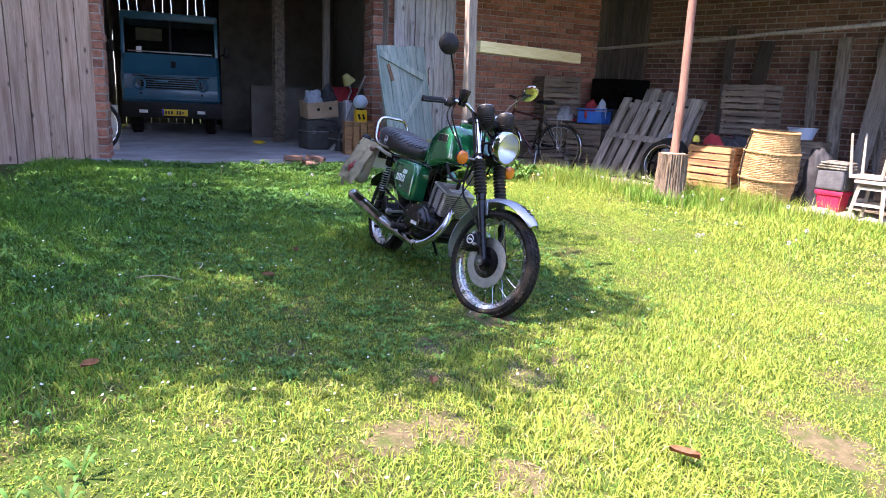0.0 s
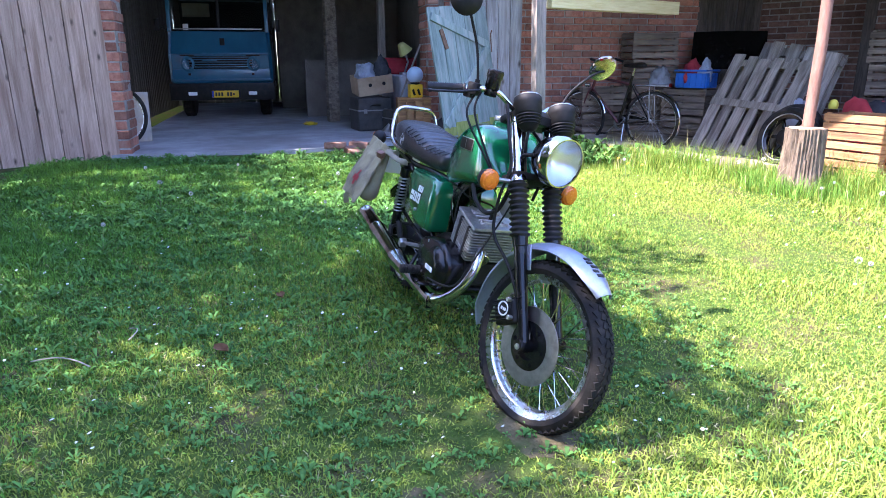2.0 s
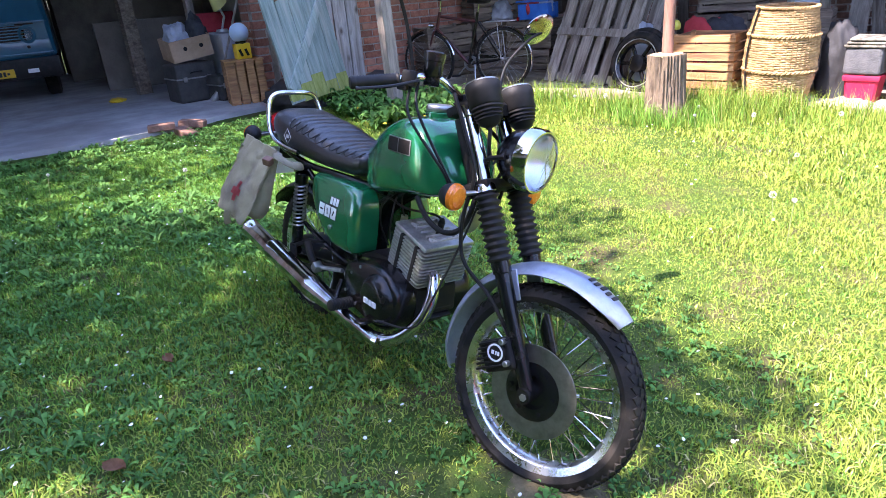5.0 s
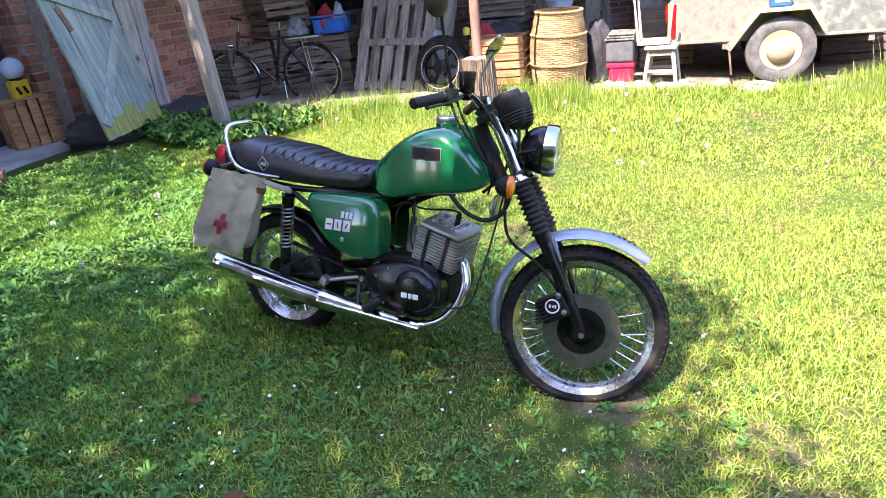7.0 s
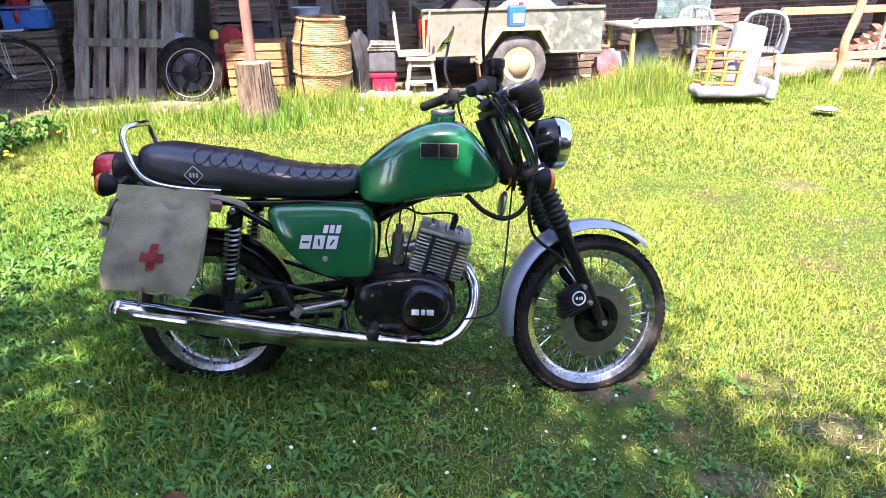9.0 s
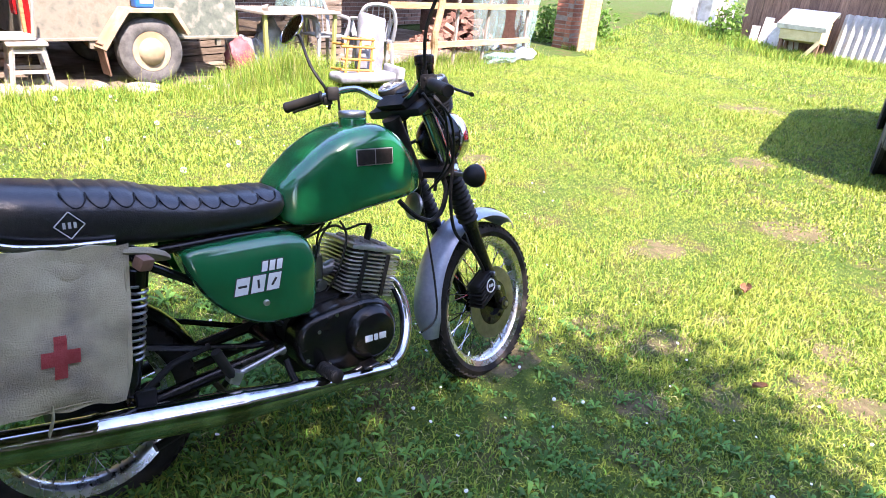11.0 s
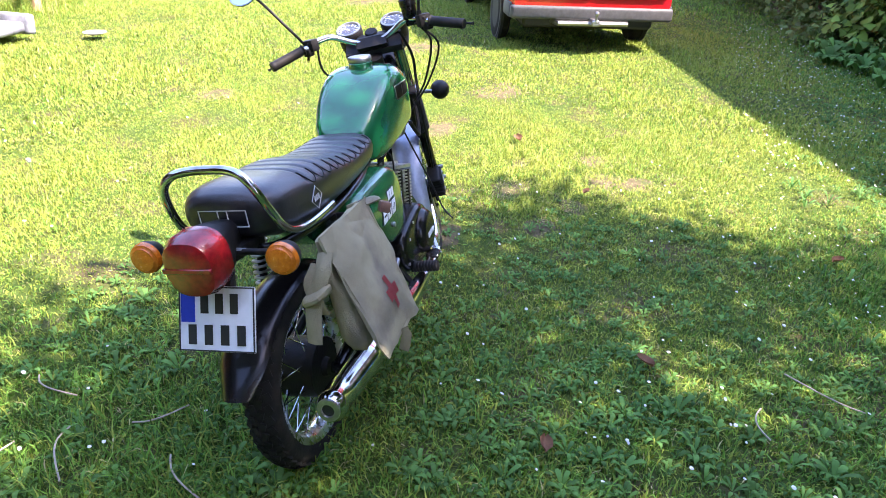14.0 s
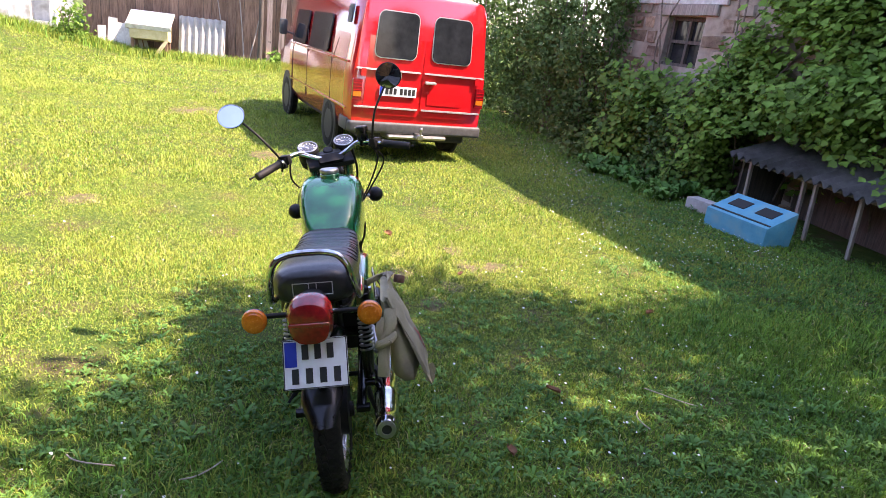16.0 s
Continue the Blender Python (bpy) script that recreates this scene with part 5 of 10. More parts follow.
bp("pipe_clamp", bm, M["chrome"], ex)
bm = BM()
box(bm, (0.12, -0.165, 0.342), (0.05, 0.012, 0.05), None, 0.004)
tube(bm, [(0.12, -0.16, 0.36), (0.2, -0.13, 0.40), (0.3, -0.12, 0.42)], 0.009, 8)
bp("silencer_bracket", bm, M["black_matt"], ex)

# pegs, pedal, kick starter
for s in (-1, 1):
    bm = BM()
    tube(bm, [(0.60, 0.10 * s, 0.285), (0.605, 0.17 * s, 0.287)], 0.011, 10)
    fp = bp("footpeg", bm, M["black_matt"], None, "rubber covered footpeg")
    bm = BM()
    prof = [(0.0, 0.0), (0.018, 0.0)]
    for k in range(8):
        prof += [(0.021, 0.004 + 0.0115 * k), (0.021, 0.010 + 0.0115 * k), (0.018, 0.012 + 0.0115 * k)]
    prof += [(0.021, 0.098), (0.017, 0.104), (0.0, 0.104)]
    lathe(bm, prof, along((0.604, 0.158 * s, 0.287), (0.608, 0.27 * s, 0.291)), 16)
    bp("peg_rubber", bm, M["rubber"], fp, "", False, 60)
bm = BM()
tube(bm, smooth_line([(0.50, -0.15, 0.335), (0.51, -0.175, 0.285), (0.53, -0.185, 0.262), (0.60, -0.19, 0.25), (0.68, -0.19, 0.248), (0.735, -0.195, 0.268)], 5), 0.010, 10)
box(bm, (0.745, -0.205, 0.272), (0.05, 0.05, 0.012), (0, -8, 0), 0.004)
bp("brake_pedal", bm, M["black_gloss"], None, "black foot brake pedal")
bm = BM()
tube(bm, [(0.34, -0.175, 0.335), (0.318, -0.185, 0.375), (0.292, -0.19, 0.43)], [0.012, 0.014, 0.014], 12)
ks = bp("kick_starter", bm, M["rubber"], None, "folded kick starter lever")
bm = BM()
box(bm, (0.342, -0.172, 0.338), (0.034, 0.036, 0.036), (0, 30, 0), 0.006, 2)
tube(bm, [(0.35, -0.165, 0.338), (0.50, -0.15, 0.37)], 0.0085, 10)
bp("kick_knuckle", bm, M["steel"], ks)

# grab rail, seat rail
bm = BM()
half = [(0.10, -0.137, 0.742), (-0.02, -0.140, 0.748), (-0.11, -0.140, 0.762), (-0.165, -0.136, 0.79), (-0.20, -0.128, 0.845), (-0.222, -0.115, 0.905), (-0.222, -0.09, 0.938), (-0.212, -0.05, 0.948), (-0.208, 0, 0.949)]
tube(bm, smooth_line(half + [(x, -y, z) for x, y, z in half[-2::-1]], 5), 0.0105, 12)
bp("grab_rail", bm, M["chrome"], None, "chrome grab rail behind the seat")
bm = BM()
box(bm, (-0.2, 0, 0.755), (0.14, 0.11, 0.03), (0, 8, 0), 0.008, 2)
box(bm, (-0.275, 0, 0.70), (0.02, 0.08, 0.12), (0, 20, 0), 0.006)
tube(bm, [(-0.25, -0.16, 0.768), (-0.25, 0.16, 0.768)], 0.008, 10)
bp("tail_bracket", bm, M["black_matt"], None, "black tail lamp bracket")

# horn and cables at the steering head
bm = BM()
lathe(bm, [(0.0, 0.0), (0.03, 0.002), (0.045, 0.012), (0.047, 0.02), (0.042, 0.024), (0.02, 0.026), (0.0, 0.026)], along((1.03, -0.02, 0.70), (1.09, -0.02, 0.69)), 24)
bp("horn", bm, M["steel"], None, "round metal horn")
for pts, r in (([(0.92, -0.18, 1.08), (0.965, -0.22, 1.0), (1.04, -0.16, 0.85), (1.05, -0.10, 0.78)], 0.0042), ([(0.91, -0.20, 1.06), (0.96, -0.245, 0.98), (1.05, -0.17, 0.84), (1.03, -0.08, 0.75)], 0.0042), ([(0.92, 0.19, 1.08), (0.95, 0.2, 0.98), (1.02, 0.13, 0.88), (0.98, 0.06, 0.80)], 0.0042), ([(1.0, -0.11, 1.06), (1.08, -0.13, 0.95), (1.12, -0.12, 0.85), (1.10, -0.115, 0.72), (1.12, -0.11, 0.60), (1.22, -0.10, 0.52), (1.29, -0.09, 0.44), (1.31, -0.085, 0.40)], 0.0058), ([(0.89, -0.08, 0.735), (0.95, -0.09, 0.68), (1.02, -0.09, 0.655), (1.08, -0.09, 0.68), (1.11, -0.09, 0.75), (1.10, -0.07, 0.82)], 0.0085), ([(1.08, 0.0, 0.80), (1.06, -0.03, 0.66), (1.02, -0.09, 0.45), (0.98, -0.12, 0.34), (0.86, -0.16, 0.33)], 0.0035), ([(1.0, 0.05, 0.99), (1.06, 0.12, 0.9), (1.04, 0.1, 0.8), (0.98, 0.05, 0.74)], 0.006)):
    bm = BM()
    tube(bm, smooth_line(pts, 7), r, 8)
    bp("cable", bm, M["rubber"], None, "black control cable", True)

# ---- canvas bag hung on the right side ----
bag = thing("canvas_bag", "faded khaki canvas shoulder bag with a red cross", "bag", BIKE)


def bag_surface(u, v, out):
    """u across from the rear, v down; out: how far from the inner face."""
    top_l, top_r, low_l, low_r = Vector((-0.195, 0, 0.77)), Vector((0.108, 0, 0.752)), Vector((-0.235, 0, 0.468)), Vector((0.058, 0, 0.447))
    p = (top_l * (1 - u) + top_r * u) * (1 - v) + (low_l * (1 - u) + low_r * u) * v
    p.y = -(0.205 + 0.03 * v) - out * (0.3 + 1.0 * max(0.0, v))
    return p


def bag_mesh(u0, u1, v0, v1, o0, o1, round_u, puff, seed, n=26):
    bm = BM()
    grid = []
    for side in (1, 0):
        g = []
        for i in range(n + 1):
            row = []
            for j in range(n + 1):
                u, v = u0 + (u1 - u0) * i / n, v0 + (v1 - v0) * j / n
                eu, ev = min(i, n - i) / n, min(j, n - j) / n
                edge = min(1.0, eu / round_u) ** 0.5 * min(1.0, (ev if j > n / 2 else 1) / round_u) ** 0.5
                mid = (o0 + o1) / 2
                o = mid + (o1 - mid if side else o0 - mid) * (0.35 + 0.65 * edge) + (puff * math.sin(math.pi * u) * math.sin(math.pi * v) if side else 0)
                cu = 0.0
                if j > 0.75 * n:
                    q = (j - 0.75 * n) / (0.25 * n)
                    cu = 0.06 * q ** 2 * (1 if i < n / 2 else -1) * max(0, abs(i - n / 2) / (n / 2) - 0.55) / 0.45
                p = bag_surface(u + cu, v, o)
                w = noise.noise(Vector((u * 3.2 + seed, v * 4.5, 0.3))) * 0.016 + noise.noise(Vector((u * 9 + v * 5, v * 11 + seed, 1.3))) * 0.0035
                p.y -= w if side else 0
                p.z += 0.006 * noise.noise(Vector((u * 6, seed, 2.0)))
                row.append(bm.verts.new(p))
            g.append(row)
        grid.append(g)
    for g in grid:
        for i in range(n):
            for j in range(n):
                bm.faces.new((g[i][j], g[i + 1][j], g[i + 1][j + 1], g[i][j + 1]))
    a, b = grid
    rim = [(i, 0) for i in range(n)] + [(n, j) for j in range(n)] + [(i, n) for i in range(n, 0, -1)] + [(0, j) for j in range(n, 0, -1)]
    for (i, j), (k, l) in zip(rim, rim[1:] + rim[:1]):
        bm.faces.new((a[i][j], a[k][l], b[k][l], b[i][j]))
    return bm


part("bag_body", bag_mesh(0.03, 0.97, 0.03, 0.95, 0.0, 0.075, 0.1, 0.014, 4.0), M["canvas"], bag, sharp=70)
part("flap", bag_mesh(0.0, 1.0, -0.02, 1.0, 0.088, 0.096, 0.05, 0.016, 1.0), M["canvas"], bag, "canvas flap with stitched hem", sharp=70)
bm = BM()
tube(bm, [bag_surface(u, v, 0.094 + 0.016 * math.sin(math.pi * u) * math.sin(math.pi * v)) - Vector((0, 0.016 * noise.noise(Vector((u * 3.2 + 1, v * 4.5, 0.3))), 0)) for u, v in [(0.03, 0.02), (0.028, 0.3), (0.03, 0.6), (0.035, 0.85), (0.12, 0.965), (0.35, 0.975), (0.65, 0.975), (0.88, 0.96), (0.965, 0.85), (0.97, 0.6), (0.972, 0.3), (0.97, 0.02)]], 0.0022, 6)
part("hem", bm, M["canvas"], bag)


def flap_patch(u0, u1, v0, v1, lift):
    bm = BM()
    n = 6
    g = []
    for i in range(n + 1):
        col = []
        for j in range(n + 1):
            u, v = u0 + (u1 - u0) * i / n, v0 + (v1 - v0) * j / n
            p = bag_surface(u, v, 0.096 + 0.016 * math.sin(math.pi * u) * math.sin(math.pi * v))
            p.y -= lift + 0.016 * noise.noise(Vector((u * 3.2 + 1, v * 4.5, 0.3))) + 0.0035 * noise.noise(Vector((u * 9 + v * 5, v * 11 + 1, 1.3)))
            col.append(bm.verts.new(p))
        g.append(col)
    for i in range(n):
        for j in range(n):
            bm.faces.new((g[i][j], g[i + 1][j], g[i + 1][j + 1], g[i][j + 1]))
    bmesh.ops.solidify(bm, geom=bm.faces[:], thickness=0.001)
    return bm


bm = flap_patch(0.41, 0.65, 0.60, 0.69, 0.003)
merge(bm, flap_patch(0.49, 0.57, 0.515, 0.775, 0.0034))
part("red_cross", bm, M["red_cross"], bag, "faded red cross print")
bm = BM()
tube(bm, [bag_surface(0.47, 0.94, 0.1), bag_surface(0.475, 1.0, 0.1), bag_surface(0.47, 1.07, 0.09), bag_surface(0.46, 1.14, 0.08)], 0.014, 6, flat=0.2)
part("strap_end", bm, M["canvas"], bag)
bm = BM()
tube(bm, smooth_line([bag_surface(0.98, 0.04, 0.05), (0.15, -0.24, 0.735), (0.19, -0.2, 0.71), (0.16, -0.15, 0.70)], 5), 0.018, 8, flat=0.45)
part("carry_strap", bm, M["canvas"], bag)
bm = BM()
box(bm, (0.125, -0.275, 0.72), (0.035, 0.03, 0.03), (20, 10, 30), 0.006, 2)
part("strap_keeper", bm, M["leather"], bag, "brown leather strap keeper")
bm = BM()
for pts, r, flat in (([(-0.19, -0.235, 0.735), (-0.222, -0.235, 0.70), (-0.238, -0.215, 0.655)], 0.02, 0.45), ([(-0.20, -0.21, 0.71), (-0.225, -0.20, 0.68), (-0.24, -0.205, 0.65)], 0.015, 0.5),
                     ([(-0.255, -0.225, 0.65), (-0.235, -0.24, 0.662), (-0.212, -0.222, 0.65), (-0.225, -0.195, 0.636), (-0.252, -0.20, 0.642), (-0.25, -0.23, 0.655)], 0.015, 0.8),
                     ([(-0.24, -0.21, 0.64), (-0.256, -0.205, 0.59), (-0.262, -0.20, 0.535)], 0.02, 0.3), ([(-0.235, -0.215, 0.64), (-0.225, -0.215, 0.60), (-0.205, -0.21, 0.585)], 0.014, 0.4)):
    tube(bm, smooth_line(pts, 5), r, 9, flat=flat)
rough_up(bm, 0.005, 30)
part("knotted_tie", bm, M["canvas"], bag, "knotted canvas tie")

# ---- grass, weeds, flowers ----
rng = np.random.default_rng(7)


def zg_np(x, y):
    z = -0.03 - 0.046 * (np.minimum(x, 1.5) - 1.5)
    z = np.minimum(z, 0.26)
    z = z + 0.06 * np.maximum(0, -0.7 - y) * np.clip((4.5 - x) / 4, 0, 1) * np.clip((x + 4.2) / 1.8, 0, 1) * np.where(y > -3, 1.0, np.maximum(0, (y + 6) / 3))
    z = z + 0.035 * np.clip(y - 0.2, 0, 1) * np.clip((2.5 - x) / 2, 0, 1)
    z = z + 0.15 * np.clip(y - 8.0, 0, 4) * np.clip((x - 10.5) / 3.5, 0, 1)
    return z + 0.012 * np.sin(1.7 * x + 0.6) * np.sin(1.9 * y + 1.1)


def soft_noise(x, y, f, seed):
    """Smooth values about 0..1 from a few waves."""
    r = np.random.default_rng(seed)
    v = np.zeros_like(x)
    for k in range(7):
        a, p = r.uniform(0, 2 * np.pi), r.uniform(0, 2 * np.pi)
        ff = f * r.uniform(0.6, 1.6)
        v += np.sin(ff * (np.cos(a) * x + np.sin(a) * y) + p)
    return 0.5 + v / 7


def shed_side(x, y):
    """How far a place lies beyond the shed's front line."""
    xs = np.array([-4.7, -3.2, -1.9, -0.9, 0.3, 2.0, 4.2, 8.5, 20])
    ys = np.array([1.75, 2.5, 3.5, 4.2, 4.85, 5.65, 6.55, 8.4, 14])
    return y - np.interp(x, xs, ys)


def house_side(x, y):
    """How far a place lies in front of the house wall."""
    return (x - 1.2) * -0.39 + (y + 7.0) * 0.92


def blades(name, x, y, h, w, lean, material, label, seed, bent=0.45):
    """Blades of grass: a share of them bent, of a quad and a tip, the rest straight and pointed."""
    r = np.random.default_rng(seed)
    n = len(x)
    nb = int(n * bent)
    z = zg_np(x, y) - 0.006
    a = r.uniform(0, 2 * np.pi, n)
    dx, dy = np.cos(a) * w / 2, np.sin(a) * w / 2
    b = a + np.pi / 2 + r.normal(0, 0.8, n)
    lx, ly = np.cos(b) * lean * h, np.sin(b) * lean * h
    tip = np.stack([x + lx, y + ly, z + h * np.maximum(0.3, 1 - 0.45 * lean)], axis=1)

    def edge(side, t):
        return np.stack([x + side * dx + lx * t * t, y + side * dy + ly * t * t, z + h * t], axis=1)

    A = np.stack([edge(-1, 0), edge(1, 0), edge(0.8, 0.55), edge(-0.8, 0.55), tip], axis=1)[:nb]
    B = np.stack([edge(-1, 0), edge(1, 0), tip], axis=1)[nb:]
    me = bpy.data.meshes.new(name)
    me.vertices.add(5 * nb + 3 * (n - nb))
    me.vertices.foreach_set("co", np.concatenate([A.reshape(-1), B.reshape(-1)]).astype(np.float32))
    ia = (np.arange(nb) * 5)[:, None] + np.array([0, 1, 2, 3, 3, 2, 4])
    ib = 5 * nb + np.arange(3 * (n - nb))
    me.loops.add(7 * nb + 3 * (n - nb))
    me.loops.foreach_set("vertex_index", np.concatenate([ia.ravel(), ib]).astype(np.int32))
    sa_ = np.stack([np.arange(nb) * 7, np.arange(nb) * 7 + 4], axis=1).ravel()
    me.polygons.add(2 * nb + n - nb)
    me.polygons.foreach_set("loop_start", np.concatenate([sa_, 7 * nb + 3 * np.arange(n - nb)]).astype(np.int32))
    me.update(calc_edges=True)
    me.materials.append(material)
    return tagged(new(name, me), label, "grass", kind="stuff")


WORN = [(2.6, -0.8, 0.14), (2.1, -0.05, 0.16), (2.25, -0.3, 0.15), (1.83, -0.6, 0.13), (3.1, 0.5, 0.2), (4.3, 0.3, 0.27), (2.62, -1.02, 0.12), (8.07, 3.4, 0.5), (1.5, -0.1, 0.17), (2.68, -0.28, 0.13), (2.16, -0.68, 0.13), (3.05, 2.4, 0.2), (-1.62, -0.9, 0.14), (-3.2, -1.3, 0.3), (2.95, -0.7, 0.15), (5.6, 1.6, 0.25)]


def bare_spots(x, y):
    """Where the lawn is worn thin, 0..1."""
    out = np.zeros_like(x)
    for cx, cy, q in WORN:
        out = np.maximum(out, np.clip(1.5 - np.hypot(x - cx, (y - cy) * 1.3) / q, 0, 1))
    return out * np.clip((soft_noise(x, y, 22.0, 12) - 0.25) * 3, 0, 1)


M["bare_earth"] = mat("trodden_bare_earth", (0.08, 0.07, 0.035), (0.15, 0.12, 0.068), scale=25, rough=0.95, bump=0.8, bscale=70, stain=(0.06, 0.085, 0.022), sscale=11, spec=0.1)
for k, (cx, cy, q) in enumerate(WORN):
    bm = BM()
    rings = [[bm.verts.new((x, y, zg(x, y) + 0.01 * noise.noise(Vector((x * 2.2, y * 2.2, 0))) + 0.008 * (1 - t))) for x, y in
              [(cx + t * q * (1 + 0.35 * noise.noise(Vector((2 * math.cos(a), 2 * math.sin(a), 5.0 * k)))) * math.cos(a), cy + 0.77 * t * q * (1 + 0.35 * noise.noise(Vector((2 * math.cos(a), 2 * math.sin(a), 5.0 * k)))) * math.sin(a)) for a in [2 * math.pi * i / 28 for i in range(28)]]] for t in (0.15, 0.4, 0.7, 0.95, 1.1)]
    bm.faces.new(rings[0])
    for r0, r1 in zip(rings, rings[1:]):
        for i in range(28):
            bm.faces.new((r0[i], r0[(i + 1) % 28], r1[(i + 1) % 28], r1[i]))
    tagged(part("bare_earth", bm, M["bare_earth"]), "worn patch of bare brown earth in the lawn", "bare earth", kind="structure")


def lawn(name, n, x0, x1, y0, y1, hs, ws, seed):
    """Grass in small tufts: half of the blades stand close round a tuft's middle."""
    r = np.random.default_rng(seed)
    tx, ty = r.uniform(x0, x1, n // 14), r.uniform(y0, y1, n // 14)
    pick = r.integers(0, len(tx), n // 2)
    spread = 0.022 + 3.0 * ws
    x = np.concatenate([r.uniform(x0, x1, n - n // 2), tx[pick] + r.normal(0, spread, n // 2)])
    y = np.concatenate([r.uniform(y0, y1, n - n // 2), ty[pick] + r.normal(0, spread, n // 2)])
    keep = (shed_side(x, y) < 0.06) & ~((x < -4.0) & (y < 1.6) & (y > -2.7)) & (house_side(x, y) > 0.25) & ~((x < -4.2) & (y < -2.4))
    x, y = x[keep], y[keep]
    bare = bare_spots(x, y)
    keep = r.random(len(x)) > 0.3 * bare
    x, y, bare = x[keep], y[keep], bare[keep]
    m, q = np.clip(soft_noise(x, y, 2.2, 3), 0.28, 1), soft_noise(x, y, 6.0, 5)
    # last term lengthens blades towards the house to deepen the shade there
    tall = np.clip((shed_side(x, y) + 0.9) / 0.9, 0, 1) + 0.8 * np.clip((0.9 - house_side(x, y)) / 0.9, 0, 1) + 0.45 * np.clip(0.2 - x, 0, 1.5) * np.clip((1.6 - y), 0, 1) + 0.9 * np.clip((-1.7 - y) / 0.8, 0, 1) * np.clip((3.0 - x), 0, 1)
    h = hs * (0.3 + 0.8 * m + 0.6 * np.clip(q - 0.3, 0, 1)) * r.uniform(0.5, 1.35, len(x)) * (1 - 0.35 * bare) * (1 + 0.9 * np.clip(tall, 0, 1.6)) * np.clip(0.3 + (x + 4.0) / 1.2, 0.3, 1)
    w = ws * r.uniform(0.6, 1.35, len(x))
    lean = r.uniform(0.2, 1.3, len(x))
    dry = r.random(len(x)) < 0.03 + 0.05 * np.clip((x + 0.5) / 2, 0, 1) + 0.22 * bare
    blades(name, x[dry], y[dry], 0.8 * h[dry], 0.8 * w[dry], lean[dry] + 0.6, M["straw"], "dry straw-coloured blades in the lawn", seed + 50)
    # shade and sun put into blade colour: darker green in the shaded, weedier corners
    shade_green = np.clip(0.5 - (x - 0.2) / 2.4, 0, 1) * np.clip(0.5 + (1.2 - y) / 1.2, 0, 1) + np.clip((2.6 - house_side(x, y)) / 1.2, 0, 1) + 0.3 * np.clip((shed_side(x, y) + 1.0) / 1.0, 0, 1) + np.clip((-1.5 - y) / 0.9, 0, 1) * np.clip(3.0 - x, 0, 1)
    green = ~dry & (r.random(len(x)) < 0.15 + 0.75 * shade_green)
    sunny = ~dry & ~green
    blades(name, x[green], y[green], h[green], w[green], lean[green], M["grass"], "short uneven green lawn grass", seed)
    blades(name, x[sunny], y[sunny], 0.9 * h[sunny], w[sunny], lean[sunny], M["grass_sunny"], "short yellow-green lawn grass in a sunlit tone", seed + 90)


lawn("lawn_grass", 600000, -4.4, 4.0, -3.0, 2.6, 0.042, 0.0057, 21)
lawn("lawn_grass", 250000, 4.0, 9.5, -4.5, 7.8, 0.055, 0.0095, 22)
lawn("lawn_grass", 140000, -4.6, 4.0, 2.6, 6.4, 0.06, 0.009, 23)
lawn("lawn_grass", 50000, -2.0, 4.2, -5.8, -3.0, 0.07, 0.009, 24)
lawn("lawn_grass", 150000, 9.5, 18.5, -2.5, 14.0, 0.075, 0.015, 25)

# tall seeding grass along the shed front
xa = rng.uniform(-3.6, 8.0, 60000)
off = rng.uniform(-0.95, 0.1, 60000)
line_y = np.interp(xa, [-4.7, -3.2, -1.9, -0.9, 0.3, 2.0, 4.2, 8.5], [1.75, 2.5, 3.5, 4.2, 4.85, 5.65, 6.55, 8.4])
keep = (rng.random(60000) < 0.25 + 0.75 * (soft_noise(xa, line_y, 3.0, 31) > 0.52)) & ~((xa > -0.55) & (xa < 1.6) & (rng.random(60000) < 0.72))
xa, ya, fade = xa[keep], (line_y + off)[keep], np.clip((off[keep] + 0.95) / 0.6, 0.3, 1)
boost = 1 + 1.6 * np.exp(-((xa - 2.6) / 0.6) ** 2) + 0.6 * np.exp(-((xa + 1.6) / 0.9) ** 2)
boost = boost * fade
tall_h, tall_w, tall_l = 0.09 * boost + rng.uniform(0, 0.15, len(xa)) * boost, rng.uniform(0.003, 0.006, len(xa)), rng.uniform(0.1, 0.8, len(xa))
for share, material in ((np.arange(len(xa)) % 3 > 0, M["grass_sunny"]), (np.arange(len(xa)) % 3 == 0, M["grass"])):
    blades("tall_grass", xa[share], ya[share], tall_h[share], tall_w[share], tall_l[share], material, "tall unmown grass along the shed", 33, 1.0)
# seeding stalks that stand above it
pick = rng.choice(len(xa), 700, replace=False)
blades("tall_grass", xa[pick], ya[pick], rng.uniform(0.2, 0.42, 700) * np.clip(boost[pick], 0.6, 1.6), np.full(700, 0.0045), rng.uniform(0.05, 0.4, 700), M["straw"], "pale seeding stalks in the tall grass", 34, 1.0)

sa, sr = rng.uniform(0, 2 * np.pi, 1500), rng.uniform(0.19, 0.5, 1500)
blades("tall_grass", -1.28 + sr * np.cos(sa), 3.46 + sr * np.sin(sa), rng.uniform(0.1, 0.24, 1500), rng.uniform(0.005, 0.009, 1500), rng.uniform(0.1, 0.6, 1500), M["grass"], "tall grass round the stump", 35)


run, out = rng.uniform(-2.0, 5.5, 9000), 0.5 + np.abs(rng.normal(0, 0.45, 9000))
xa, ya = 17.2 - 0.2496 * run - 0.9684 * out, 6.0 + 0.9684 * run - 0.2496 * out
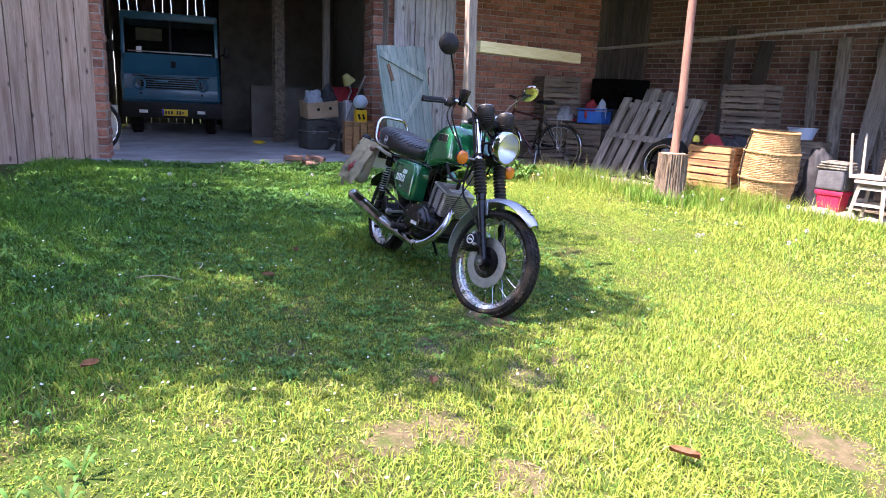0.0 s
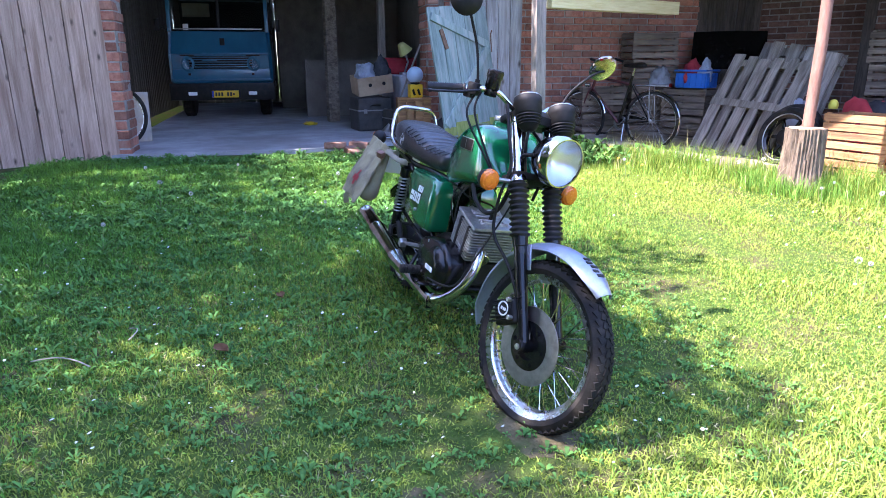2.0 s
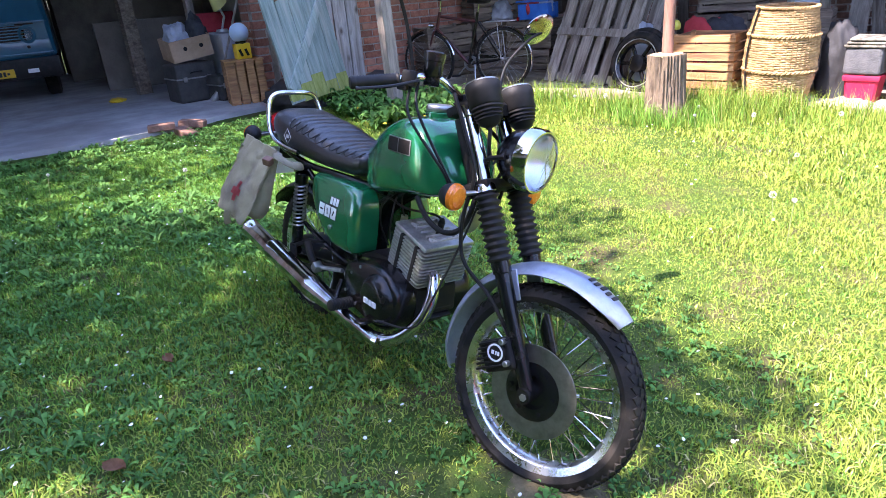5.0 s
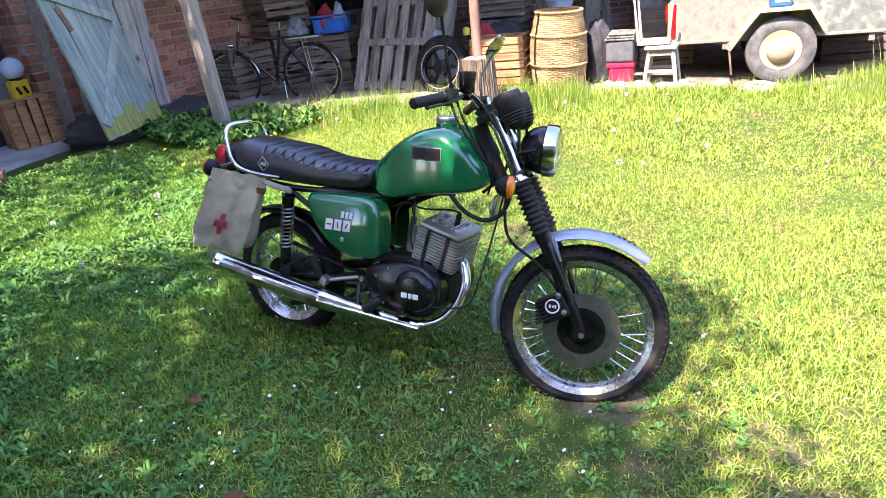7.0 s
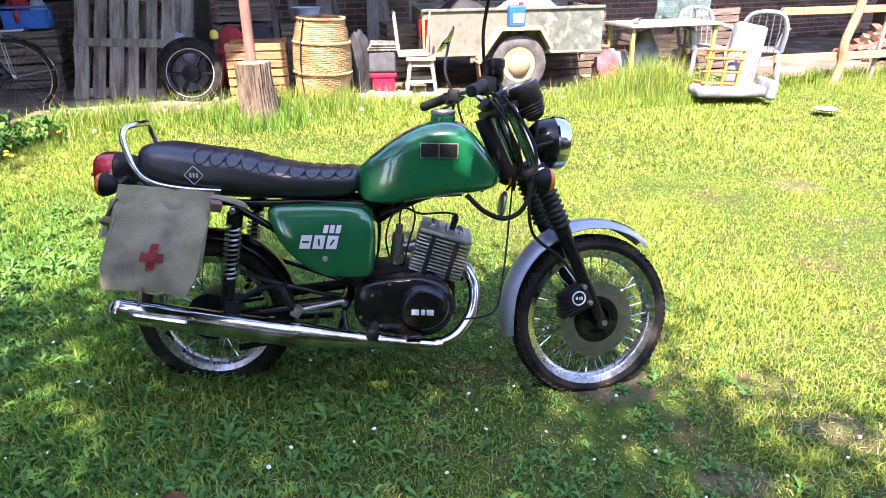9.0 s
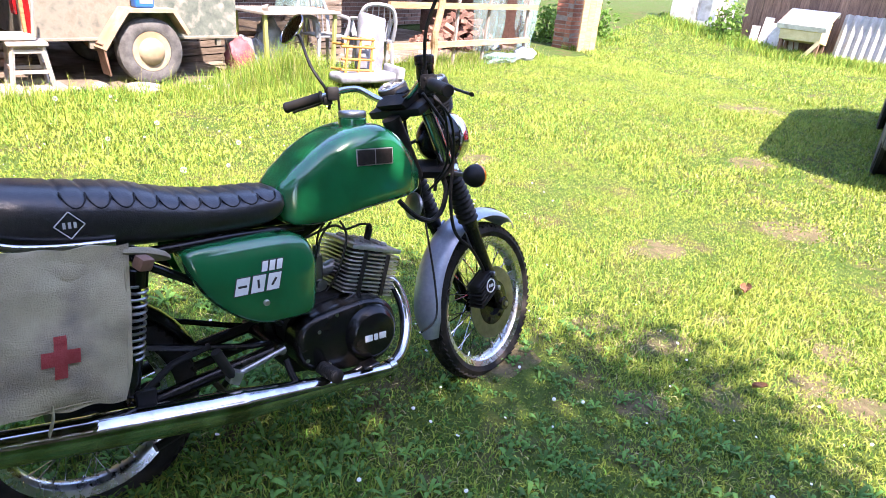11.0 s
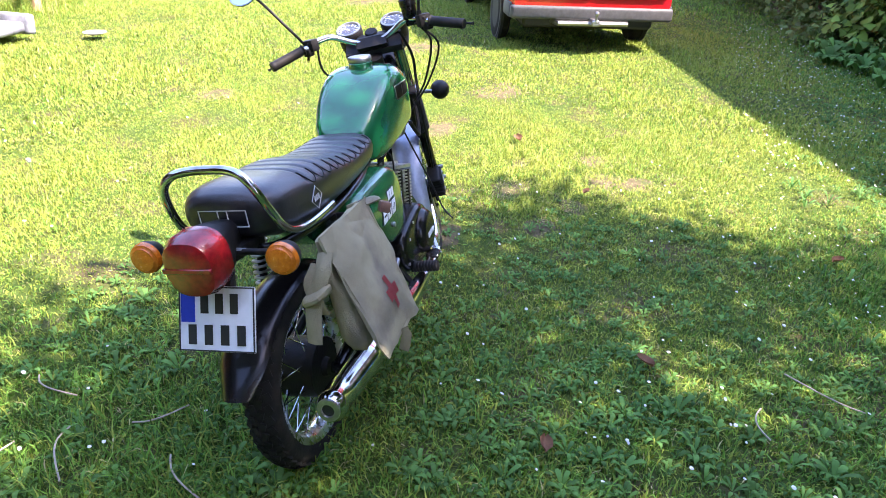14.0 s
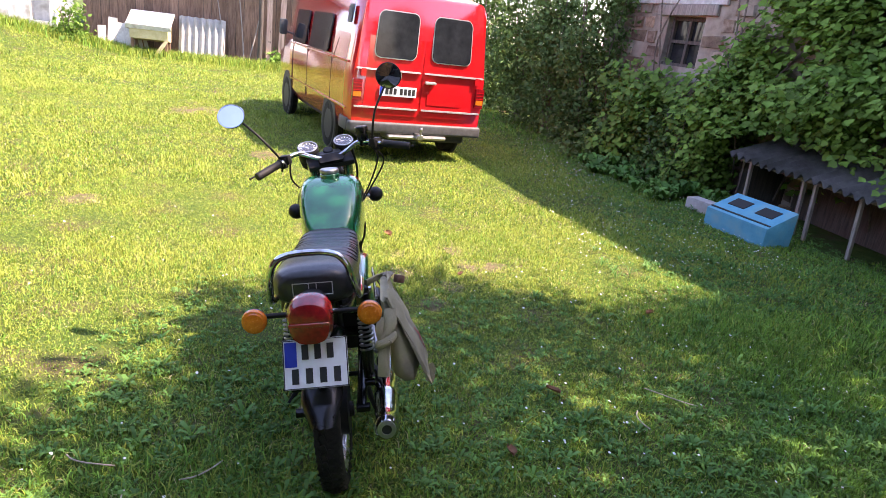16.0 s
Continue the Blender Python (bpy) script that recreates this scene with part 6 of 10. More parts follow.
for share, material in ((np.arange(9000) % 3 > 0, M["grass_sunny"]), (np.arange(9000) % 3 == 0, M["grass"])):
    blades("tall_grass", xa[share], ya[share], rng.uniform(0.12, 0.34, len(xa[share])), rng.uniform(0.01, 0.018, len(xa[share])), rng.uniform(0.1, 0.8, len(xa[share])), material, "tall unmown grass along the barn", 36, 1.0)


def leaf_cluster_mesh(name, centers, count, length, width, up, material, label, category, seed):
    """Rosettes of broad leaves."""
    r = random.Random(seed)
    V, F = [], []
    for cx, cy, cz, s in centers:
        k0 = r.uniform(0, 6.28)
        for k in range(count):
            a = k0 + 6.283 * k / count + r.uniform(-0.3, 0.3)
            L, W = length * s * r.uniform(0.7, 1.2), width * s * r.uniform(0.7, 1.2)
            d, n = Vector((math.cos(a), math.sin(a), 0)), Vector((-math.sin(a), math.cos(a), 0))
            b = len(V)
            rise = up * r.uniform(0.6, 1.3)
            for t, ww in ((0.05, 0.12), (0.35, 0.8), (0.7, 1.0), (0.9, 0.6)):
                p = Vector((cx, cy, cz)) + d * L * t + UP * (L * rise * math.sin(t * 2.2))
                V += [p - n * W * ww / 2 + UP * 0.006, p + n * W * ww / 2 + UP * 0.006]
            V.append(Vector((cx, cy, cz)) + d * L + UP * (L * rise * math.sin(2.3)))
            F += [(b, b + 1, b + 3, b + 2), (b + 2, b + 3, b + 5, b + 4), (b + 4, b + 5, b + 7, b + 6), (b + 6, b + 7, b + 8)]
    me = bpy.data.meshes.new(name)
    me.from_pydata(V, [], F)
    me.materials.append(material)
    me.shade_smooth()
    return tagged(new(name, me), label, category, kind="stuff")


def spots(n, x0, x1, y0, y1, seed, size=(0.7, 1.3)):
    r = np.random.default_rng(seed)
    x, y = r.uniform(x0, x1, n), r.uniform(y0, y1, n)
    keep = (shed_side(x, y) < 0) & ~((x < -4.15) & (y < 1.6)) & (house_side(x, y) > 0.4)
    x, y = x[keep], y[keep]
    return [(a, b, zg(a, b) - 0.004, r.uniform(*size)) for a, b in zip(x, y)]


leaf_cluster_mesh("broad_weeds", spots(1700, -4.0, -1.0, -3.0, 1.1, 40, (0.3, 1.0)) + spots(800, -4.1, 0.6, -3.0, 0.75, 41, (0.35, 0.8)) + spots(500, -2.0, 2.2, -3.2, -0.5, 42, (0.3, 0.6)) + spots(400, 0, 8, -4.6, -2.6, 43, (0.4, 0.8)), 7, 0.082, 0.023, 0.65, M["weed"], "broad-leaved lawn weeds", "weeds", 44)
leaf_cluster_mesh("broad_weeds", [(x, y, z, 1.15 * q) for x, y, z, q in spots(330, -4.3, -2.6, 1.3, 2.9, 48, (0.7, 1.3))], 8, 0.10, 0.04, 1.0, M["weed"], "leafy weeds along the shed front", "weeds", 49)
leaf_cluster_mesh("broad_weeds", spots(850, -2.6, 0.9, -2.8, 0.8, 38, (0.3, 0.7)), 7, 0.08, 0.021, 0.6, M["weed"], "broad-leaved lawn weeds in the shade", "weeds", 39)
# second clover patch is laid dense to darken the lawn in house shade
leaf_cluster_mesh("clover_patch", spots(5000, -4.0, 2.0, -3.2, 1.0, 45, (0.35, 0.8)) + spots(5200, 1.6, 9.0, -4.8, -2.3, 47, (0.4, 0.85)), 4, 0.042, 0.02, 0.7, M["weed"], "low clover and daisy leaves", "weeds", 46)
# these weeds also darken the shaded corner by leaf colour and own shadows
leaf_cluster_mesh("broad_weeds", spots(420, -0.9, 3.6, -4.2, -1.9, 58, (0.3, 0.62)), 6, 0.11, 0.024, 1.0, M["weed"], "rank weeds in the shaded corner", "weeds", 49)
M["daisy"] = mat("daisy_white", (0.72, 0.72, 0.68), (0.82, 0.82, 0.80), scale=40, rough=0.7)
M["dandelion"] = mat("dandelion_yellow", (0.70, 0.42, 0.02), (0.80, 0.55, 0.03), scale=60, rough=0.8)
M["seed_head"] = mat("pale_seed_head", (0.50, 0.50, 0.46), (0.62, 0.62, 0.58), scale=60, rough=0.9)
M["stem"] = mat("pale_green_stem", (0.16, 0.22, 0.07), (0.26, 0.30, 0.12), scale=30, rough=0.7)


def flowers(name, pts, radius, height, material, label, seed, dome=0.35):
    """Small flower heads as low domes of eight petals."""
    r = random.Random(seed)
    V, F = [], []
    for x, y, z, s in pts:
        h, R = height * r.uniform(0.6, 1.3), radius * s
        c = Vector((x, y, z + h))
        tilt = Vector((r.uniform(-0.4, 0.4), r.uniform(-0.6, 0.1), 1)).normalized()
        u = tilt.orthogonal().normalized()
        v = tilt.cross(u)
        b = len(V)
        V.append(c + tilt * R * dome)
        for k in range(8):
            a = 6.283 * k / 8
            V.append(c + R * (math.cos(a) * u + math.sin(a) * v) * r.uniform(0.8, 1.1))
        F += [(b, b + 1 + k, b + 1 + (k + 1) % 8) for k in range(8)]
    me = bpy.data.meshes.new(name)
    me.from_pydata(V, [], F)
    me.materials.append(material)
    return tagged(new(name, me), label, "flowers", kind="stuff")


flowers("daisies", spots(330, -4.1, 2.4, -3.0, 0.8, 51) + spots(1000, 3.0, 9.5, -3.8, -1.7, 52, (0.8, 1.6)) + spots(90, -3.0, 3.0, 1.0, 4.5, 53) + spots(120, 0.0, 3.4, -3.0, -1.0, 54), 0.0062, 0.05, M["daisy"], "small white daisies in the lawn", 55)
flowers("yellow_dandelions", spots(26, -3.8, -1.4, 0.6, 2.6, 56, (0.8, 1.2)), 0.019, 0.1, M["dandelion"], "yellow dandelion flowers", 57, 0.6)


def seed_balls(pts, seed):
    """Dandelion clocks: fluffy balls of fine rays on bare stems."""
    r = random.Random(seed)
    made = []
    for x, y, z, s in pts:
        h = r.uniform(0.12, 0.26)
        d = thing("dandelion_clock", "white fluffy dandelion clock on a bare stem", "flower", Matrix.Translation((x, y, z)), "dandelion clocks")
        bm = BM()
        top = Vector((r.uniform(-0.03, 0.03), r.uniform(-0.03, 0.03), h))
        tube(bm, [(0, 0, -0.01), (top.x * 0.3, top.y * 0.3, h * 0.5), top], 0.0022, 5)
        part("stem", bm, M["stem"], d)
        bm = BM()
        for k in range(46):
            v = Vector((r.gauss(0, 1), r.gauss(0, 1), r.gauss(0, 1))).normalized()
            p = top + v * 0.015 * s
            u = v.orthogonal().normalized() * 0.0042
            w = v.cross(u)
            vs = [bm.verts.new(p + q) for q in (u, w, -u, -w)]
            c = bm.verts.new(p - v * 0.006)
            for i in range(4):
                bm.faces.new((vs[i], vs[(i + 1) % 4], c))
        part("seed_ball", bm, M["seed_head"], d)
        made.append(d)


seed_balls(spots(14, -3.6, -0.6, -2.0, 1.0, 61) + spots(16, -3.0, 1.5, 1.8, 4.0, 62), 63)

# dry twigs and a few dead leaves on the grass
M["twig"] = mat("dry_twig", (0.30, 0.25, 0.19), (0.45, 0.40, 0.32), scale=30, rough=0.9)
rr = random.Random(66)
for x, y, a, L in ((-0.36, 0.30, 0.4, 0.2), (-0.12, 0.19, 2.2, 0.16), (-0.3, -0.08, 0.9, 0.24), (0.8, -1.79, 1.3, 0.26), (-0.5, 0.5, 2.6, 0.22), (0.55, -1.6, 0.3, 0.14), (-0.15, 0.55, 1.2, 0.18)):
    tw = thing("twig", "pale dry curved twig lying in the grass", "twig", Matrix.Translation((x, y, zg(x, y) + 0.035)), "dry twigs")
    bm = BM()
    pts = [Vector((math.cos(a) * L * (t - 0.5), math.sin(a) * L * (t - 0.5), 0.012 * math.sin(3 * t))) + Vector((-math.sin(a), math.cos(a), 0)) * 0.05 * math.sin(2.5 * t + x) for t in (0, 0.25, 0.5, 0.75, 1)]
    tube(bm, smooth_line(pts, 4), 0.0028, 5)
    part("stick", bm, M["twig"], tw)
M["dead_leaf"] = mat("dead_leaf", (0.22, 0.10, 0.05), (0.34, 0.17, 0.09), scale=30, rough=0.8)
for x, y, s in ((3.05, -0.15, 0.05), (2.3, -0.75, 0.035), (0.75, -1.2, 0.04), (1.9, -2.0, 0.04), (0.2, -0.95, 0.035)):
    dl = thing("dead_leaf", "curled brown dead leaf on the grass", "leaf", Matrix.Translation((x, y, zg(x, y) + 0.045)) @ pose(0, 0, 0, 10, 8, 70 * x), "dead leaves")
    bm = BM()
    g = [[bm.verts.new((s * u, s * 0.6 * v * (1 - u * u) ** 0.5, s * 0.35 * v * v + 0.1 * s * u)) for v in (-1, -0.5, 0, 0.5, 1)] for u in (-0.98, -0.5, 0, 0.5, 0.98)]
    for i in range(4):
        for j in range(4):
            bm.faces.new((g[i][j], g[i + 1][j], g[i + 1][j + 1], g[i][j + 1]))
    bmesh.ops.solidify(bm, geom=bm.faces[:], thickness=0.001)
    part("blade", bm, M["dead_leaf"], dl)


# ---- trees, shrubs, vine ----
M["bark"] = mat("grey_brown_bark", (0.09, 0.07, 0.05), (0.18, 0.15, 0.11), scale=9, rough=0.9, bump=0.9, bscale=18, stretch=(3, 3, 0.6))
M["leaf_tree"] = leaf_mat("tree_leaves", (0.05, 0.11, 0.02), (0.10, 0.18, 0.035), scale=0.9, thin=0.2)
M["leaf_hedge"] = leaf_mat("hedge_leaves", (0.052, 0.112, 0.034), (0.145, 0.235, 0.06), scale=1.5, thin=0.3)
M["leaf_vine"] = leaf_mat("vine_leaves", (0.085, 0.195, 0.03), (0.21, 0.345, 0.06), scale=1.2, thin=0.35)


def leaf_cloud(name, P, size, material, parent, seed, droop=0.3, normal=None, lobed=False):
    """Many small folded leaves at the points P."""
    r = np.random.default_rng(seed)
    n = len(P)
    s = size * r.uniform(0.6, 1.3, n)[:, None]
    N = r.normal(0, 1, (n, 3))
    N[:, 2] = np.abs(N[:, 2]) * 0.9 + 0.2
    if normal is not None:
        N = N * 0.55 + np.array(normal)
    N /= np.linalg.norm(N, axis=1)[:, None]
    T = r.normal(0, 1, (n, 3))
    T[:, 2] -= droop
    T -= N * (T * N).sum(1)[:, None]
    T /= np.linalg.norm(T, axis=1)[:, None]
    B = np.cross(N, T)
    if lobed:
        shape = ((0, 0, 0), (0.15, -0.55, 0.06), (0.5, -0.6, 0.1), (0.62, -0.3, 0.04), (1.0, 0, -0.08), (0.62, 0.3, 0.04), (0.5, 0.6, 0.1), (0.15, 0.55, 0.06))
    else:
        shape = ((0, 0, 0), (0.45, -0.34, 0.06), (1.0, 0, -0.1), (0.45, 0.34, 0.06))
    k = len(shape)
    V = np.stack([P + s * (a * T + b * B + c * N) for a, b, c in shape], axis=1).astype(np.float32)
    me = bpy.data.meshes.new(name)
    me.vertices.add(k * n)
    me.vertices.foreach_set("co", V.ravel())
    half = k // 2
    f1, f2 = list(range(0, half + 1)), [0] + list(range(half, k))
    base = (np.arange(n) * k)[:, None]
    idx = np.concatenate([base + np.array(f1), base + np.array(f2)], axis=1).astype(np.int32)
    per = len(f1) + len(f2)
    me.loops.add(per * n)
    me.loops.foreach_set("vertex_index", idx.ravel())
    me.polygons.add(2 * n)
    me.polygons.foreach_set("loop_start", np.stack([np.arange(n) * per, np.arange(n) * per + len(f1)], axis=1).astype(np.int32).ravel())
    me.update(calc_edges=True)
    me.materials.append(material)
    ob = tagged(new(name, me), kind="stuff")
    ob.parent = parent
    return ob


def crown_points(lobes, n, seed, clump=0.42, per=34):
    """Points in clumps within ellipsoid lobes (centre, radii)."""
    r = np.random.default_rng(seed)
    out = []
    vol = np.array([l[1][0] * l[1][1] * l[1][2] for l in lobes])
    for (c, rad), share in zip(lobes, vol / vol.sum()):
        m = int(n * share / per)
        d = r.normal(0, 1, (m, 3))
        d /= np.linalg.norm(d, axis=1)[:, None]
        cc = np.array(c) + d * np.array(rad) * (r.random((m, 1)) ** 0.45)
        pts = np.repeat(cc, per, axis=0) + r.normal(0, clump * 0.5, (m * per, 3)) * np.array([1, 1, 0.7])
        out.append(pts)
    return np.concatenate(out)


def limbs(bm, base, top, r0, targets, seed):
    r = random.Random(seed)
    base, top = Vector(base), Vector(top)
    trunk = smooth_line([base, base.lerp(top, 0.35) + Vector((r.uniform(-.1, .1), r.uniform(-.1, .1), 0)), base.lerp(top, 0.7) + Vector((r.uniform(-.1, .1), r.uniform(-.1, .1), 0)), top], 4)
    n = len(trunk)
    tube(bm, trunk, [r0 * (1 - 0.6 * i / (n - 1)) * (1.25 if i == 0 else 1) for i in range(n)], 10)
    for t in targets:
        t = Vector(t)
        s = trunk[int(n * r.uniform(0.4, 0.85))]
        mid = s.lerp(t, 0.5) + Vector((r.uniform(-.2, .2), r.uniform(-.2, .2), 0.15))
        line = smooth_line([s, mid, t], 4)
        tube(bm, line, [r0 * 0.4 * (1 - 0.85 * i / (len(line) - 1)) for i in range(len(line))], 6)


# the yard tree, which stands behind the camera and dapples the lawn with shade
tree = thing("yard_tree", "leafy yard tree that dapples the lawn with shade", "tree")
LOBES = [((0.35, -4.05, 5.0), (2.0, 1.75, 1.3)), ((-3.8, -2.55, 5.0), (1.7, 2.5, 1.2)), ((-1.5, -4.75, 5.6), (1.9, 1.2, 1.1)), ((1.4, -3.5, 4.5), (0.95, 0.9, 0.6)), ((-0.6, -5.6, 4.9), (2.2, 1.6, 1.3))]
TIPS = [((1.5, -5.2, 5.0), (0.75, 0.75, 0.5)), ((1.75, -5.85, 5.0), (0.95, 0.7, 0.5)), ((1.85, -3.95, 4.8), (0.55, 0.7, 0.5)), ((1.45, -2.6, 4.9), (0.42, 0.5, 0.4)), ((0.1, -2.15, 5.0), (0.45, 0.45, 0.35)), ((-3.9, -1.15, 5.2), (1.3, 1.1, 0.7))]
bm = BM()
limbs(bm, (-1.6, -6.0, -0.1), (-1.5, -5.2, 4.6), 0.2, [Vector(c) + Vector((0.7 * rx * (-1) ** k, 0.4 * ry * (-1) ** (k // 2), 0.2 * rz)) for c, (rx, ry, rz) in LOBES for k in range(4)], 71)
part("trunk", bm, M["bark"], tree)
leaf_cloud("crown", crown_points(LOBES, 22000, 72, 0.42, 60), 0.1, M["leaf_tree"], tree, 73)
leaf_cloud("crown", crown_points([((0.1, -3.35, 5.1), (1.35, 0.75, 0.7))] + TIPS, 14000, 74, 0.3, 40), 0.1, M["leaf_tree"], tree, 75)

# ---- house on the sunny side, whose roof throws the long shadow ----
H0, HU = Vector((1.2, -7.0, 0)), Vector((0.92, 0.39, 0)).normalized()
HM = frame_at(H0, HU.xy, -0.1)
house = thing("house", "old rubble stone house with a small dark window", "house", HM)
# part below x = 0 is unseen, added to hold skylight off the lawn
bm = BM()
WX0, WX1, WZ0, WZ1 = 7.5, 8.3, 1.65, 2.38
for x0, x1, z0, z1 in ((-3.5, WX0, 0, 5.2), (WX1, 9.95, 0, 5.2), (WX0, WX1, 0, WZ0), (WX0, WX1, WZ1, 5.2)):
    box(bm, ((x0 + x1) / 2, -0.25, (z0 + z1) / 2), (x1 - x0, 0.5, z1 - z0))
box(bm, (-3.3, -4.2, 2.6), (0.4, 7.4, 5.2))
box(bm, (9.75, -4.2, 2.6), (0.4, 7.4, 5.2))
box(bm, (3.225, -8, 2.6), (13.45, 0.4, 5.2))
part("wall", bm, M["stone"], house, smooth=False)
V, F = [], []
r = random.Random(81)
z = 0.0
while z < 3.6:
    hh = r.uniform(0.14, 0.26)
    x = 4.5 + r.uniform(-0.3, 0)
    while x < 9.7:
        L = r.uniform(0.18, 0.5)
        if not (WX0 - 0.2 < x + L / 2 < WX1 + 0.2 and WZ0 - 0.2 < z + hh / 2 < WZ1 + 0.2) and r.random() < 0.8:
            b = len(V)
            y = 0.012 + r.uniform(0, 0.035)
            c = [(x + r.uniform(.01, .04), z + r.uniform(.01, .03)), (x + L - r.uniform(.01, .05), z + r.uniform(.01, .04)), (x + L - r.uniform(.01, .05), z + hh - r.uniform(.01, .04)), (x + r.uniform(.01, .05), z + hh - r.uniform(.01, .03))]
            V += [(px, -0.01, pz) for px, pz in c] + [(px * 0.9 + 0.1 * (x + L / 2), y, pz * 0.9 + 0.1 * (z + hh / 2)) for px, pz in c]
            F += [[b + i for i in f] for f in ((4, 5, 6, 7), (0, 1, 5, 4), (1, 2, 6, 5), (2, 3, 7, 6), (3, 0, 4, 7))]
        x += L
    z += hh
me = bpy.data.meshes.new("rubble_facing")
me.from_pydata(V, [], F)
M["stone_face"] = mat("field_stones", (0.13, 0.085, 0.055), (0.33, 0.235, 0.155), scale=6, rough=0.9, bump=0.7, bscale=25, island=0.35, stain=(0.36, 0.31, 0.25), sscale=3)
me.materials.append(M["stone_face"])
ob = tagged(new("rubble_facing", me), kind="stuff")
ob.parent = house
bm = BM()
prism(bm, [(-8.6, 5.1), (0.55, 5.1), (0.55, 5.25), (-4.0, 8.6), (-8.6, 5.25)], -3.7, 10.2)
bmesh.ops.transform(bm, matrix=Matrix(((0, 1, 0, 0), (1, 0, 0, 0), (0, 0, 1, 0), (0, 0, 0, 1))), verts=bm.verts)
part("roof", bm, M["roofing"], house, smooth=False)
M["old_white"] = mat("old_white_paint", (0.42, 0.41, 0.38), (0.58, 0.57, 0.54), scale=12, rough=0.7, stain=(0.3, 0.27, 0.22), sscale=5)
M["dark_glass"] = mat("dark_window_glass", (0.012, 0.014, 0.016), (0.03, 0.033, 0.036), scale=4, rough=0.05, rough2=0.1, spec=0.22)
bm = BM()
box(bm, ((WX0 + WX1) / 2, -0.1, WZ0 + 0.02), (WX1 - WX0, 0.14, 0.05), None, 0.006)
win = part("window", bm, M["plank_dark"], house, "small dark wooden window", smooth=False)
for x in (WX0 + 0.03, (WX0 + WX1) / 2, WX1 - 0.03):
    bm = BM()
    box(bm, (x, -0.12, (WZ0 + WZ1) / 2), (0.05, 0.06, WZ1 - WZ0))
    part("window_post", bm, M["plank_dark"], win, smooth=False)
for z in ((WZ0 + WZ1) / 2, WZ1 - 0.03):
    bm = BM()
    box(bm, ((WX0 + WX1) / 2, -0.122, z), (WX1 - WX0, 0.055, 0.05))
    part("window_bar", bm, M["plank_dark"], win, smooth=False)
bm = BM()
box(bm, ((WX0 + WX1) / 2, -0.15, (WZ0 + WZ1) / 2), (WX1 - WX0, 0.008, WZ1 - WZ0))
part("pane", bm, M["dark_glass"], win)
bm = BM()
box(bm, ((WX0 + WX1) / 2, 0.0, WZ1 + 0.09), (1.3, 0.12, 0.16), (0, 1, 0), 0.01)
part("lintel", bm, M["post_grey"], win)
bm = BM()
box(bm, (8.3, 0.03, 3.05), (2.4, 0.05, 1.0), None, 0.01)
part("plaster_patch", bm, M["old_white"], house, "pale plaster patch over the window")


def wall_cover(n, x0, x1, z_of_x, depth, seed):
    """Points in a climbing mass before the house wall, in the house's own axes."""
    r = np.random.default_rng(seed)
    m = n // 12
    x = r.uniform(x0, x1, m)
    zt = z_of_x(x)
    z = zt * r.random(m) ** 0.8
    lump = 0.45 + 1.1 * soft_noise(x, z * 1.6, 2.6, seed + 1)
    y = depth * (0.15 + 0.85 * r.random(m)) * np.clip(1.25 - 0.35 * z, 0.35, 1.1) * lump
    c = np.stack([x, y, z], axis=1)
    P = np.repeat(c, 12, axis=0) + r.normal(0, 0.13, (m * 12, 3))
    low = (P[:, 0] > 1.8) & (P[:, 0] < 6.0) & (P[:, 2] < 1.15 - 0.3 * P[:, 1]) & (P[:, 1] > 0.1)
    gap = soft_noise(P[:, 0], 1.3 * P[:, 2], 3.4, seed + 3) < 0.3
    return P[~low & ~(gap & (r.random(len(P)) < 0.85))]


vine = thing("climbing_vine", "broad-leaved vine climbing over the house wall", "vine", HM)
# leaves below x = 0 are unseen too, added to block more sky
leaf_cloud("leaves", wall_cover(54000, -2.6, 6.6, lambda x: 3.4 - 0.12 * np.maximum(0, x - 4.2) ** 2 * 2.2, 0.85, 83), 0.082, M["leaf_vine"], vine, 84, droop=1.0, normal=(0, 0.9, 0.5), lobed=True)
leaf_cloud("leaves", wall_cover(5400, 5.8, 8.6, lambda x: 1.5 + 0.1 * np.sin(3 * x), 0.9, 87), 0.1, M["leaf_vine"], vine, 88, droop=0.8, normal=(0, 0.9, 0.5), lobed=True)
bm = BM()
r = random.Random(85)
for k in range(14):
    x = r.uniform(0.8, 8.0)
    pts = [Vector((x, 0.1, 0.1)), Vector((x + r.uniform(-.4, .4), r.uniform(0.1, 0.5), 1.0)), Vector((x + r.uniform(-.6, .6), r.uniform(0.1, 0.4), 2.0)), Vector((x + r.uniform(-.9, .9), 0.08, 3.0))]
    tube(bm, smooth_line(pts, 5), 0.012, 6)
part("stems", bm, M["bark"], vine)


def shrub(label, x, y, h, w, n, size, material, seed):
    ob = thing("shrub", label, "shrub", Matrix.Translation((x, y, zg(x, y) - 0.05)), "shrubs by the house")
    r = random.Random(seed)
    lob = []
    for k in range(8):
        zc, f = h * (0.12 + 0.72 * k / 7), 1.3 - 0.1 * k
        lob.append(((r.uniform(-.35, .35) * w, r.uniform(-.35, .35) * w, zc), (f * w * r.uniform(0.5, 0.8), f * w * r.uniform(0.5, 0.8), h * r.uniform(0.1, 0.17))))
    bm = BM()
    for k in range(5):
        t = Vector((r.uniform(-.6, .6) * w, r.uniform(-.6, .6) * w, h * r.uniform(0.6, 0.95)))
        tube(bm, smooth_line([(r.uniform(-.1, .1), r.uniform(-.1, .1), 0), t * 0.5 + Vector((r.uniform(-.1, .1), 0, 0)), t], 4), [0.03 - 0.003 * i for i in range(9)], 6)
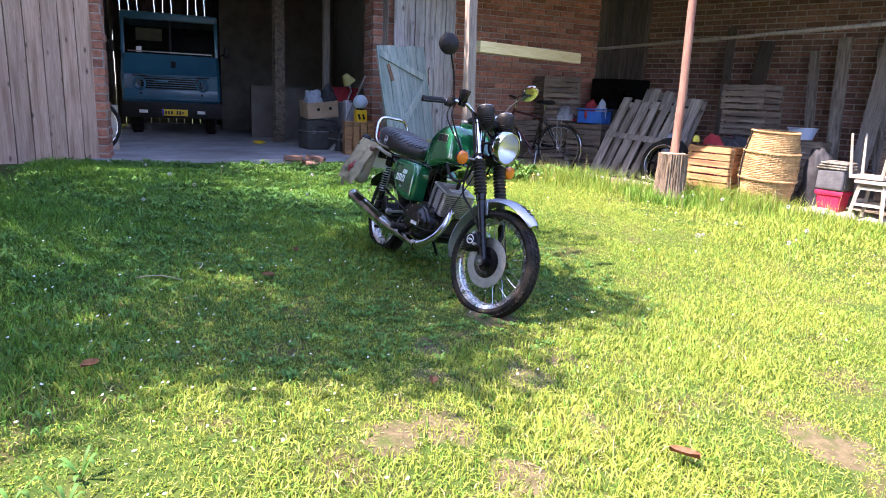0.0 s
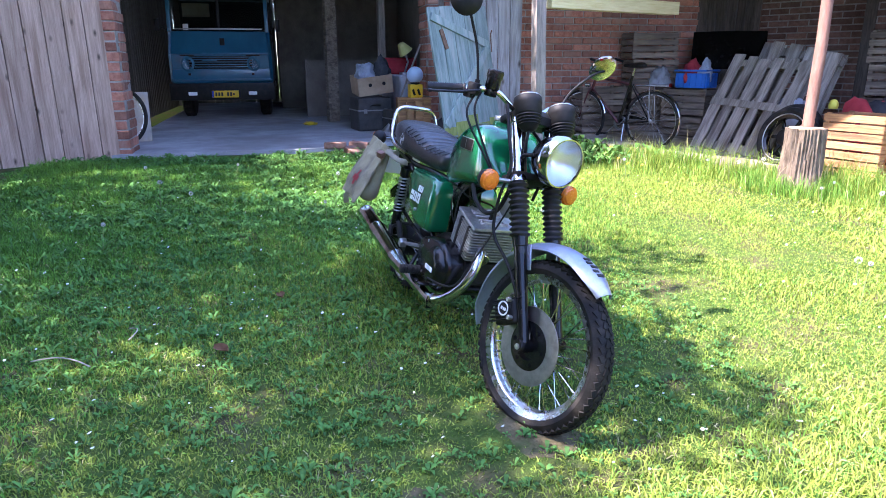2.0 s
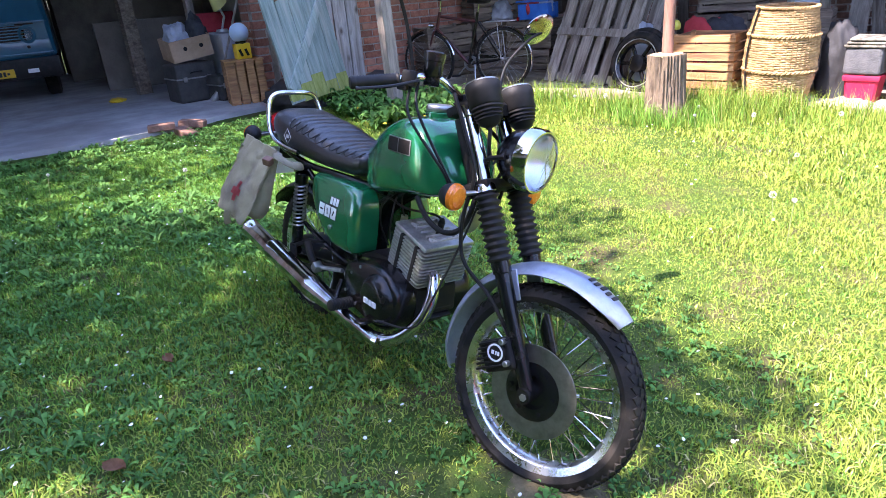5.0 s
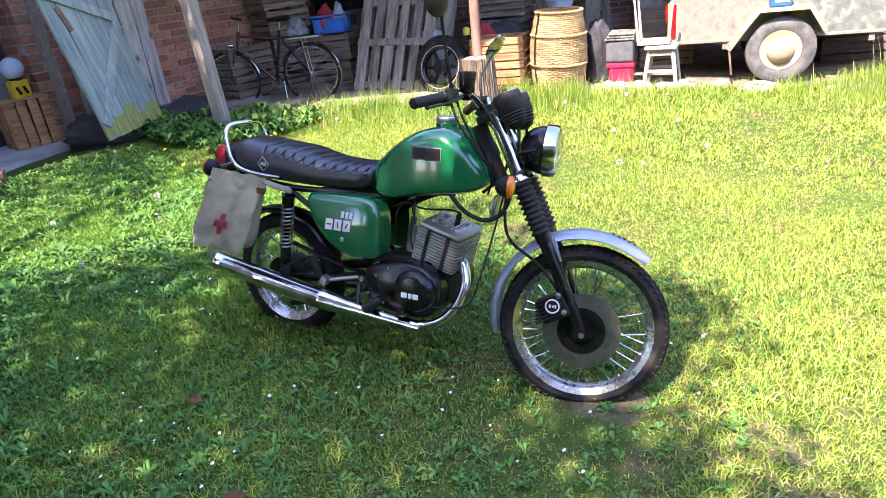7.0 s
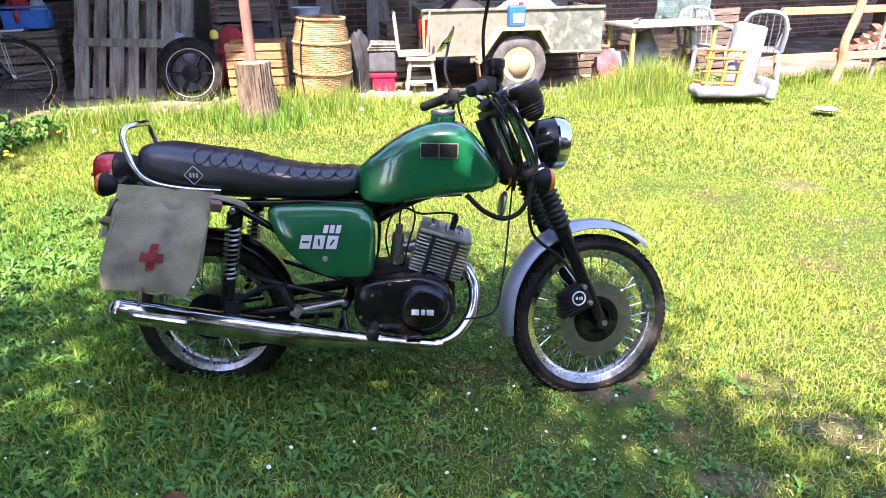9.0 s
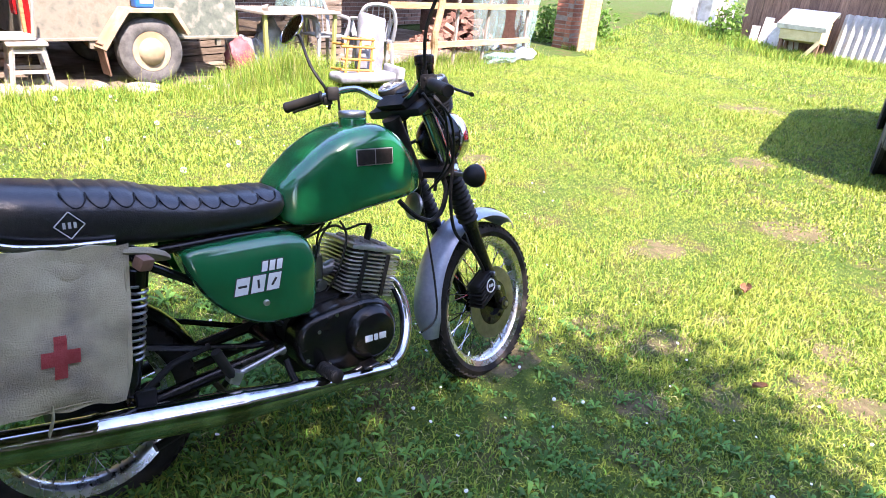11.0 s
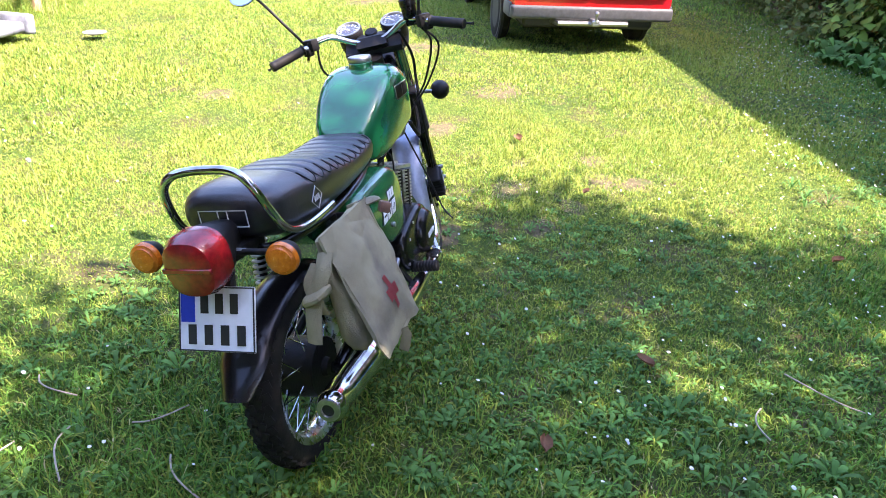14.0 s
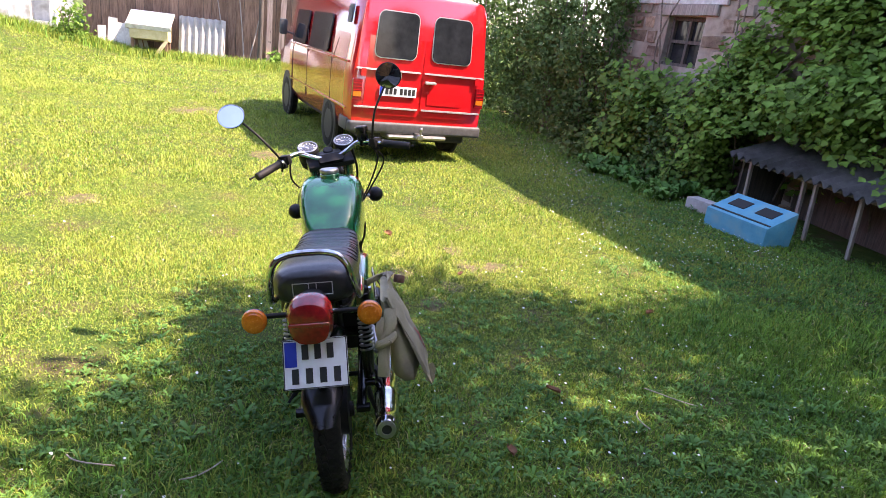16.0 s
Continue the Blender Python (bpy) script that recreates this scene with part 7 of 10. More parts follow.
    part("trunk", bm, M["bark"], ob)
    leaf_cloud("crown", crown_points(lob, n, seed, 0.3, 20), size, material, ob, seed + 1)


shrub("tall dark-leaved shrub beside the house", 12.4, -2.0, 4.6, 0.95, 9000, 0.09, M["leaf_hedge"], 91)
shrub("tall dark-leaved shrub beside the house", 10.9, -2.45, 4.2, 0.9, 9000, 0.09, M["leaf_hedge"], 93)
shrub("tall dark-leaved shrub beside the house", 9.7, -2.85, 3.4, 0.75, 7000, 0.085, M["leaf_hedge"], 95)
shrub("low dense shrub against the stone wall", 8.5, -3.2, 1.35, 0.75, 3600, 0.085, M["leaf_hedge"], 97)
shrub("low dense shrub against the stone wall", 7.3, -3.7, 1.15, 0.65, 3000, 0.085, M["leaf_hedge"], 99)
shrub("low dense shrub against the stone wall", 14.2, -1.2, 3.6, 1.0, 7000, 0.1, M["leaf_hedge"], 101)
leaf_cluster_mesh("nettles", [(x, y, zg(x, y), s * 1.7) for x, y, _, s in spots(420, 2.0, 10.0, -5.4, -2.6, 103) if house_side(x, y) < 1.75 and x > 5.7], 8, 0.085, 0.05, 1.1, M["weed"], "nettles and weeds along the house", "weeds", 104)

# ---- red van ----
M["van_red"] = mat("red_car_paint", (0.52, 0.010, 0.012), (0.58, 0.014, 0.016), scale=3, rough=0.1, rough2=0.16, coat=1.0, spec=0.8)
M["van_bumper"] = mat("grey_bumper_plastic", (0.05, 0.05, 0.05), (0.075, 0.075, 0.075), scale=20, rough=0.5)
M["van_trim_and_glint"] = mat("bright_trim_and_glint", (0.62, 0.60, 0.58), (0.72, 0.70, 0.68), scale=20, rough=0.25, metal=0.6)
M["van_roof"] = mat("pale_van_roof", (0.50, 0.44, 0.34), (0.60, 0.54, 0.44), scale=6, rough=0.5)
VAN = Matrix.Translation((6.28, -0.125, -0.05)) @ pose(0, 0, 0, 0, 0, 26) @ Matrix.Diagonal((0.93, 0.93, 0.98, 1.0))
van = thing("van", "parked glossy red delivery van with dark rear windows", "van", VAN)


def vp(name, bm, m, parent=None, label="", sharp=38):
    return part(name, bm, m, parent or van, label, sharp)


def van_section(x, hw, z0, zw, zt, k=1.0):
    """Half outline from the sill over the waist to the roof, mirrored."""
    pts = [(hw - 0.06, z0), (hw - 0.01, z0 + 0.12), (hw, z0 + 0.4), (hw, zw), (hw - 0.05, zw + 0.35), (hw - 0.1, zt - 0.12), (hw - 0.17, zt - 0.03), (hw - 0.3, zt)]
    return [Vector((x, y, z)) for y, z in pts] + [Vector((x, -y, z)) for y, z in pts[::-1]]


bm = BM()
secs = []
for x, hw, z0, zt in ((0.02, 0.93, 0.42, 2.06), (0.0, 0.95, 0.44, 2.04), (0.05, 0.975, 0.42, 2.10), (0.3, 0.985, 0.40, 2.12), (3.2, 0.985, 0.40, 2.12), (3.7, 0.975, 0.40, 2.06)):
    secs.append(van_section(x, hw, z0, 1.12, zt))
secs = [secs[1]] + secs[2:]
loft(bm, secs)
body = vp("body", bm, M["van_red"], None, "red van body shell")
bm = BM()
secs = [van_section(3.7, 0.975, 0.40, 1.12, 2.06), [Vector((4.35, v.y * 0.97, min(v.z, 1.35 + 0.1 * (v.z > 1.5)))) for v in van_section(4.35, 0.97, 0.40, 1.1, 1.9)], [Vector((5.0, v.y * 0.92, min(v.z, 1.02 + 0.05 * (v.z > 1.5)))) for v in van_section(5.0, 0.95, 0.42, 1.0, 1.7)]]
loft(bm, secs)
vp("cab_front", bm, M["van_red"], None, "red cab front with sloping bonnet")
bm = BM()
loft(bm, [[Vector((x, y, z)) for y, z in ((0.72, 2.09), (0.6, 2.16), (0, 2.19), (-0.6, 2.16), (-0.72, 2.09))] for x in (0.12, 0.4, 3.4, 3.6)])
vp("roof_panel", bm, M["van_roof"], None, "pale van roof")


def rear_panel(name, y0, y1, z0, z1, x, m, parent, label="", r=0.05, depth=0.02):
    """A rounded panel on the back of the van."""
    bm = BM()
    tmp = bmesh.new()
    bmesh.ops.create_cube(tmp, size=1, matrix=Matrix.Translation((x, (y0 + y1) / 2, (z0 + z1) / 2)) @ Matrix.Diagonal((depth, abs(y1 - y0), z1 - z0, 1)))
    bmesh.ops.bevel(tmp, geom=[e for e in tmp.edges if abs(e.verts[0].co.x - e.verts[1].co.x) > 1e-4], offset=r, segments=4, affect="EDGES", profile=0.5)
    lean = 0.09
    for v in tmp.verts:
        v.co.y *= 1 - lean * max(0, v.co.z - 1.15)
        v.co.x += 0.03 * max(0, v.co.z - 1.15)
    merge(bm, tmp)
    return vp(name, bm, m, parent, label)


for s in (1, -1):
    door = rear_panel("rear_door", 0.012 * s, 0.80 * s, 0.62, 2.0, -0.005, M["van_red"], None, "red rear door with dark window", 0.06, 0.024)
    rear_panel("window_seal", 0.109 * s, 0.711 * s, 1.309, 1.871, -0.016, M["van_trim_and_glint"], door, "", 0.09, 0.012)
    rear_panel("rear_window", 0.12 * s, 0.70 * s, 1.32, 1.86, -0.021, M["dark_glass"], door, "dark rear window", 0.08, 0.012)
    # swages in bright trim colour stand for sun glints on the pressed lines
    rear_panel("door_swage", 0.03 * s, 0.92 * s, 1.16, 1.18, -0.022, M["van_trim_and_glint"], door, "", 0.008, 0.03)
    rear_panel("door_swage", 0.03 * s, 0.92 * s, 0.7, 0.72, -0.022, M["van_trim_and_glint"], door, "", 0.008, 0.03)
    rear_panel("hinge", 0.79 * s, 0.86 * s, 1.08, 1.17, -0.025, M["van_red"], door, "", 0.012, 0.03)
    lamp = rear_panel("tail_light", 0.83 * s, 0.955 * s, 0.78, 1.04, -0.012, M["red_lens"], None, "red and amber tail light", 0.015, 0.05)
    rear_panel("amber_band", 0.84 * s, 0.945 * s, 0.83, 0.89, -0.022, M["amber"], lamp, "", 0.006, 0.04)
    for k in range(3):
        rear_panel("lens_rib", 0.838 * s, 0.948 * s, 0.905 + 0.04 * k, 0.915 + 0.04 * k, -0.022, M["van_red"], lamp, "", 0.003, 0.04)
rear_panel("door_recess", -0.10, -0.62, 0.78, 0.94, -0.012, M["van_red"], None, "", 0.02, 0.02)
bm = BM()
box(bm, (-0.04, -0.12, 1.06), (0.05, 0.16, 0.035), None, 0.012, 2)
vp("door_handle", bm, M["van_trim_and_glint"], None, "bright door handle")
bm = BM()
tmp = bmesh.new()
box(tmp, (-0.07, 0, 0.46), (0.16, 1.96, 0.14), None, 0.035, 3)
for v in tmp.verts:
    v.co.x += 0.12 * max(0, abs(v.co.y) - 0.7) / 0.28
merge(bm, tmp)
for s in (1, -1):
    box(bm, (0.22, 0.955 * s, 0.47), (0.36, 0.08, 0.16), None, 0.03, 2)
vp("rear_bumper", bm, M["van_bumper"], None, "grey plastic rear bumper")
bm = BM()
tube(bm, [(0.1, -0.45, 0.36), (-0.05, -0.42, 0.36), (-0.06, 0.42, 0.36), (0.1, 0.45, 0.36)], 0.03, 8)
box(bm, (-0.1, 0, 0.38), (0.16, 0.09, 0.07), None, 0.01)
cyl(bm, (-0.17, 0, 0.39), (-0.17, 0, 0.47), 0.014, seg=10)
lathe(bm, [(0.0, 0), (0.02, 0.006), (0.028, 0.025), (0.02, 0.045), (0.0, 0.052)], Matrix.Translation((-0.17, 0, 0.46)), 14)
vp("tow_bar", bm, M["steel"], None, "tow bar with ball hitch")
npv = rear_panel("number_plate", 0.07, 0.59, 0.86, 0.985, -0.03, M["plate_white"], None, "white number plate with dark bars", 0.01, 0.012)
rear_panel("country_band", 0.55, 0.585, 0.868, 0.978, -0.037, M["plate_blue"], npv, "", 0.004, 0.006)
for k in range(7):
    y = 0.49 - 0.058 * k - (0.03 if k > 2 else 0)
    rear_panel("plate_bar", y - 0.02, y + 0.02, 0.885, 0.96, -0.037, M["plate_black"], npv, "", 0.003, 0.006)
rear_panel("sticker", 0.30, 0.42, 1.08, 1.15, -0.02, M["plate_white"], None, "small white sticker", 0.01, 0.006)
for s in (1, -1):
    for x0, x1, name in ((1.15, 2.25, "side_window"), (2.5, 3.35, "cab_window")):
        bm = BM()
        tmp = bmesh.new()
        bmesh.ops.create_cube(tmp, size=1, matrix=Matrix.Translation(((x0 + x1) / 2, 0.962 * s, 1.5)) @ pose(0, 0, 0, 8 * s, 0, 0) @ Matrix.Diagonal((x1 - x0, 0.02, 0.5, 1)))
        bmesh.ops.bevel(tmp, geom=[e for e in tmp.edges if abs(e.verts[0].co.y - e.verts[1].co.y) > 0.015 and abs(e.verts[0].co.z - e.verts[1].co.z) < 0.01], offset=0.06, segments=3, affect="EDGES", profile=0.5)
        merge(bm, tmp)
        vp(name, bm, M["dark_glass"], None, "dark side window")
    for x in (0.95, 2.38, 3.45):
        bm = BM()
        box(bm, (x, 0.982 * s, 1.0), (0.012, 0.012, 0.95), None, 0.003)
        vp("door_gap", bm, M["plate_black"])
    for z in (1.22, 0.66):
        bm = BM()
        box(bm, (1.9, 0.985 * s, z), (3.5, 0.014, 0.025), None, 0.004)
        vp("side_swage", bm, M["van_red"])
    bm = BM()
    box(bm, (0.28, 0.95 * s, 1.78), (0.18, 0.02, 0.22), (8 * s, 0, 0), 0.008)
    for k in range(6):
        box(bm, (0.28, 0.962 * s, 1.70 + 0.03 * k), (0.16, 0.012, 0.012), (8 * s, 0, 0))
    vp("air_vent", bm, M["van_bumper"], None, "ribbed black air vent")
    for x in (0.95, 3.85):
        bm = BM()
        lathe(bm, [(0.36, -0.03), (0.385, -0.028), (0.385, 0.008), (0.36, 0.012)], along((x, 0.96 * s, 0.36), (x, (0.96 + 1) * s, 0.36)), 32, cap=False, arc=None)
        vp("wheel_arch", bm, M["plate_black"], None, "dark wheel arch")
        # flat black disc stands for the shaded hollow inside the arch
        bm = BM()
        lathe(bm, [(0.0, -0.001), (0.37, 0.0), (0.37, 0.004), (0.0, 0.005)], along((x, 0.975 * s, 0.38), (x, 2 * s, 0.38)), 32)
        vp("arch_shadow_well", bm, M["plate_black"])
        bm = BM()
        lathe(bm, [(0.19, -0.1), (0.30, -0.1), (0.33, -0.07), (0.335, 0.0), (0.33, 0.03), (0.30, 0.05), (0.2, 0.05)], along((x, 0.93 * s, 0.335), (x, 2 * s, 0.335)), 36, cap=False)
        wh = vp("wheel", bm, M["tyre"], None, "black tyre on a silver wheel")
        bm = BM()
        lathe(bm, [(0.0, 0.035), (0.06, 0.04), (0.1, 0.025), (0.17, 0.02), (0.2, 0.045), (0.205, 0.04), (0.2, -0.02)], along((x, 0.93 * s, 0.335), (x, 2 * s, 0.335)), 32)
        vp("rim", bm, M["steel"], wh, "silver wheel rim")
    bm = BM()
    tube(bm, [(3.55, 0.95 * s, 1.35), (3.6, 1.08 * s, 1.38)], 0.015, 8)
    box(bm, (3.6, 1.13 * s, 1.45), (0.08, 0.13, 0.24), None, 0.03, 2)
    vp("side_mirror", bm, M["van_bumper"], None, "black side mirror")
bm = BM()
box(bm, (2.4, 0, 0.38), (4.6, 1.6, 0.2), None, 0.03)
vp("underbody", bm, M["plate_black"])

# ---- far end of the yard ----
M["barn_wood"] = mat("brown_barn_boards", (0.15, 0.085, 0.055), (0.31, 0.185, 0.12), scale=6, rough=0.85, bump=0.5, stretch=(5, 5, 0.5), obj=0.25)
BU = Vector((0.2496, -0.9684))
barn = thing("far_barn", "brown board barn under a low eave at the yard's end", "barn", frame_at((16.264, 9.631), BU, -0.1))
bm = BM()
box(bm, (3.9, 0.28, 2.05), (7.8, 0.5, 4.1))
box(bm, (0.25, 3.0, 2.05), (0.5, 5.0, 4.1))
part("core_wall", bm, M["plank_dark"], barn, smooth=False)
frames_b = [plank_mesh("board", 0.21, 4.0, 0.03, 110 + k, M["barn_wood"], 0.02) for k in range(4)]
for k in range(36):
    ob = new("board", frames_b[k % 4])
    ob.parent = barn
    ob.location = (0.11 + 0.218 * k, 0, 0)
bm = BM()
prism(bm, [(-0.79, 4.0), (6.0, 4.0), (6.0, 4.2), (2.8, 6.3), (-0.79, 4.12)], -0.3, 8.1)
bmesh.ops.transform(bm, matrix=Matrix(((0, 1, 0, 0), (1, 0, 0, 0), (0, 0, 1, 0), (0, 0, 0, 1))), verts=bm.verts)
part("roof", bm, M["roofing"], barn, smooth=False)


def on_barn(s, out, z=0.1):
    """A place before the barn, s metres along its front from the leaning sheet, facing the yard."""
    return barn.matrix_world @ Matrix.Translation((3.75 - s, -out, z))


M["asbestos"] = mat("pale_corrugated_sheet", (0.33, 0.325, 0.30), (0.46, 0.45, 0.42), scale=8, rough=0.8, stain=(0.4, 0.38, 0.33), sscale=3)
M["hive_yellow"] = mat("faded_yellow_paint", (0.55, 0.46, 0.22), (0.66, 0.58, 0.32), scale=8, rough=0.7)


def corrugated(name, m, w, h, waves, amp, material, label, category, thick=0.008):
    bm = BM()
    n = waves * 8
    ro, ri = [], []
    for i in range(n + 1):
        x = w * i / n
        y = amp * math.cos(2 * math.pi * waves * i / n)
        ro.append([bm.verts.new((x, y, 0)), bm.verts.new((x, y, h))])
        ri.append([bm.verts.new((x, y + thick, 0)), bm.verts.new((x, y + thick, h))])
    for i in range(n):
        bm.faces.new((ro[i][0], ro[i + 1][0], ro[i + 1][1], ro[i][1]))
        bm.faces.new((ri[i][0], ri[i][1], ri[i + 1][1], ri[i + 1][0]))
        bm.faces.new((ro[i][1], ro[i + 1][1], ri[i + 1][1], ri[i][1]))
        bm.faces.new((ro[i][0], ri[i][0], ri[i + 1][0], ro[i + 1][0]))
    for i in (0, n):
        bm.faces.new((ro[i][0], ro[i][1], ri[i][1], ri[i][0]))
    ob = thing(name, label, category, m)
    part("sheet", bm, material, ob)
    return ob


M["limewash"] = mat("white_limewashed_boards", (0.58, 0.56, 0.51), (0.76, 0.74, 0.69), scale=9, rough=0.8, bump=0.3, stain=(0.42, 0.38, 0.31), sscale=4)
corrugated("corrugated_sheet", on_barn(1.3, 0.46) @ pose(0, 0, 0, -12, 0, 0), 1.22, 1.12, 7, 0.045, M["asbestos"], "pale grey corrugated sheet leaning on the barn", "sheet")
hive = thing("beehive_box", "faded yellow wooden box under a white sloping lid", "box", on_barn(1.95, 0.65))
bm = BM()
prism(bm, [(-0.32, 0.42), (0.26, 0.34), (0.3, 0.92), (-0.36, 0.7)], -0.47, 0.47, 0.012)
bmesh.ops.transform(bm, matrix=Matrix(((0, 1, 0, 0), (1, 0, 0, 0), (0, 0, 1, 0), (0, 0, 0, 1))), verts=bm.verts)
part("case", bm, M["hive_yellow"], hive)
bm = BM()
box(bm, (0, 0.0, 0.93), (1.1, 0.8, 0.05), (24, 0, 0), 0.01)
part("lid", bm, M["limewash"], hive, "white sloping lid")
for c, d in (((0, -0.385, 0.72), (1.12, 0.03, 0.13)), ((0, 0.36, 1.05), (1.12, 0.03, 0.13))):
    bm = BM()
    box(bm, c, d, (24, 0, 0), 0.006)
    part("lid_rim", bm, M["limewash"], hive)
for x in (-0.42, 0.42):
    for y in (-0.24, 0.2):
        bm = BM()
        uneven_box(bm, (x, y, 0.18), (0.07, 0.07, 0.52))
        part("leg", bm, M["barn_wood"], hive)
bm = BM()
uneven_box(bm, (0.3, -0.32, 0.22), (0.09, 0.025, 0.55), (0, 34, 0))
part("brace", bm, M["hive_yellow"], hive)
for k, (q, h, w, t) in enumerate(((3.2, 0.62, 0.2, 3), (2.98, 0.86, 0.22, -2), (2.72, 0.74, 0.24, 2), (2.5, 0.62, 0.12, 9), (2.34, 0.58, 0.1, 11), (2.2, 0.52, 0.1, 14), (2.06, 0.46, 0.09, 16))):
    bd = thing("leaning_board", "white limewashed board leaning on the barn", "board", on_barn(q, 0.46 + 0.02 * (k % 2)) @ pose(0, 0, 0, -13, -t, 0), "leaning boards")
    bm = BM()
    uneven_box(bm, (0, 0, h / 2), (w, 0.028, h))
    part("plank", bm, M["limewash"], bd)
yp = thing("yard_post", "dark upright fence post", "post", on_barn(-0.86, 0.5, 0.0))
bm = BM()
tube(bm, [(0, 0, 0), (0.02, 0, 1.3), (0.0, 0, 2.8)], [0.07, 0.065, 0.06], 10)
part("shaft", bm, M["plank_dark"], yp)
for q, h, t in ((-1.1, 2.6, 0), (-1.42, 2.5, 2)):
    bd = thing("leaning_board", "orange-brown plank leaning on the barn", "board", on_barn(q, 0.26) @ pose(0, 0, 0, -4, t, 0), "leaning boards")
    bm = BM()
    uneven_box(bm, (0, 0, h / 2), (0.15, 0.04, h))
    part("plank", bm, M["plank"], bd)
for q, h, t in ((0.05, 1.7, -9), (-0.45, 1.9, -6), (-0.55, 1.5, 12)):
    pole = thing("leaning_pole", "thin grey pole leaning on the barn", "pole", on_barn(q, 0.5) @ pose(0, 0, 0, -14, t, 0), "leaning poles")
    bm = BM()
    tube(bm, [(0, 0, 0), (0.01, 0.004, h / 2), (0, 0, h)], [0.018, 0.017, 0.014], 8)
    part("shaft", bm, M["post_grey"], pole)
bm = BM()
for c, d in (((0.05, 0, 1.1), (0.14, 0.3, 2.4)), ((-0.24, 0, 0.15), (0.44, 0.3, 0.6)), ((-0.8, 0, 1.1), (0.68, 0.3, 2.4)), ((-0.24, 0, 2.1), (0.44, 0.3, 0.4)), ((-0.24, 0.2, 1.1), (1.4, 0.08, 2.36))):
    box(bm, c, d)
ob = part("wall_white", bm, M["limewash"], smooth=False)
ob.matrix_world = on_barn(4.36, 0.5, 0.2)
tagged(ob, "old whitewashed wall with a niche at the yard's corner", "wall", kind="structure")
for k, (x, y, h, w) in enumerate(((11.6, 10.2, 0.75, 0.5), (15.3, 9.5, 0.95, 0.36), (17.15, 4.5, 0.5, 0.18), (10.3, 10.3, 0.9, 0.6), (24.0, 3.0, 5.0, 2.2), (28.0, 8.0, 6.0, 2.6))):
    shrub("green bush at the end of the yard", x, y, h, w, 900 if h < 2 else 3500, 0.11 if h < 2 else 0.2, M["leaf_vine"], 130 + 3 * k)

# ---- rabbit hutch and blue box by the house ----
hut = thing("low_shelter", "low dark animal shelter with corrugated roof", "shelter", frame_at((3.3, -4.9), (0.968, 0.25), 0.0))
bm = BM()
box(bm, (1.4, -0.75, 0.35), (2.8, 0.03, 0.85))
part("back_wall", bm, M["plank_dark"], hut, smooth=False)
for x in (0.02, 2.78):
    bm = BM()
    box(bm, (x, -0.38, 0.33), (0.03, 0.72, 0.72))
    part("side_wall", bm, M["plank_dark"], hut, smooth=False)
for x in (0.25, 0.95, 1.55, 1.72, 2.6):
    bm = BM()
    uneven_box(bm, (x, 0.0, 0.3), (0.036, 0.036, 0.66), (0, 4, 0))
    part("post", bm, M["post_grey"], hut)
bm = BM()
uneven_box(bm, (1.4, 0.0, 0.6), (2.9, 0.04, 0.05))
part("front_rail", bm, M["post_grey"], hut)
bm = BM()
n = 22 * 6
g = []
for i in range(n + 1):
    x = -0.1 + 3.0 * i / n
    d = 0.034 * math.cos(2 * math.pi * 22 * i / n)
    g.append([bm.verts.new((x, 0.14, 0.62 + d + 0.01 * math.sin(5 * x))), bm.verts.new((x, -0.75, 0.92 + d + 0.01 * math.sin(4 * x)))])
for i in range(n):
    bm.faces.new((g[i][0], g[i + 1][0], g[i + 1][1], g[i][1]))
bmesh.ops.solidify(bm, geom=bm.faces[:], thickness=0.008)
part("roof", bm, M["roofing"], hut, "grey corrugated roof sheet")

M["turquoise"] = mat("turquoise_paint", (0.05, 0.30, 0.42), (0.08, 0.38, 0.50), scale=9, rough=0.5, stain=(0.14, 0.36, 0.42), sscale=5)
bbx = thing("blue_box", "turquoise painted box with two dark vents", "box", frame_at((4.2, -3.8), (0.9, 0.42), zg(4.4, -3.7)))
bm = BM()
prism(bm, [(0, 0), (0.4, 0.0), (0.4, 0.36), (0, 0.2)], 0, 0.8, 0.012)
bmesh.ops.transform(bm, matrix=Matrix(((0, 1, 0, 0), (-1, 0, 0, 0.0), (0, 0, 1, 0), (0, 0, 0, 1))), verts=bm.verts)
part("case", bm, M["turquoise"], bbx)
for x in (0.22, 0.58):
    bm = BM()
    box(bm, (x, -0.24, 0.298), (0.22, 0.16, 0.012), (-21.8, 0, 0), 0.004)
    part("vent", bm, M["plate_black"], bbx, "dark vent opening")
bm = BM()
box(bm, (0.4, -0.05, 0.2215), (0.78, 0.02, 0.012), (-21.8, 0, 0))
part("lid_seam", bm, M["plate_black"], bbx)
stn = thing("concrete_block", "pale concrete block at the shelter's corner", "block", Matrix.Translation((5.6, -3.7, zg(5.6, -3.7))))
bm = BM()
box(bm, (0, 0, 0.06), (0.38, 0.2, 0.16), (0, 0, 30), 0.02, 2)
part("block", bm, M["asbestos"], stn)

# ---- shed contents ----
WOODGRAIN = dict(scale=7, rough=0.8, bump=0.5, bscale=25)
M["crate"] = mat("orange_crate_wood", (0.33, 0.16, 0.06), (0.55, 0.3, 0.13), stretch=(0.6, 4, 6), obj=0.18, stain=(0.2, 0.1, 0.05), sscale=3, **WOODGRAIN)
M["crate_dark"] = mat("dull_crate_wood", (0.11, 0.085, 0.06), (0.235, 0.185, 0.135), stretch=(0.6, 4, 6), obj=0.22, stain=(0.08, 0.06, 0.045), sscale=3, **WOODGRAIN)
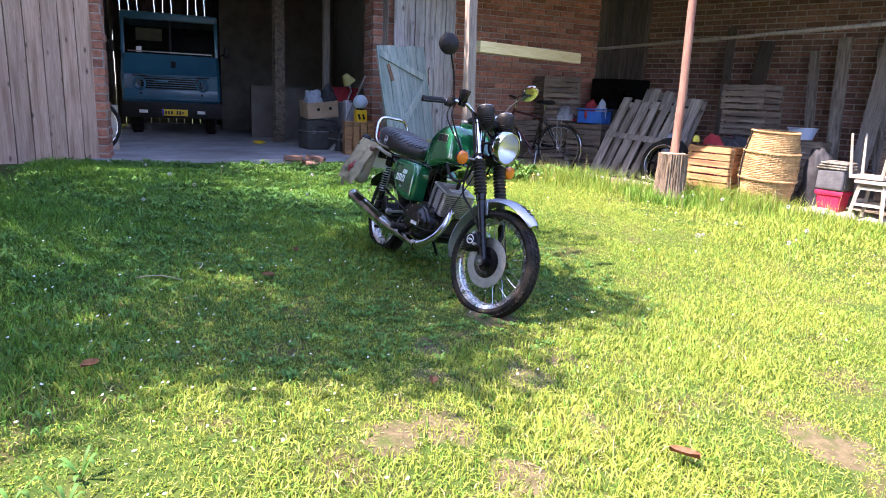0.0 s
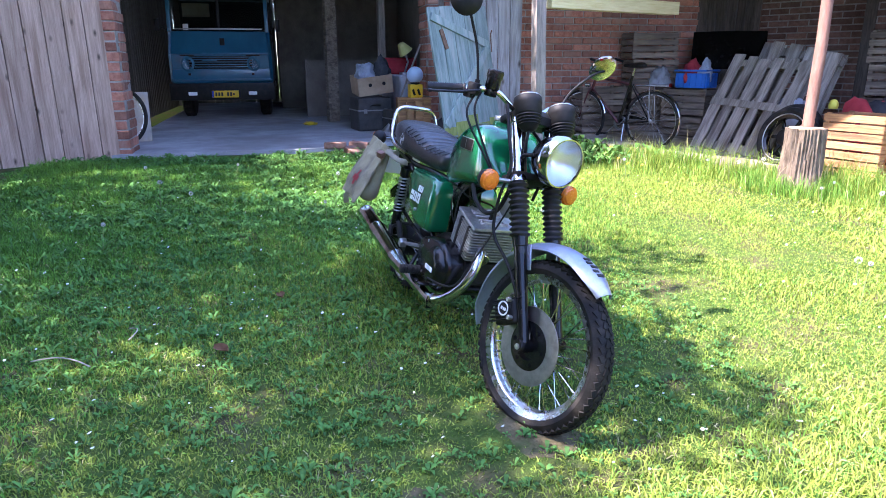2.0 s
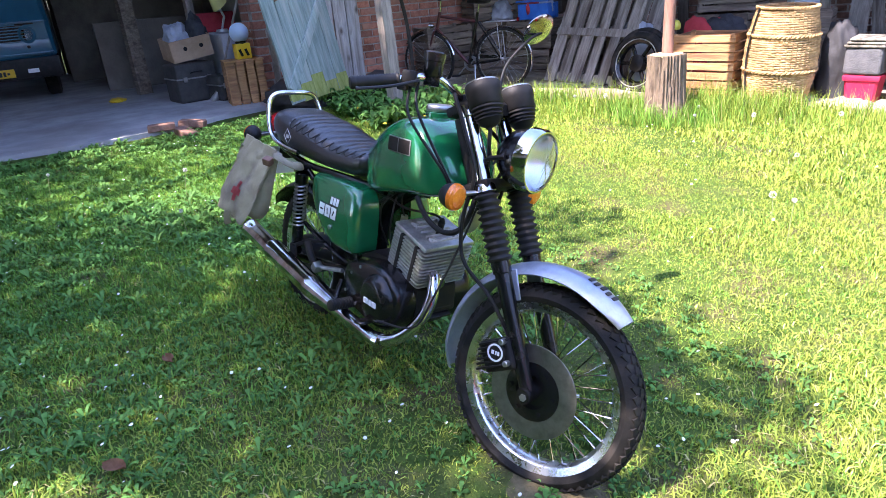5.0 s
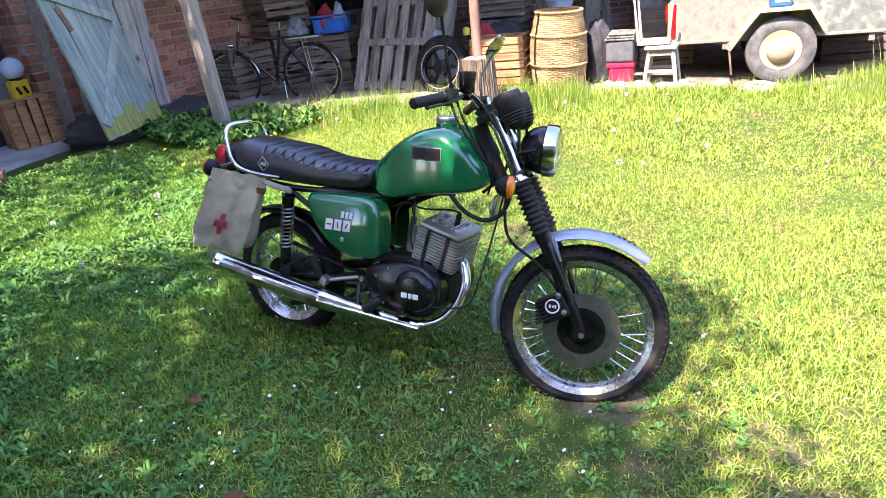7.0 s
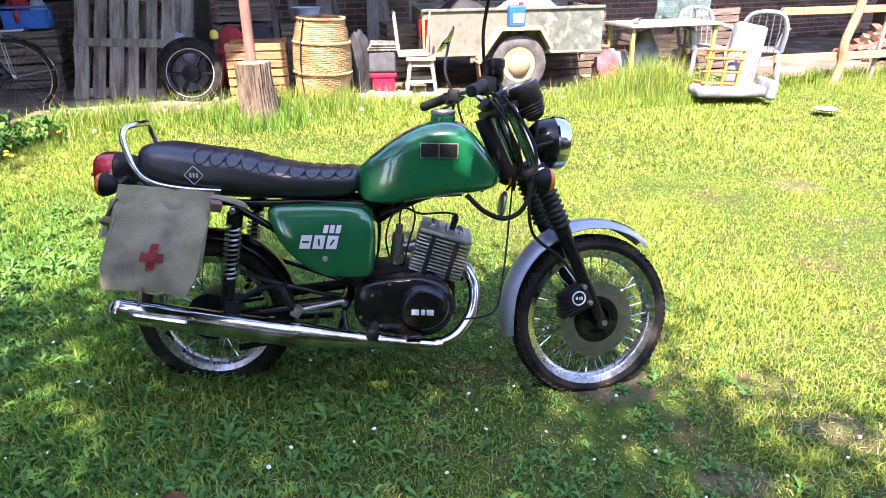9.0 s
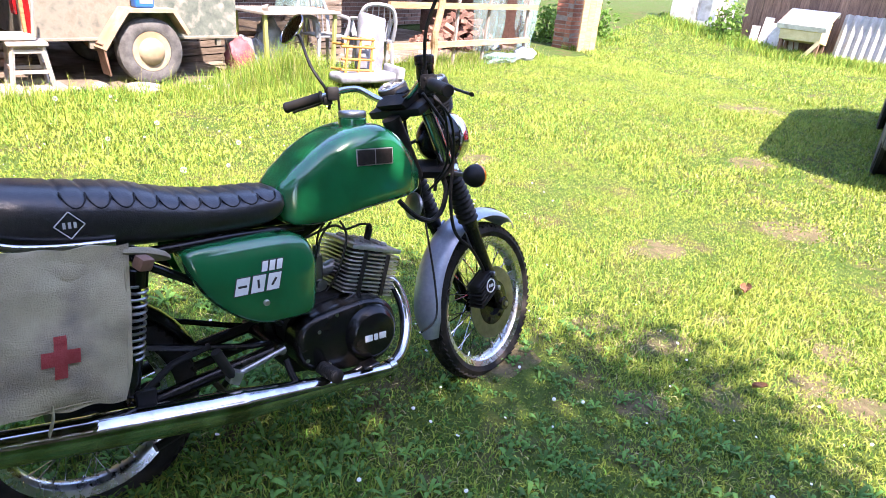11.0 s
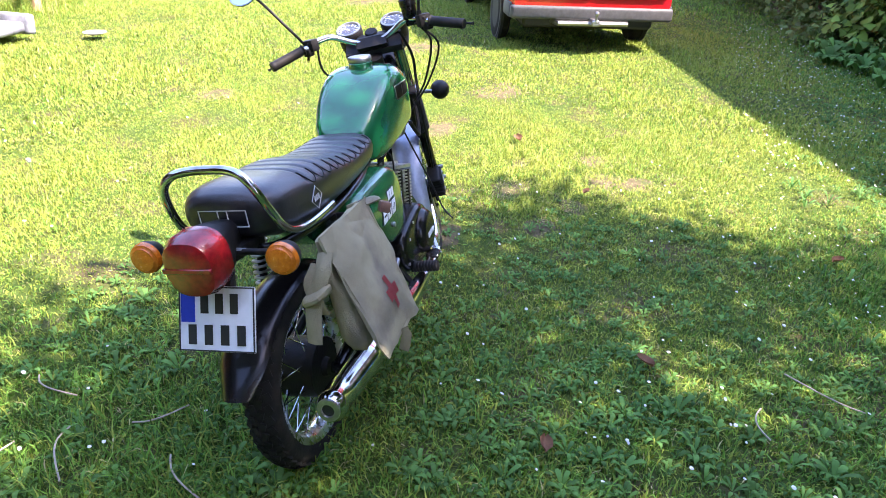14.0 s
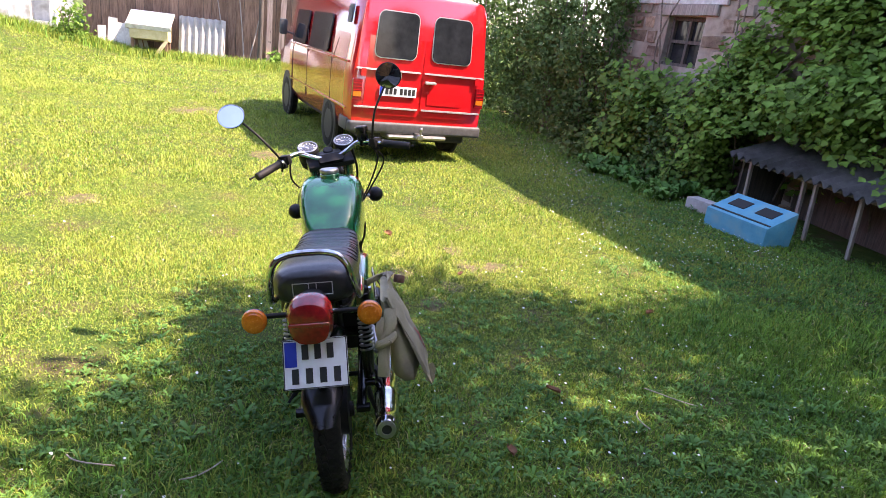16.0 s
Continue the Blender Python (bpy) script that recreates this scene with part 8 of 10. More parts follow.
M["pallet"] = mat("grey_pallet_wood", (0.16, 0.135, 0.105), (0.34, 0.295, 0.24), stretch=(5, 5, 0.6), obj=0.22, stain=(0.10, 0.075, 0.055), sscale=3, **WOODGRAIN)
M["wicker"] = mat("tan_wicker", (0.33, 0.20, 0.08), (0.56, 0.37, 0.17), scale=22, rough=0.75, bump=0.5, bscale=90, island=0.2, stain=(0.25, 0.16, 0.07), sscale=4)
M["blue_plastic"] = mat("blue_crate_plastic", (0.015, 0.11, 0.42), (0.03, 0.16, 0.52), rough=0.4, bump=0.05)
M["red_plastic"] = mat("crimson_plastic", (0.48, 0.012, 0.055), (0.58, 0.03, 0.08), rough=0.45, scale=4)
M["red_cloth"] = mat("red_cloth", (0.27, 0.015, 0.025), (0.4, 0.04, 0.045), rough=0.85, bump=0.3, bscale=15)
M["faded_red"] = mat("faded_red_cloth", (0.2, 0.05, 0.06), (0.32, 0.12, 0.13), rough=0.9, bump=0.3, bscale=15)
M["white_paint"] = mat("chipped_white_paint", (0.28, 0.259, 0.224), (0.42, 0.399, 0.35), scale=6, rough=0.6, bump=0.2, stain=(0.36, 0.29, 0.2), sscale=5)
M["white_plastic"] = mat("white_garden_plastic", (0.25, 0.26, 0.275), (0.33, 0.34, 0.355), scale=3, rough=0.45, stain=(0.4, 0.4, 0.38), sscale=2)
M["film"] = mat("white_plastic_bag", (0.255, 0.277, 0.323), (0.413, 0.435, 0.48), scale=5, rough=0.35, bump=0.5, bscale=12)
M["grey_cloth"] = mat("grey_folded_cloth", (0.072, 0.0743, 0.081), (0.117, 0.119, 0.126), scale=12, rough=0.95, bump=0.6, bscale=80)
M["black_cloth"] = mat("black_tarpaulin", (0.016, 0.017, 0.02), (0.04, 0.04, 0.045), scale=5, rough=0.7, bump=0.4, bscale=14)
M["camo_cloth"] = mat("grey_green_folded_cloth", (0.07, 0.07, 0.056), (0.238, 0.217, 0.182), scale=16, rough=0.95, bump=0.4, sharp=0.3)
M["door_green"] = mat("faded_green_boards", (0.17, 0.23, 0.21), (0.33, 0.40, 0.37), scale=6, rough=0.8, bump=0.5, bscale=25, stretch=(5, 5, 0.5), obj=0.12, stain=(0.38, 0.40, 0.37), sscale=2.5)
M["moss"] = mat("mossy_board_foot", (0.20, 0.24, 0.05), (0.36, 0.38, 0.12), scale=9, rough=0.95, bump=0.6, bscale=40, stretch=(4, 4, 0.7))
M["trailer_green"] = mat("peeling_green_paint", (0.075, 0.095, 0.075), (0.16, 0.175, 0.14), scale=9, rough=0.75, bump=0.35, bscale=25, stain=(0.31, 0.29, 0.23), sscale=8)
M["trailer_white"] = mat("peeling_white_paint", (0.17, 0.15, 0.11), (0.27, 0.245, 0.19), scale=9, rough=0.75, bump=0.35, bscale=25, stain=(0.12, 0.12, 0.095), sscale=9)
M["cream"] = mat("cream_enamel", (0.3, 0.225, 0.143), (0.42, 0.338, 0.232), scale=5, rough=0.4, stain=(0.4, 0.24, 0.13), sscale=6)
M["rust"] = mat("rusted_steel", (0.12, 0.065, 0.04), (0.24, 0.14, 0.09), scale=14, rough=0.8, bump=0.4)
M["old_rubber"] = mat("dusty_tyre_rubber", (0.055, 0.052, 0.05), (0.15, 0.145, 0.135), scale=8, rough=0.8, bump=0.4, bscale=30)
M["bamboo"] = mat("orange_bamboo", (0.364, 0.147, 0.0245), (0.476, 0.238, 0.049), scale=6, rough=0.4, coat=0.3)
M["leg_yellow"] = mat("yellow_green_legs", (0.28, 0.294, 0.07), (0.378, 0.392, 0.126), scale=6, rough=0.5)
M["cushion"] = mat("grey_white_cushion", (0.126, 0.134, 0.152), (0.236, 0.247, 0.262), scale=7, rough=0.9, bump=0.3, bscale=30, stain=(0.34, 0.35, 0.4), sscale=4)
M["new_wood"] = mat("pale_fence_wood", (0.338, 0.21, 0.0975), (0.48, 0.33, 0.18), stretch=(0.6, 4, 4), obj=0.1, **WOODGRAIN)
M["bike_red"] = mat("dark_red_bicycle_paint", (0.05, 0.007, 0.008), (0.08, 0.01, 0.01), rough=0.3, coat=0.5)
M["pale_stone"] = mat("pale_stones", (0.208, 0.188, 0.152), (0.368, 0.344, 0.296), scale=9, rough=0.95, bump=0.7, bscale=30, obj=0.2)


def slat_crate(label, m, w=0.6, d=0.42, h=0.32, rows=4, material="crate_dark", group="slatted crates"):
    """An open crate: corner posts, a row of slats on each side, a slatted floor."""
    c = thing("slatted_crate", label, "crate", m, group=group)
    th = 0.012
    pitch = h / rows
    sh = pitch - 0.018
    rnd = random.Random(int(w * 1000 + h * 77))
    for sx in (-1, 1):
        for sy in (-1, 1):
            bm = BM()
            uneven_box(bm, (sx * (w / 2 - 0.03), sy * (d / 2 - 0.03), h / 2), (0.035, 0.035, h), None, 0.002)
            part("corner_post", bm, M[material], c, smooth=False)
    for long_side in (True, False):
        L = w if long_side else d - 0.026
        bm = BM()
        uneven_box(bm, (0, 0, 0), (L, th, sh), None, 0.003, seed=L)
        me = bpy.data.meshes.new("slat")
        bm.to_mesh(me)
        bm.free()
        me.materials.append(M[material])
        for s in (-1, 1):
            for r in range(rows):
                ob = new("slat", me)
                ob.parent = c
                dz = rnd.uniform(-0.004, 0.004)
                if long_side:
                    ob.location = (0, s * (d / 2 - th / 2), (r + 0.5) * pitch + dz)
                    ob.rotation_euler = (0, radians(rnd.uniform(-0.6, 0.6)), 0)
                else:
                    ob.location = (s * (w / 2 - th / 2 - 0.001), 0, (r + 0.5) * pitch + dz)
                    ob.rotation_euler = (0, 0, radians(90))
    for k in range(4):
        bm = BM()
        uneven_box(bm, (0, -d / 2 + d * (k + 0.5) / 4, 0.02), (w - 0.03, d / 4 - 0.02, 0.01), None, 0.002, seed=k)
        part("floor_slat", bm, M[material], c, smooth=False)
    return c


def place(x, y, z=None, yaw=0.0, rx=0.0, ry=0.0):
    return pose(x, y, zg(x, y) if z is None else z, rx, ry, yaw)


# sawn stump that carries the roof pole
st = thing("tree_stump", "thick bark-covered sawn tree stump under the pole", "stump", place(-1.28, 3.46, 0.12))
bm = BM()
secs = []
for i, z in enumerate((0.0, 0.05, 0.14, 0.28, 0.42, 0.535)):
    r = (0.19, 0.165, 0.15, 0.142, 0.142, 0.145)[i]
    ring = []
    for k in range(72):
        a = 2 * math.pi * k / 72
        ridge = 0.022 * (abs(math.sin(13 * a + 1.5 * math.sin(3 * z + 2 * a))) - 0.5) + 0.02 * noise.noise(Vector((2 * math.cos(a), 2 * math.sin(a), 3 * z)))
        rr = r * (1 + 0.05 * math.sin(2 * a + 0.5)) + ridge
        ring.append((rr * math.cos(a), rr * math.sin(a), z))
    secs.append(ring)
loft(bm, secs)
M["bark_grey"] = mat("grooved_stump_bark", (0.075, 0.054, 0.036), (0.235, 0.18, 0.125), scale=10, rough=0.95, bump=1.0, bscale=22, stretch=(4, 4, 0.8))
M["sawn"] = mat("sawn_wood_end", (0.42, 0.27, 0.13), (0.58, 0.42, 0.24), scale=9, rough=0.8, bump=0.3, stain=(0.26, 0.17, 0.09), sscale=6)
part("bark", bm, M["bark_grey"], st, sharp=60)
bm = BM()
lathe(bm, [(0.132, 0.525), (0.132, 0.541), (0.0, 0.543)], seg=40)
part("sawn_top", bm, M["sawn"], st)

# bulging wicker barrel
wb = thing("wicker_barrel", "tall bulging tan wicker barrel with thick woven hoops", "barrel", place(-1.02, 4.62, 0.09, 0, 0, 2.5))


def barrel_r(z):
    t = z / 0.86
    return 0.215 + 0.085 * math.sin(math.pi * (0.10 + 0.80 * t)) ** 1.1 - 0.01 * t


n_stake = 46
V, F = [], []
rows_w = 44
for i in range(rows_w):
    z0 = 0.01 + 0.83 * i / rows_w
    ring = []
    for k in range(n_stake * 2):
        a = 2 * math.pi * k / (n_stake * 2)
        ph = 1 if k % 2 else -1
        r = barrel_r(z0) + 0.007 * ph + (0.0025 if (k // 2 + i) % 2 else -0.0025) + 0.003 * math.sin(5 * a + i)
        zz = z0 + 0.002 * math.sin(7 * a + 2 * i)
        b0 = len(V)
        for dz in (-0.0095, 0.0095):
            V.append((r * math.cos(a), r * math.sin(a), zz + dz))
        V.append(((r + 0.006) * math.cos(a), (r + 0.006) * math.sin(a), zz))
        ring.append(b0)
    for k in range(len(ring)):
        a0, b0 = ring[k], ring[(k + 1) % len(ring)]
        F += [(a0, b0, b0 + 2, a0 + 2), (a0 + 2, b0 + 2, b0 + 1, a0 + 1)]
me = bpy.data.meshes.new("weave")
me.from_pydata(V, [], F)
me.materials.append(M["wicker"])
me.shade_smooth()
wv = new("weave", me)
wv.parent = wb
bm = BM()
lathe(bm, [(barrel_r(z) - 0.01, z) for z in (0.0, 0.2, 0.4, 0.6, 0.84)], seg=36, cap=False)
part("lining", bm, M["wicker"], wb)
for z in (0.03, 0.32, 0.62, 0.85):
    for twist in (0.0, 0.5):
        bm = BM()
        pts = []
        for k in range(120):
            a = 2 * math.pi * k / 120
            q = 26 * a + 2 * math.pi * twist
            r = barrel_r(z) + 0.012 + 0.008 * math.cos(q)
            pts.append((r * math.cos(a), r * math.sin(a), z + 0.009 * math.sin(q)))
        tube(bm, pts, 0.0085, 5, closed=True)
        part("woven_hoop", bm, M["wicker"], wb)
bm = BM()
lathe(bm, [(0.0, 0.0), (0.24, 0.0), (0.24, 0.012), (0.0, 0.012)], Matrix.Translation((0, 0, 0.79)), 32)
part("lid", bm, M["wicker"], wb)
for a in (-2.05,):
    bm = BM()
    tube(bm, [((barrel_r(z) + 0.018) * math.cos(a), (barrel_r(z) + 0.018) * math.sin(a), z) for z in [0.86 * i / 12 for i in range(13)]], 0.013, 6, flat=0.4)
    part("strap", bm, M["black_cloth"], wb)

# crates
slat_crate("tall orange-brown slatted crate standing in the sun", place(-1.66, 4.52, 0.13, 17), 0.6, 0.46, 0.6, 7, "crate")
dark1 = slat_crate("dull weathered slatted wooden crate in a stack", place(-2.15, 5.42, 0.18, 14), 0.6, 0.42, 0.33, 4)
for k, (x, y, z, yaw) in enumerate([(-2.17, 5.43, 0.512, 10), (-2.12, 5.42, 0.844, 16), (-2.16, 5.42, 1.176, 12), (-1.5, 5.66, 0.17, 27), (-1.5, 5.66, 0.502, 24),
                                    (-3.98, 4.2, 0.22, 20), (-3.97, 4.2, 0.552, 23), (-4.55, 3.9, 0.24, 80), (-4.55, 3.9, 0.572, 84), (-4.53, 3.9, 0.904, 80), (-4.55, 3.88, 1.236, 82), (-4.55, 3.2, 0.24, 88), (-4.56, 3.2, 0.572, 86),
                                    (-4.52, 4.75, 0.24, 70), (-4.5, 4.75, 0.572, 75), (-3.3, 4.75, 0.22, 30), (-3.3, 4.75, 0.552, 26), (-0.35, 6.1, 0.12, 27), (-0.35, 6.1, 0.452, 25)]):
    copy_thing(dark1, place(x, y, z, yaw))

# white enamel basin on the crates
ba = thing("basin", "pale blue enamel basin standing on stacked crates", "basin", place(-1.45, 5.6, 0.84))
bm = BM()
lathe(bm, [(0.12, 0.0), (0.135, 0.004), (0.185, 0.15), (0.2, 0.155), (0.2, 0.162), (0.18, 0.158), (0.128, 0.012), (0.0, 0.01)], Matrix.Scale(0.9, 4), seg=32)
M["enamel_blue"] = mat("pale_blue_enamel", (0.42, 0.52, 0.66), (0.52, 0.62, 0.74), rough=0.25, scale=3)
part("bowl", bm, M["enamel_blue"], ba)

# blue plastic crate with red and white bundles
bc = thing("plastic_crate", "blue plastic crate with open handles on a wooden crate", "crate", place(-3.93, 4.2, 0.885, 24))
w, d, h = 0.42, 0.3, 0.21
bm = BM()
box(bm, (0, 0, 0.006), (w - 0.05, d - 0.05, 0.01))
part("base", bm, M["blue_plastic"], bc)
for sx, sy, L in ((0, -1, w), (0, 1, w), (-1, 0, d), (1, 0, d)):
    bm = BM()
    rot = (0, 0, 90 if sx else 0)
    px, py = sx * (w / 2 - 0.012), sy * (d / 2 - 0.012)
    hole = sx != 0
    box(bm, (px, py, 0.07), (L - 0.02, 0.008, 0.13), rot, 0.002)
    if hole:
        for s in (-1, 1):
            box(bm, (px, py + s * 0.095, 0.155), (0.09, 0.008, 0.05), rot, 0.002)
    else:
        box(bm, (px, py, 0.155), (L - 0.02, 0.008, 0.045), rot, 0.002)
    for k in range(5):
        o = (k - 2) * L / 5.2
        box(bm, (px + (sx * 0.006 if sx else o), py + (o if sx else sy * 0.006), 0.09), (0.008, 0.006, 0.16), rot)
    part("side_panel", bm, M["blue_plastic"], bc)
bm = BM()
tube(bm, [(w / 2, d / 2, h), (-w / 2, d / 2, h), (-w / 2, -d / 2, h), (w / 2, -d / 2, h)], 0.013, 6, closed=True)
part("rim", bm, M["blue_plastic"], bc)


def bundle(name, label, category, m, s, material, seed, amount=0.25):
    """A crumpled soft bundle that sits on its base."""
    ob = thing(name, label, category, m)
    bm = BM()
    bmesh.ops.create_icosphere(bm, subdivisions=4, radius=1.0)
    for v in bm.verts:
        q = v.co * 1.5 + Vector((seed, 0, 0))
        f = 1 + amount * (noise.noise(q) + 0.5 * noise.noise(q * 2.7) + 0.3 * abs(noise.noise(q * 6)))
        c = v.co * f
        if c.z < -0.55:
            c.z = -0.55
        v.co = Vector((c.x * s[0] / 2, c.y * s[1] / 2, (c.z + 0.55) * s[2] / 1.6))
    part("fabric" if "bag" not in name else "film", bm, M[material], ob, sharp=70)
    return ob


bundle("cloth_bundle", "crumpled red cloth in the blue crate", "cloth", place(-3.98, 4.18, 0.9, 20), (0.28, 0.26, 0.3), "red_cloth", 1.0, 0.4)
bundle("plastic_bag", "crumpled white plastic bag in the blue crate", "bag", place(-3.83, 4.24, 0.9, 0), (0.15, 0.17, 0.3), "film", 4.0, 0.45)
bundle("cloth_bundle", "pale grey cloth heap on the crates", "cloth", place(-4.32, 3.93, 0.9, 0), (0.3, 0.25, 0.24), "cushion", 6.0, 0.35)
bundle("plastic_bag", "white plastic sack behind the tyre", "bag", place(-2.45, 4.45, 0.2, 30), (0.42, 0.3, 0.62), "film", 9.0, 0.35)
bundle("cloth_bundle", "red cloth heap with bright wrappings", "cloth", place(-2.0, 4.8, 0.2, 30), (0.5, 0.35, 0.62), "red_cloth", 12.0, 0.35)
bundle("cloth_bundle", "dark blue jacket thrown on the heap", "cloth", place(-1.85, 4.9, 0.55, 30), (0.4, 0.3, 0.3), "black_cloth", 15.0, 0.4)
M["yellow_plastic"] = mat("yellow_plastic", (0.62, 0.55, 0.05), (0.72, 0.66, 0.1), rough=0.4)
bundle("plastic_bag", "crumpled white plastic bag on the heap behind the wheel", "bag", place(-2.62, 4.5, 0.42, 20), (0.36, 0.3, 0.42), "film", 17.0, 0.4)
bundle("plastic_ball", "small yellow plastic ball among the cloths", "ball", place(-2.13, 4.55, 0.74, 0), (0.09, 0.09, 0.1), "yellow_plastic", 2.0, 0.1)


# leaning pallets
def pallet(label, m, w, h, slats, seed, back=True):
    p = thing("pallet", label, "pallet", m, group="leaning pallets")
    rnd = random.Random(seed)
    sw = w / slats
    for k in range(slats):
        if k == 3 and seed == 1:
            ww = sw * 0.6
        else:
            ww = sw - rnd.uniform(0.025, 0.07)
        me = plank_mesh("slat", ww, h * rnd.uniform(0.96, 1.0), 0.02, seed * 10 + k, M["pallet"], 0.01)
        ob = new("slat", me)
        ob.parent = p
        ob.location = (-w / 2 + (k + 0.5) * sw, 0, rnd.uniform(0, 0.015))
        ob.rotation_euler = (0, radians(rnd.uniform(-0.8, 0.8)), 0)
    for z in (0.09, h * 0.5, h - 0.09):
        bm = BM()
        uneven_box(bm, (0, 0.072 if z != h * 0.5 else 0.058, z), (w, 0.1 if z != h * 0.5 else 0.13, 0.085), None, 0.006, seed=z)
        part("bearer", bm, M["pallet"], p, smooth=False)
    if back:
        for k in range(3):
            bm = BM()
            uneven_box(bm, ((k - 1) * w * 0.43, 0.135, h / 2), (0.1, 0.02, h), None, 0.004, seed=k)
            part("back_slat", bm, M["pallet"], p, smooth=False)
    return p


pallet("grey weathered pallet leaning back against the shed clutter", pose(-2.86, 3.9, 0.22, -30, 3, 17), 0.98, 1.2, 6, 1)
pallet("second grey pallet leaning behind the first", pose(-2.85, 4.36, 0.22, -16, 9, 20), 0.8, 1.2, 4, 2)
for k, (x, y, ry, h) in enumerate([(-3.45, 4.35, 10, 1.25), (-3.3, 4.42, 14, 1.2)]):
    b = thing("loose_board", "grey weathered board leaning beside the pallets", "board", pose(x, y, 0.22, -15, ry, 18), group="loose boards")
    me = plank_mesh("plank", 0.12, h, 0.022, 40 + k, M["pallet"], 0.01)
    ob = new("plank", me)
    ob.parent = b

# spare motorcycle wheel against the heap
sw_ = thing("spare_wheel", "spare motorcycle wheel with black tyre and silver rim", "wheel", pose(-2.22, 4.12, 0.45, 75, 0, 10))
bm = BM()
lathe(bm, [(0.235, -0.045), (0.27, -0.06), (0.305, -0.045), (0.318, 0.0), (0.305, 0.045), (0.27, 0.06), (0.235, 0.045)], seg=56, cap=False)
part("tyre", bm, M["tyre"], sw_)
bm = BM()
lathe(bm, [(0.238, -0.046), (0.236, -0.05), (0.206, -0.03), (0.198, 0.0), (0.206, 0.03), (0.236, 0.05), (0.238, 0.046)], seg=56, cap=False)
rim_ = part("rim", bm, M["black_gloss"], sw_, "black cast wheel rim")
for z in (-0.05, 0.05):
    bm = BM()
    tube(bm, [(0.236 * math.cos(a), 0.236 * math.sin(a), z) for a in [2 * math.pi * k / 56 for k in range(56)]], 0.0055, 6, closed=True)
    part("rim_edge", bm, M["alu"], rim_, "bright polished rim edge")
bm = BM()
lathe(bm, [(0.0, -0.062), (0.03, -0.06), (0.085, -0.045), (0.085, 0.045), (0.03, 0.06), (0.0, 0.062)], seg=28)
part("hub", bm, M["black_matt"], sw_)
for k in range(6):
    a = math.pi * k / 3
    bm = BM()
    box(bm, (0.14, 0, 0), (0.14, 0.034, 0.03), None, 0.006)
    bmesh.ops.transform(bm, matrix=Matrix.Rotation(a, 4, "Z"), verts=bm.verts)
    part("spoke", bm, M["black_gloss"], sw_)
ot_ = thing("spare_tyre", "loose black tyre leaning behind the spare wheel", "tyre", pose(-2.34, 4.30, 0.47, 76, 0, 12))
bm = BM()
lathe(bm, [(0.235, -0.045), (0.27, -0.06), (0.305, -0.045), (0.318, 0.0), (0.305, 0.045), (0.27, 0.06), (0.235, 0.045), (0.25, 0.03), (0.29, 0.0), (0.25, -0.03), (0.235, -0.045)], seg=56, cap=False)
part("carcass", bm, M["tyre"], ot_)

# old bicycle with chrome mudguards
FH, RH = Vector((-4.46, 2.93, 0.52)), Vector((-3.62, 3.43, 0.52))
bu = (FH - RH)
bu.z = 0
blen = bu.length
bu.normalize()
bn = Vector((-bu.y, bu.x, 0))
BM0 = Matrix((bu, bn, UP)).transposed().to_4x4()
BM0.translation = (RH.x, RH.y, RH.z)
bi = thing("bicycle", "parked red and black town bicycle with chrome mudguards", "bicycle", BM0)


def spin(m=None):
    return Matrix.Rotation(math.pi / 2, 4, "X")


for x in (0.0, blen):
    wl = part("wheel", (lambda b: (lathe(b, [(0.305, -0.012), (0.313, -0.011), (0.306, 0.0), (0.313, 0.011), (0.305, 0.012), (0.3, 0.0), (0.305, -0.012)], Matrix.Translation((x, 0, 0)) @ spin(), 48, cap=False), b)[1])(BM()), M["rim_metal"], bi)
    bm = BM()
    lathe(bm, [(0.312, -0.012), (0.322, -0.019), (0.338, -0.015), (0.345, 0.0), (0.338, 0.015), (0.322, 0.019), (0.312, 0.012)], Matrix.Translation((x, 0, 0)) @ spin(), 48, cap=False)
    part("tyre", bm, M["rubber"], wl)
    bm = BM()
    lathe(bm, [(0.008, -0.05), (0.024, -0.04), (0.015, 0.0), (0.024, 0.04), (0.008, 0.05)], Matrix.Translation((x, 0, 0)) @ spin(), 16)
    part("hub", bm, M["steel"], wl)
    for k in range(28):
        bm = BM()
        a = 2 * math.pi * k / 28
        b = a + (0.55 if k % 4 < 2 else -0.55)
        s = 0.035 if k % 2 else -0.035
        tube(bm, [(x + 0.02 * math.cos(b), s, 0.02 * math.sin(b)), (x + 0.303 * math.cos(a), 0, 0.303 * math.sin(a))], 0.0013, 4, cap=False)
        part("spoke", bm, M["steel"], wl)
    bm = BM()
    arc = (radians(20), radians(205)) if x == 0 else (radians(35), radians(170))
    lathe(bm, [(0.355, -0.028), (0.366, -0.018), (0.37, 0.0), (0.366, 0.018), (0.355, 0.028), (0.352, 0.028), (0.364, 0.0), (0.352, -0.028)], Matrix.Translation((x, 0, 0)) @ spin() @ Matrix.Rotation(0 if x else 0, 4, "Z"), 28, arc=arc)
    part("mudguard", bm, M["chrome"], bi)
    for s in (-1, 1):
        bm = BM()
        a = radians(172) if x == 0 else radians(40)
        tube(bm, [(x, s * 0.05, 0), (x + 0.36 * math.cos(a), s * 0.03, 0.36 * math.sin(a))], 0.003, 5)
        part("stay", bm, M["steel"], bi)
head_top, head_bot = Vector((blen - 0.2, 0, 0.55)), Vector((blen - 0.14, 0, 0.36))
bb, seat_top = Vector((0.44, 0, -0.05)), Vector((0.29, 0, 0.52))
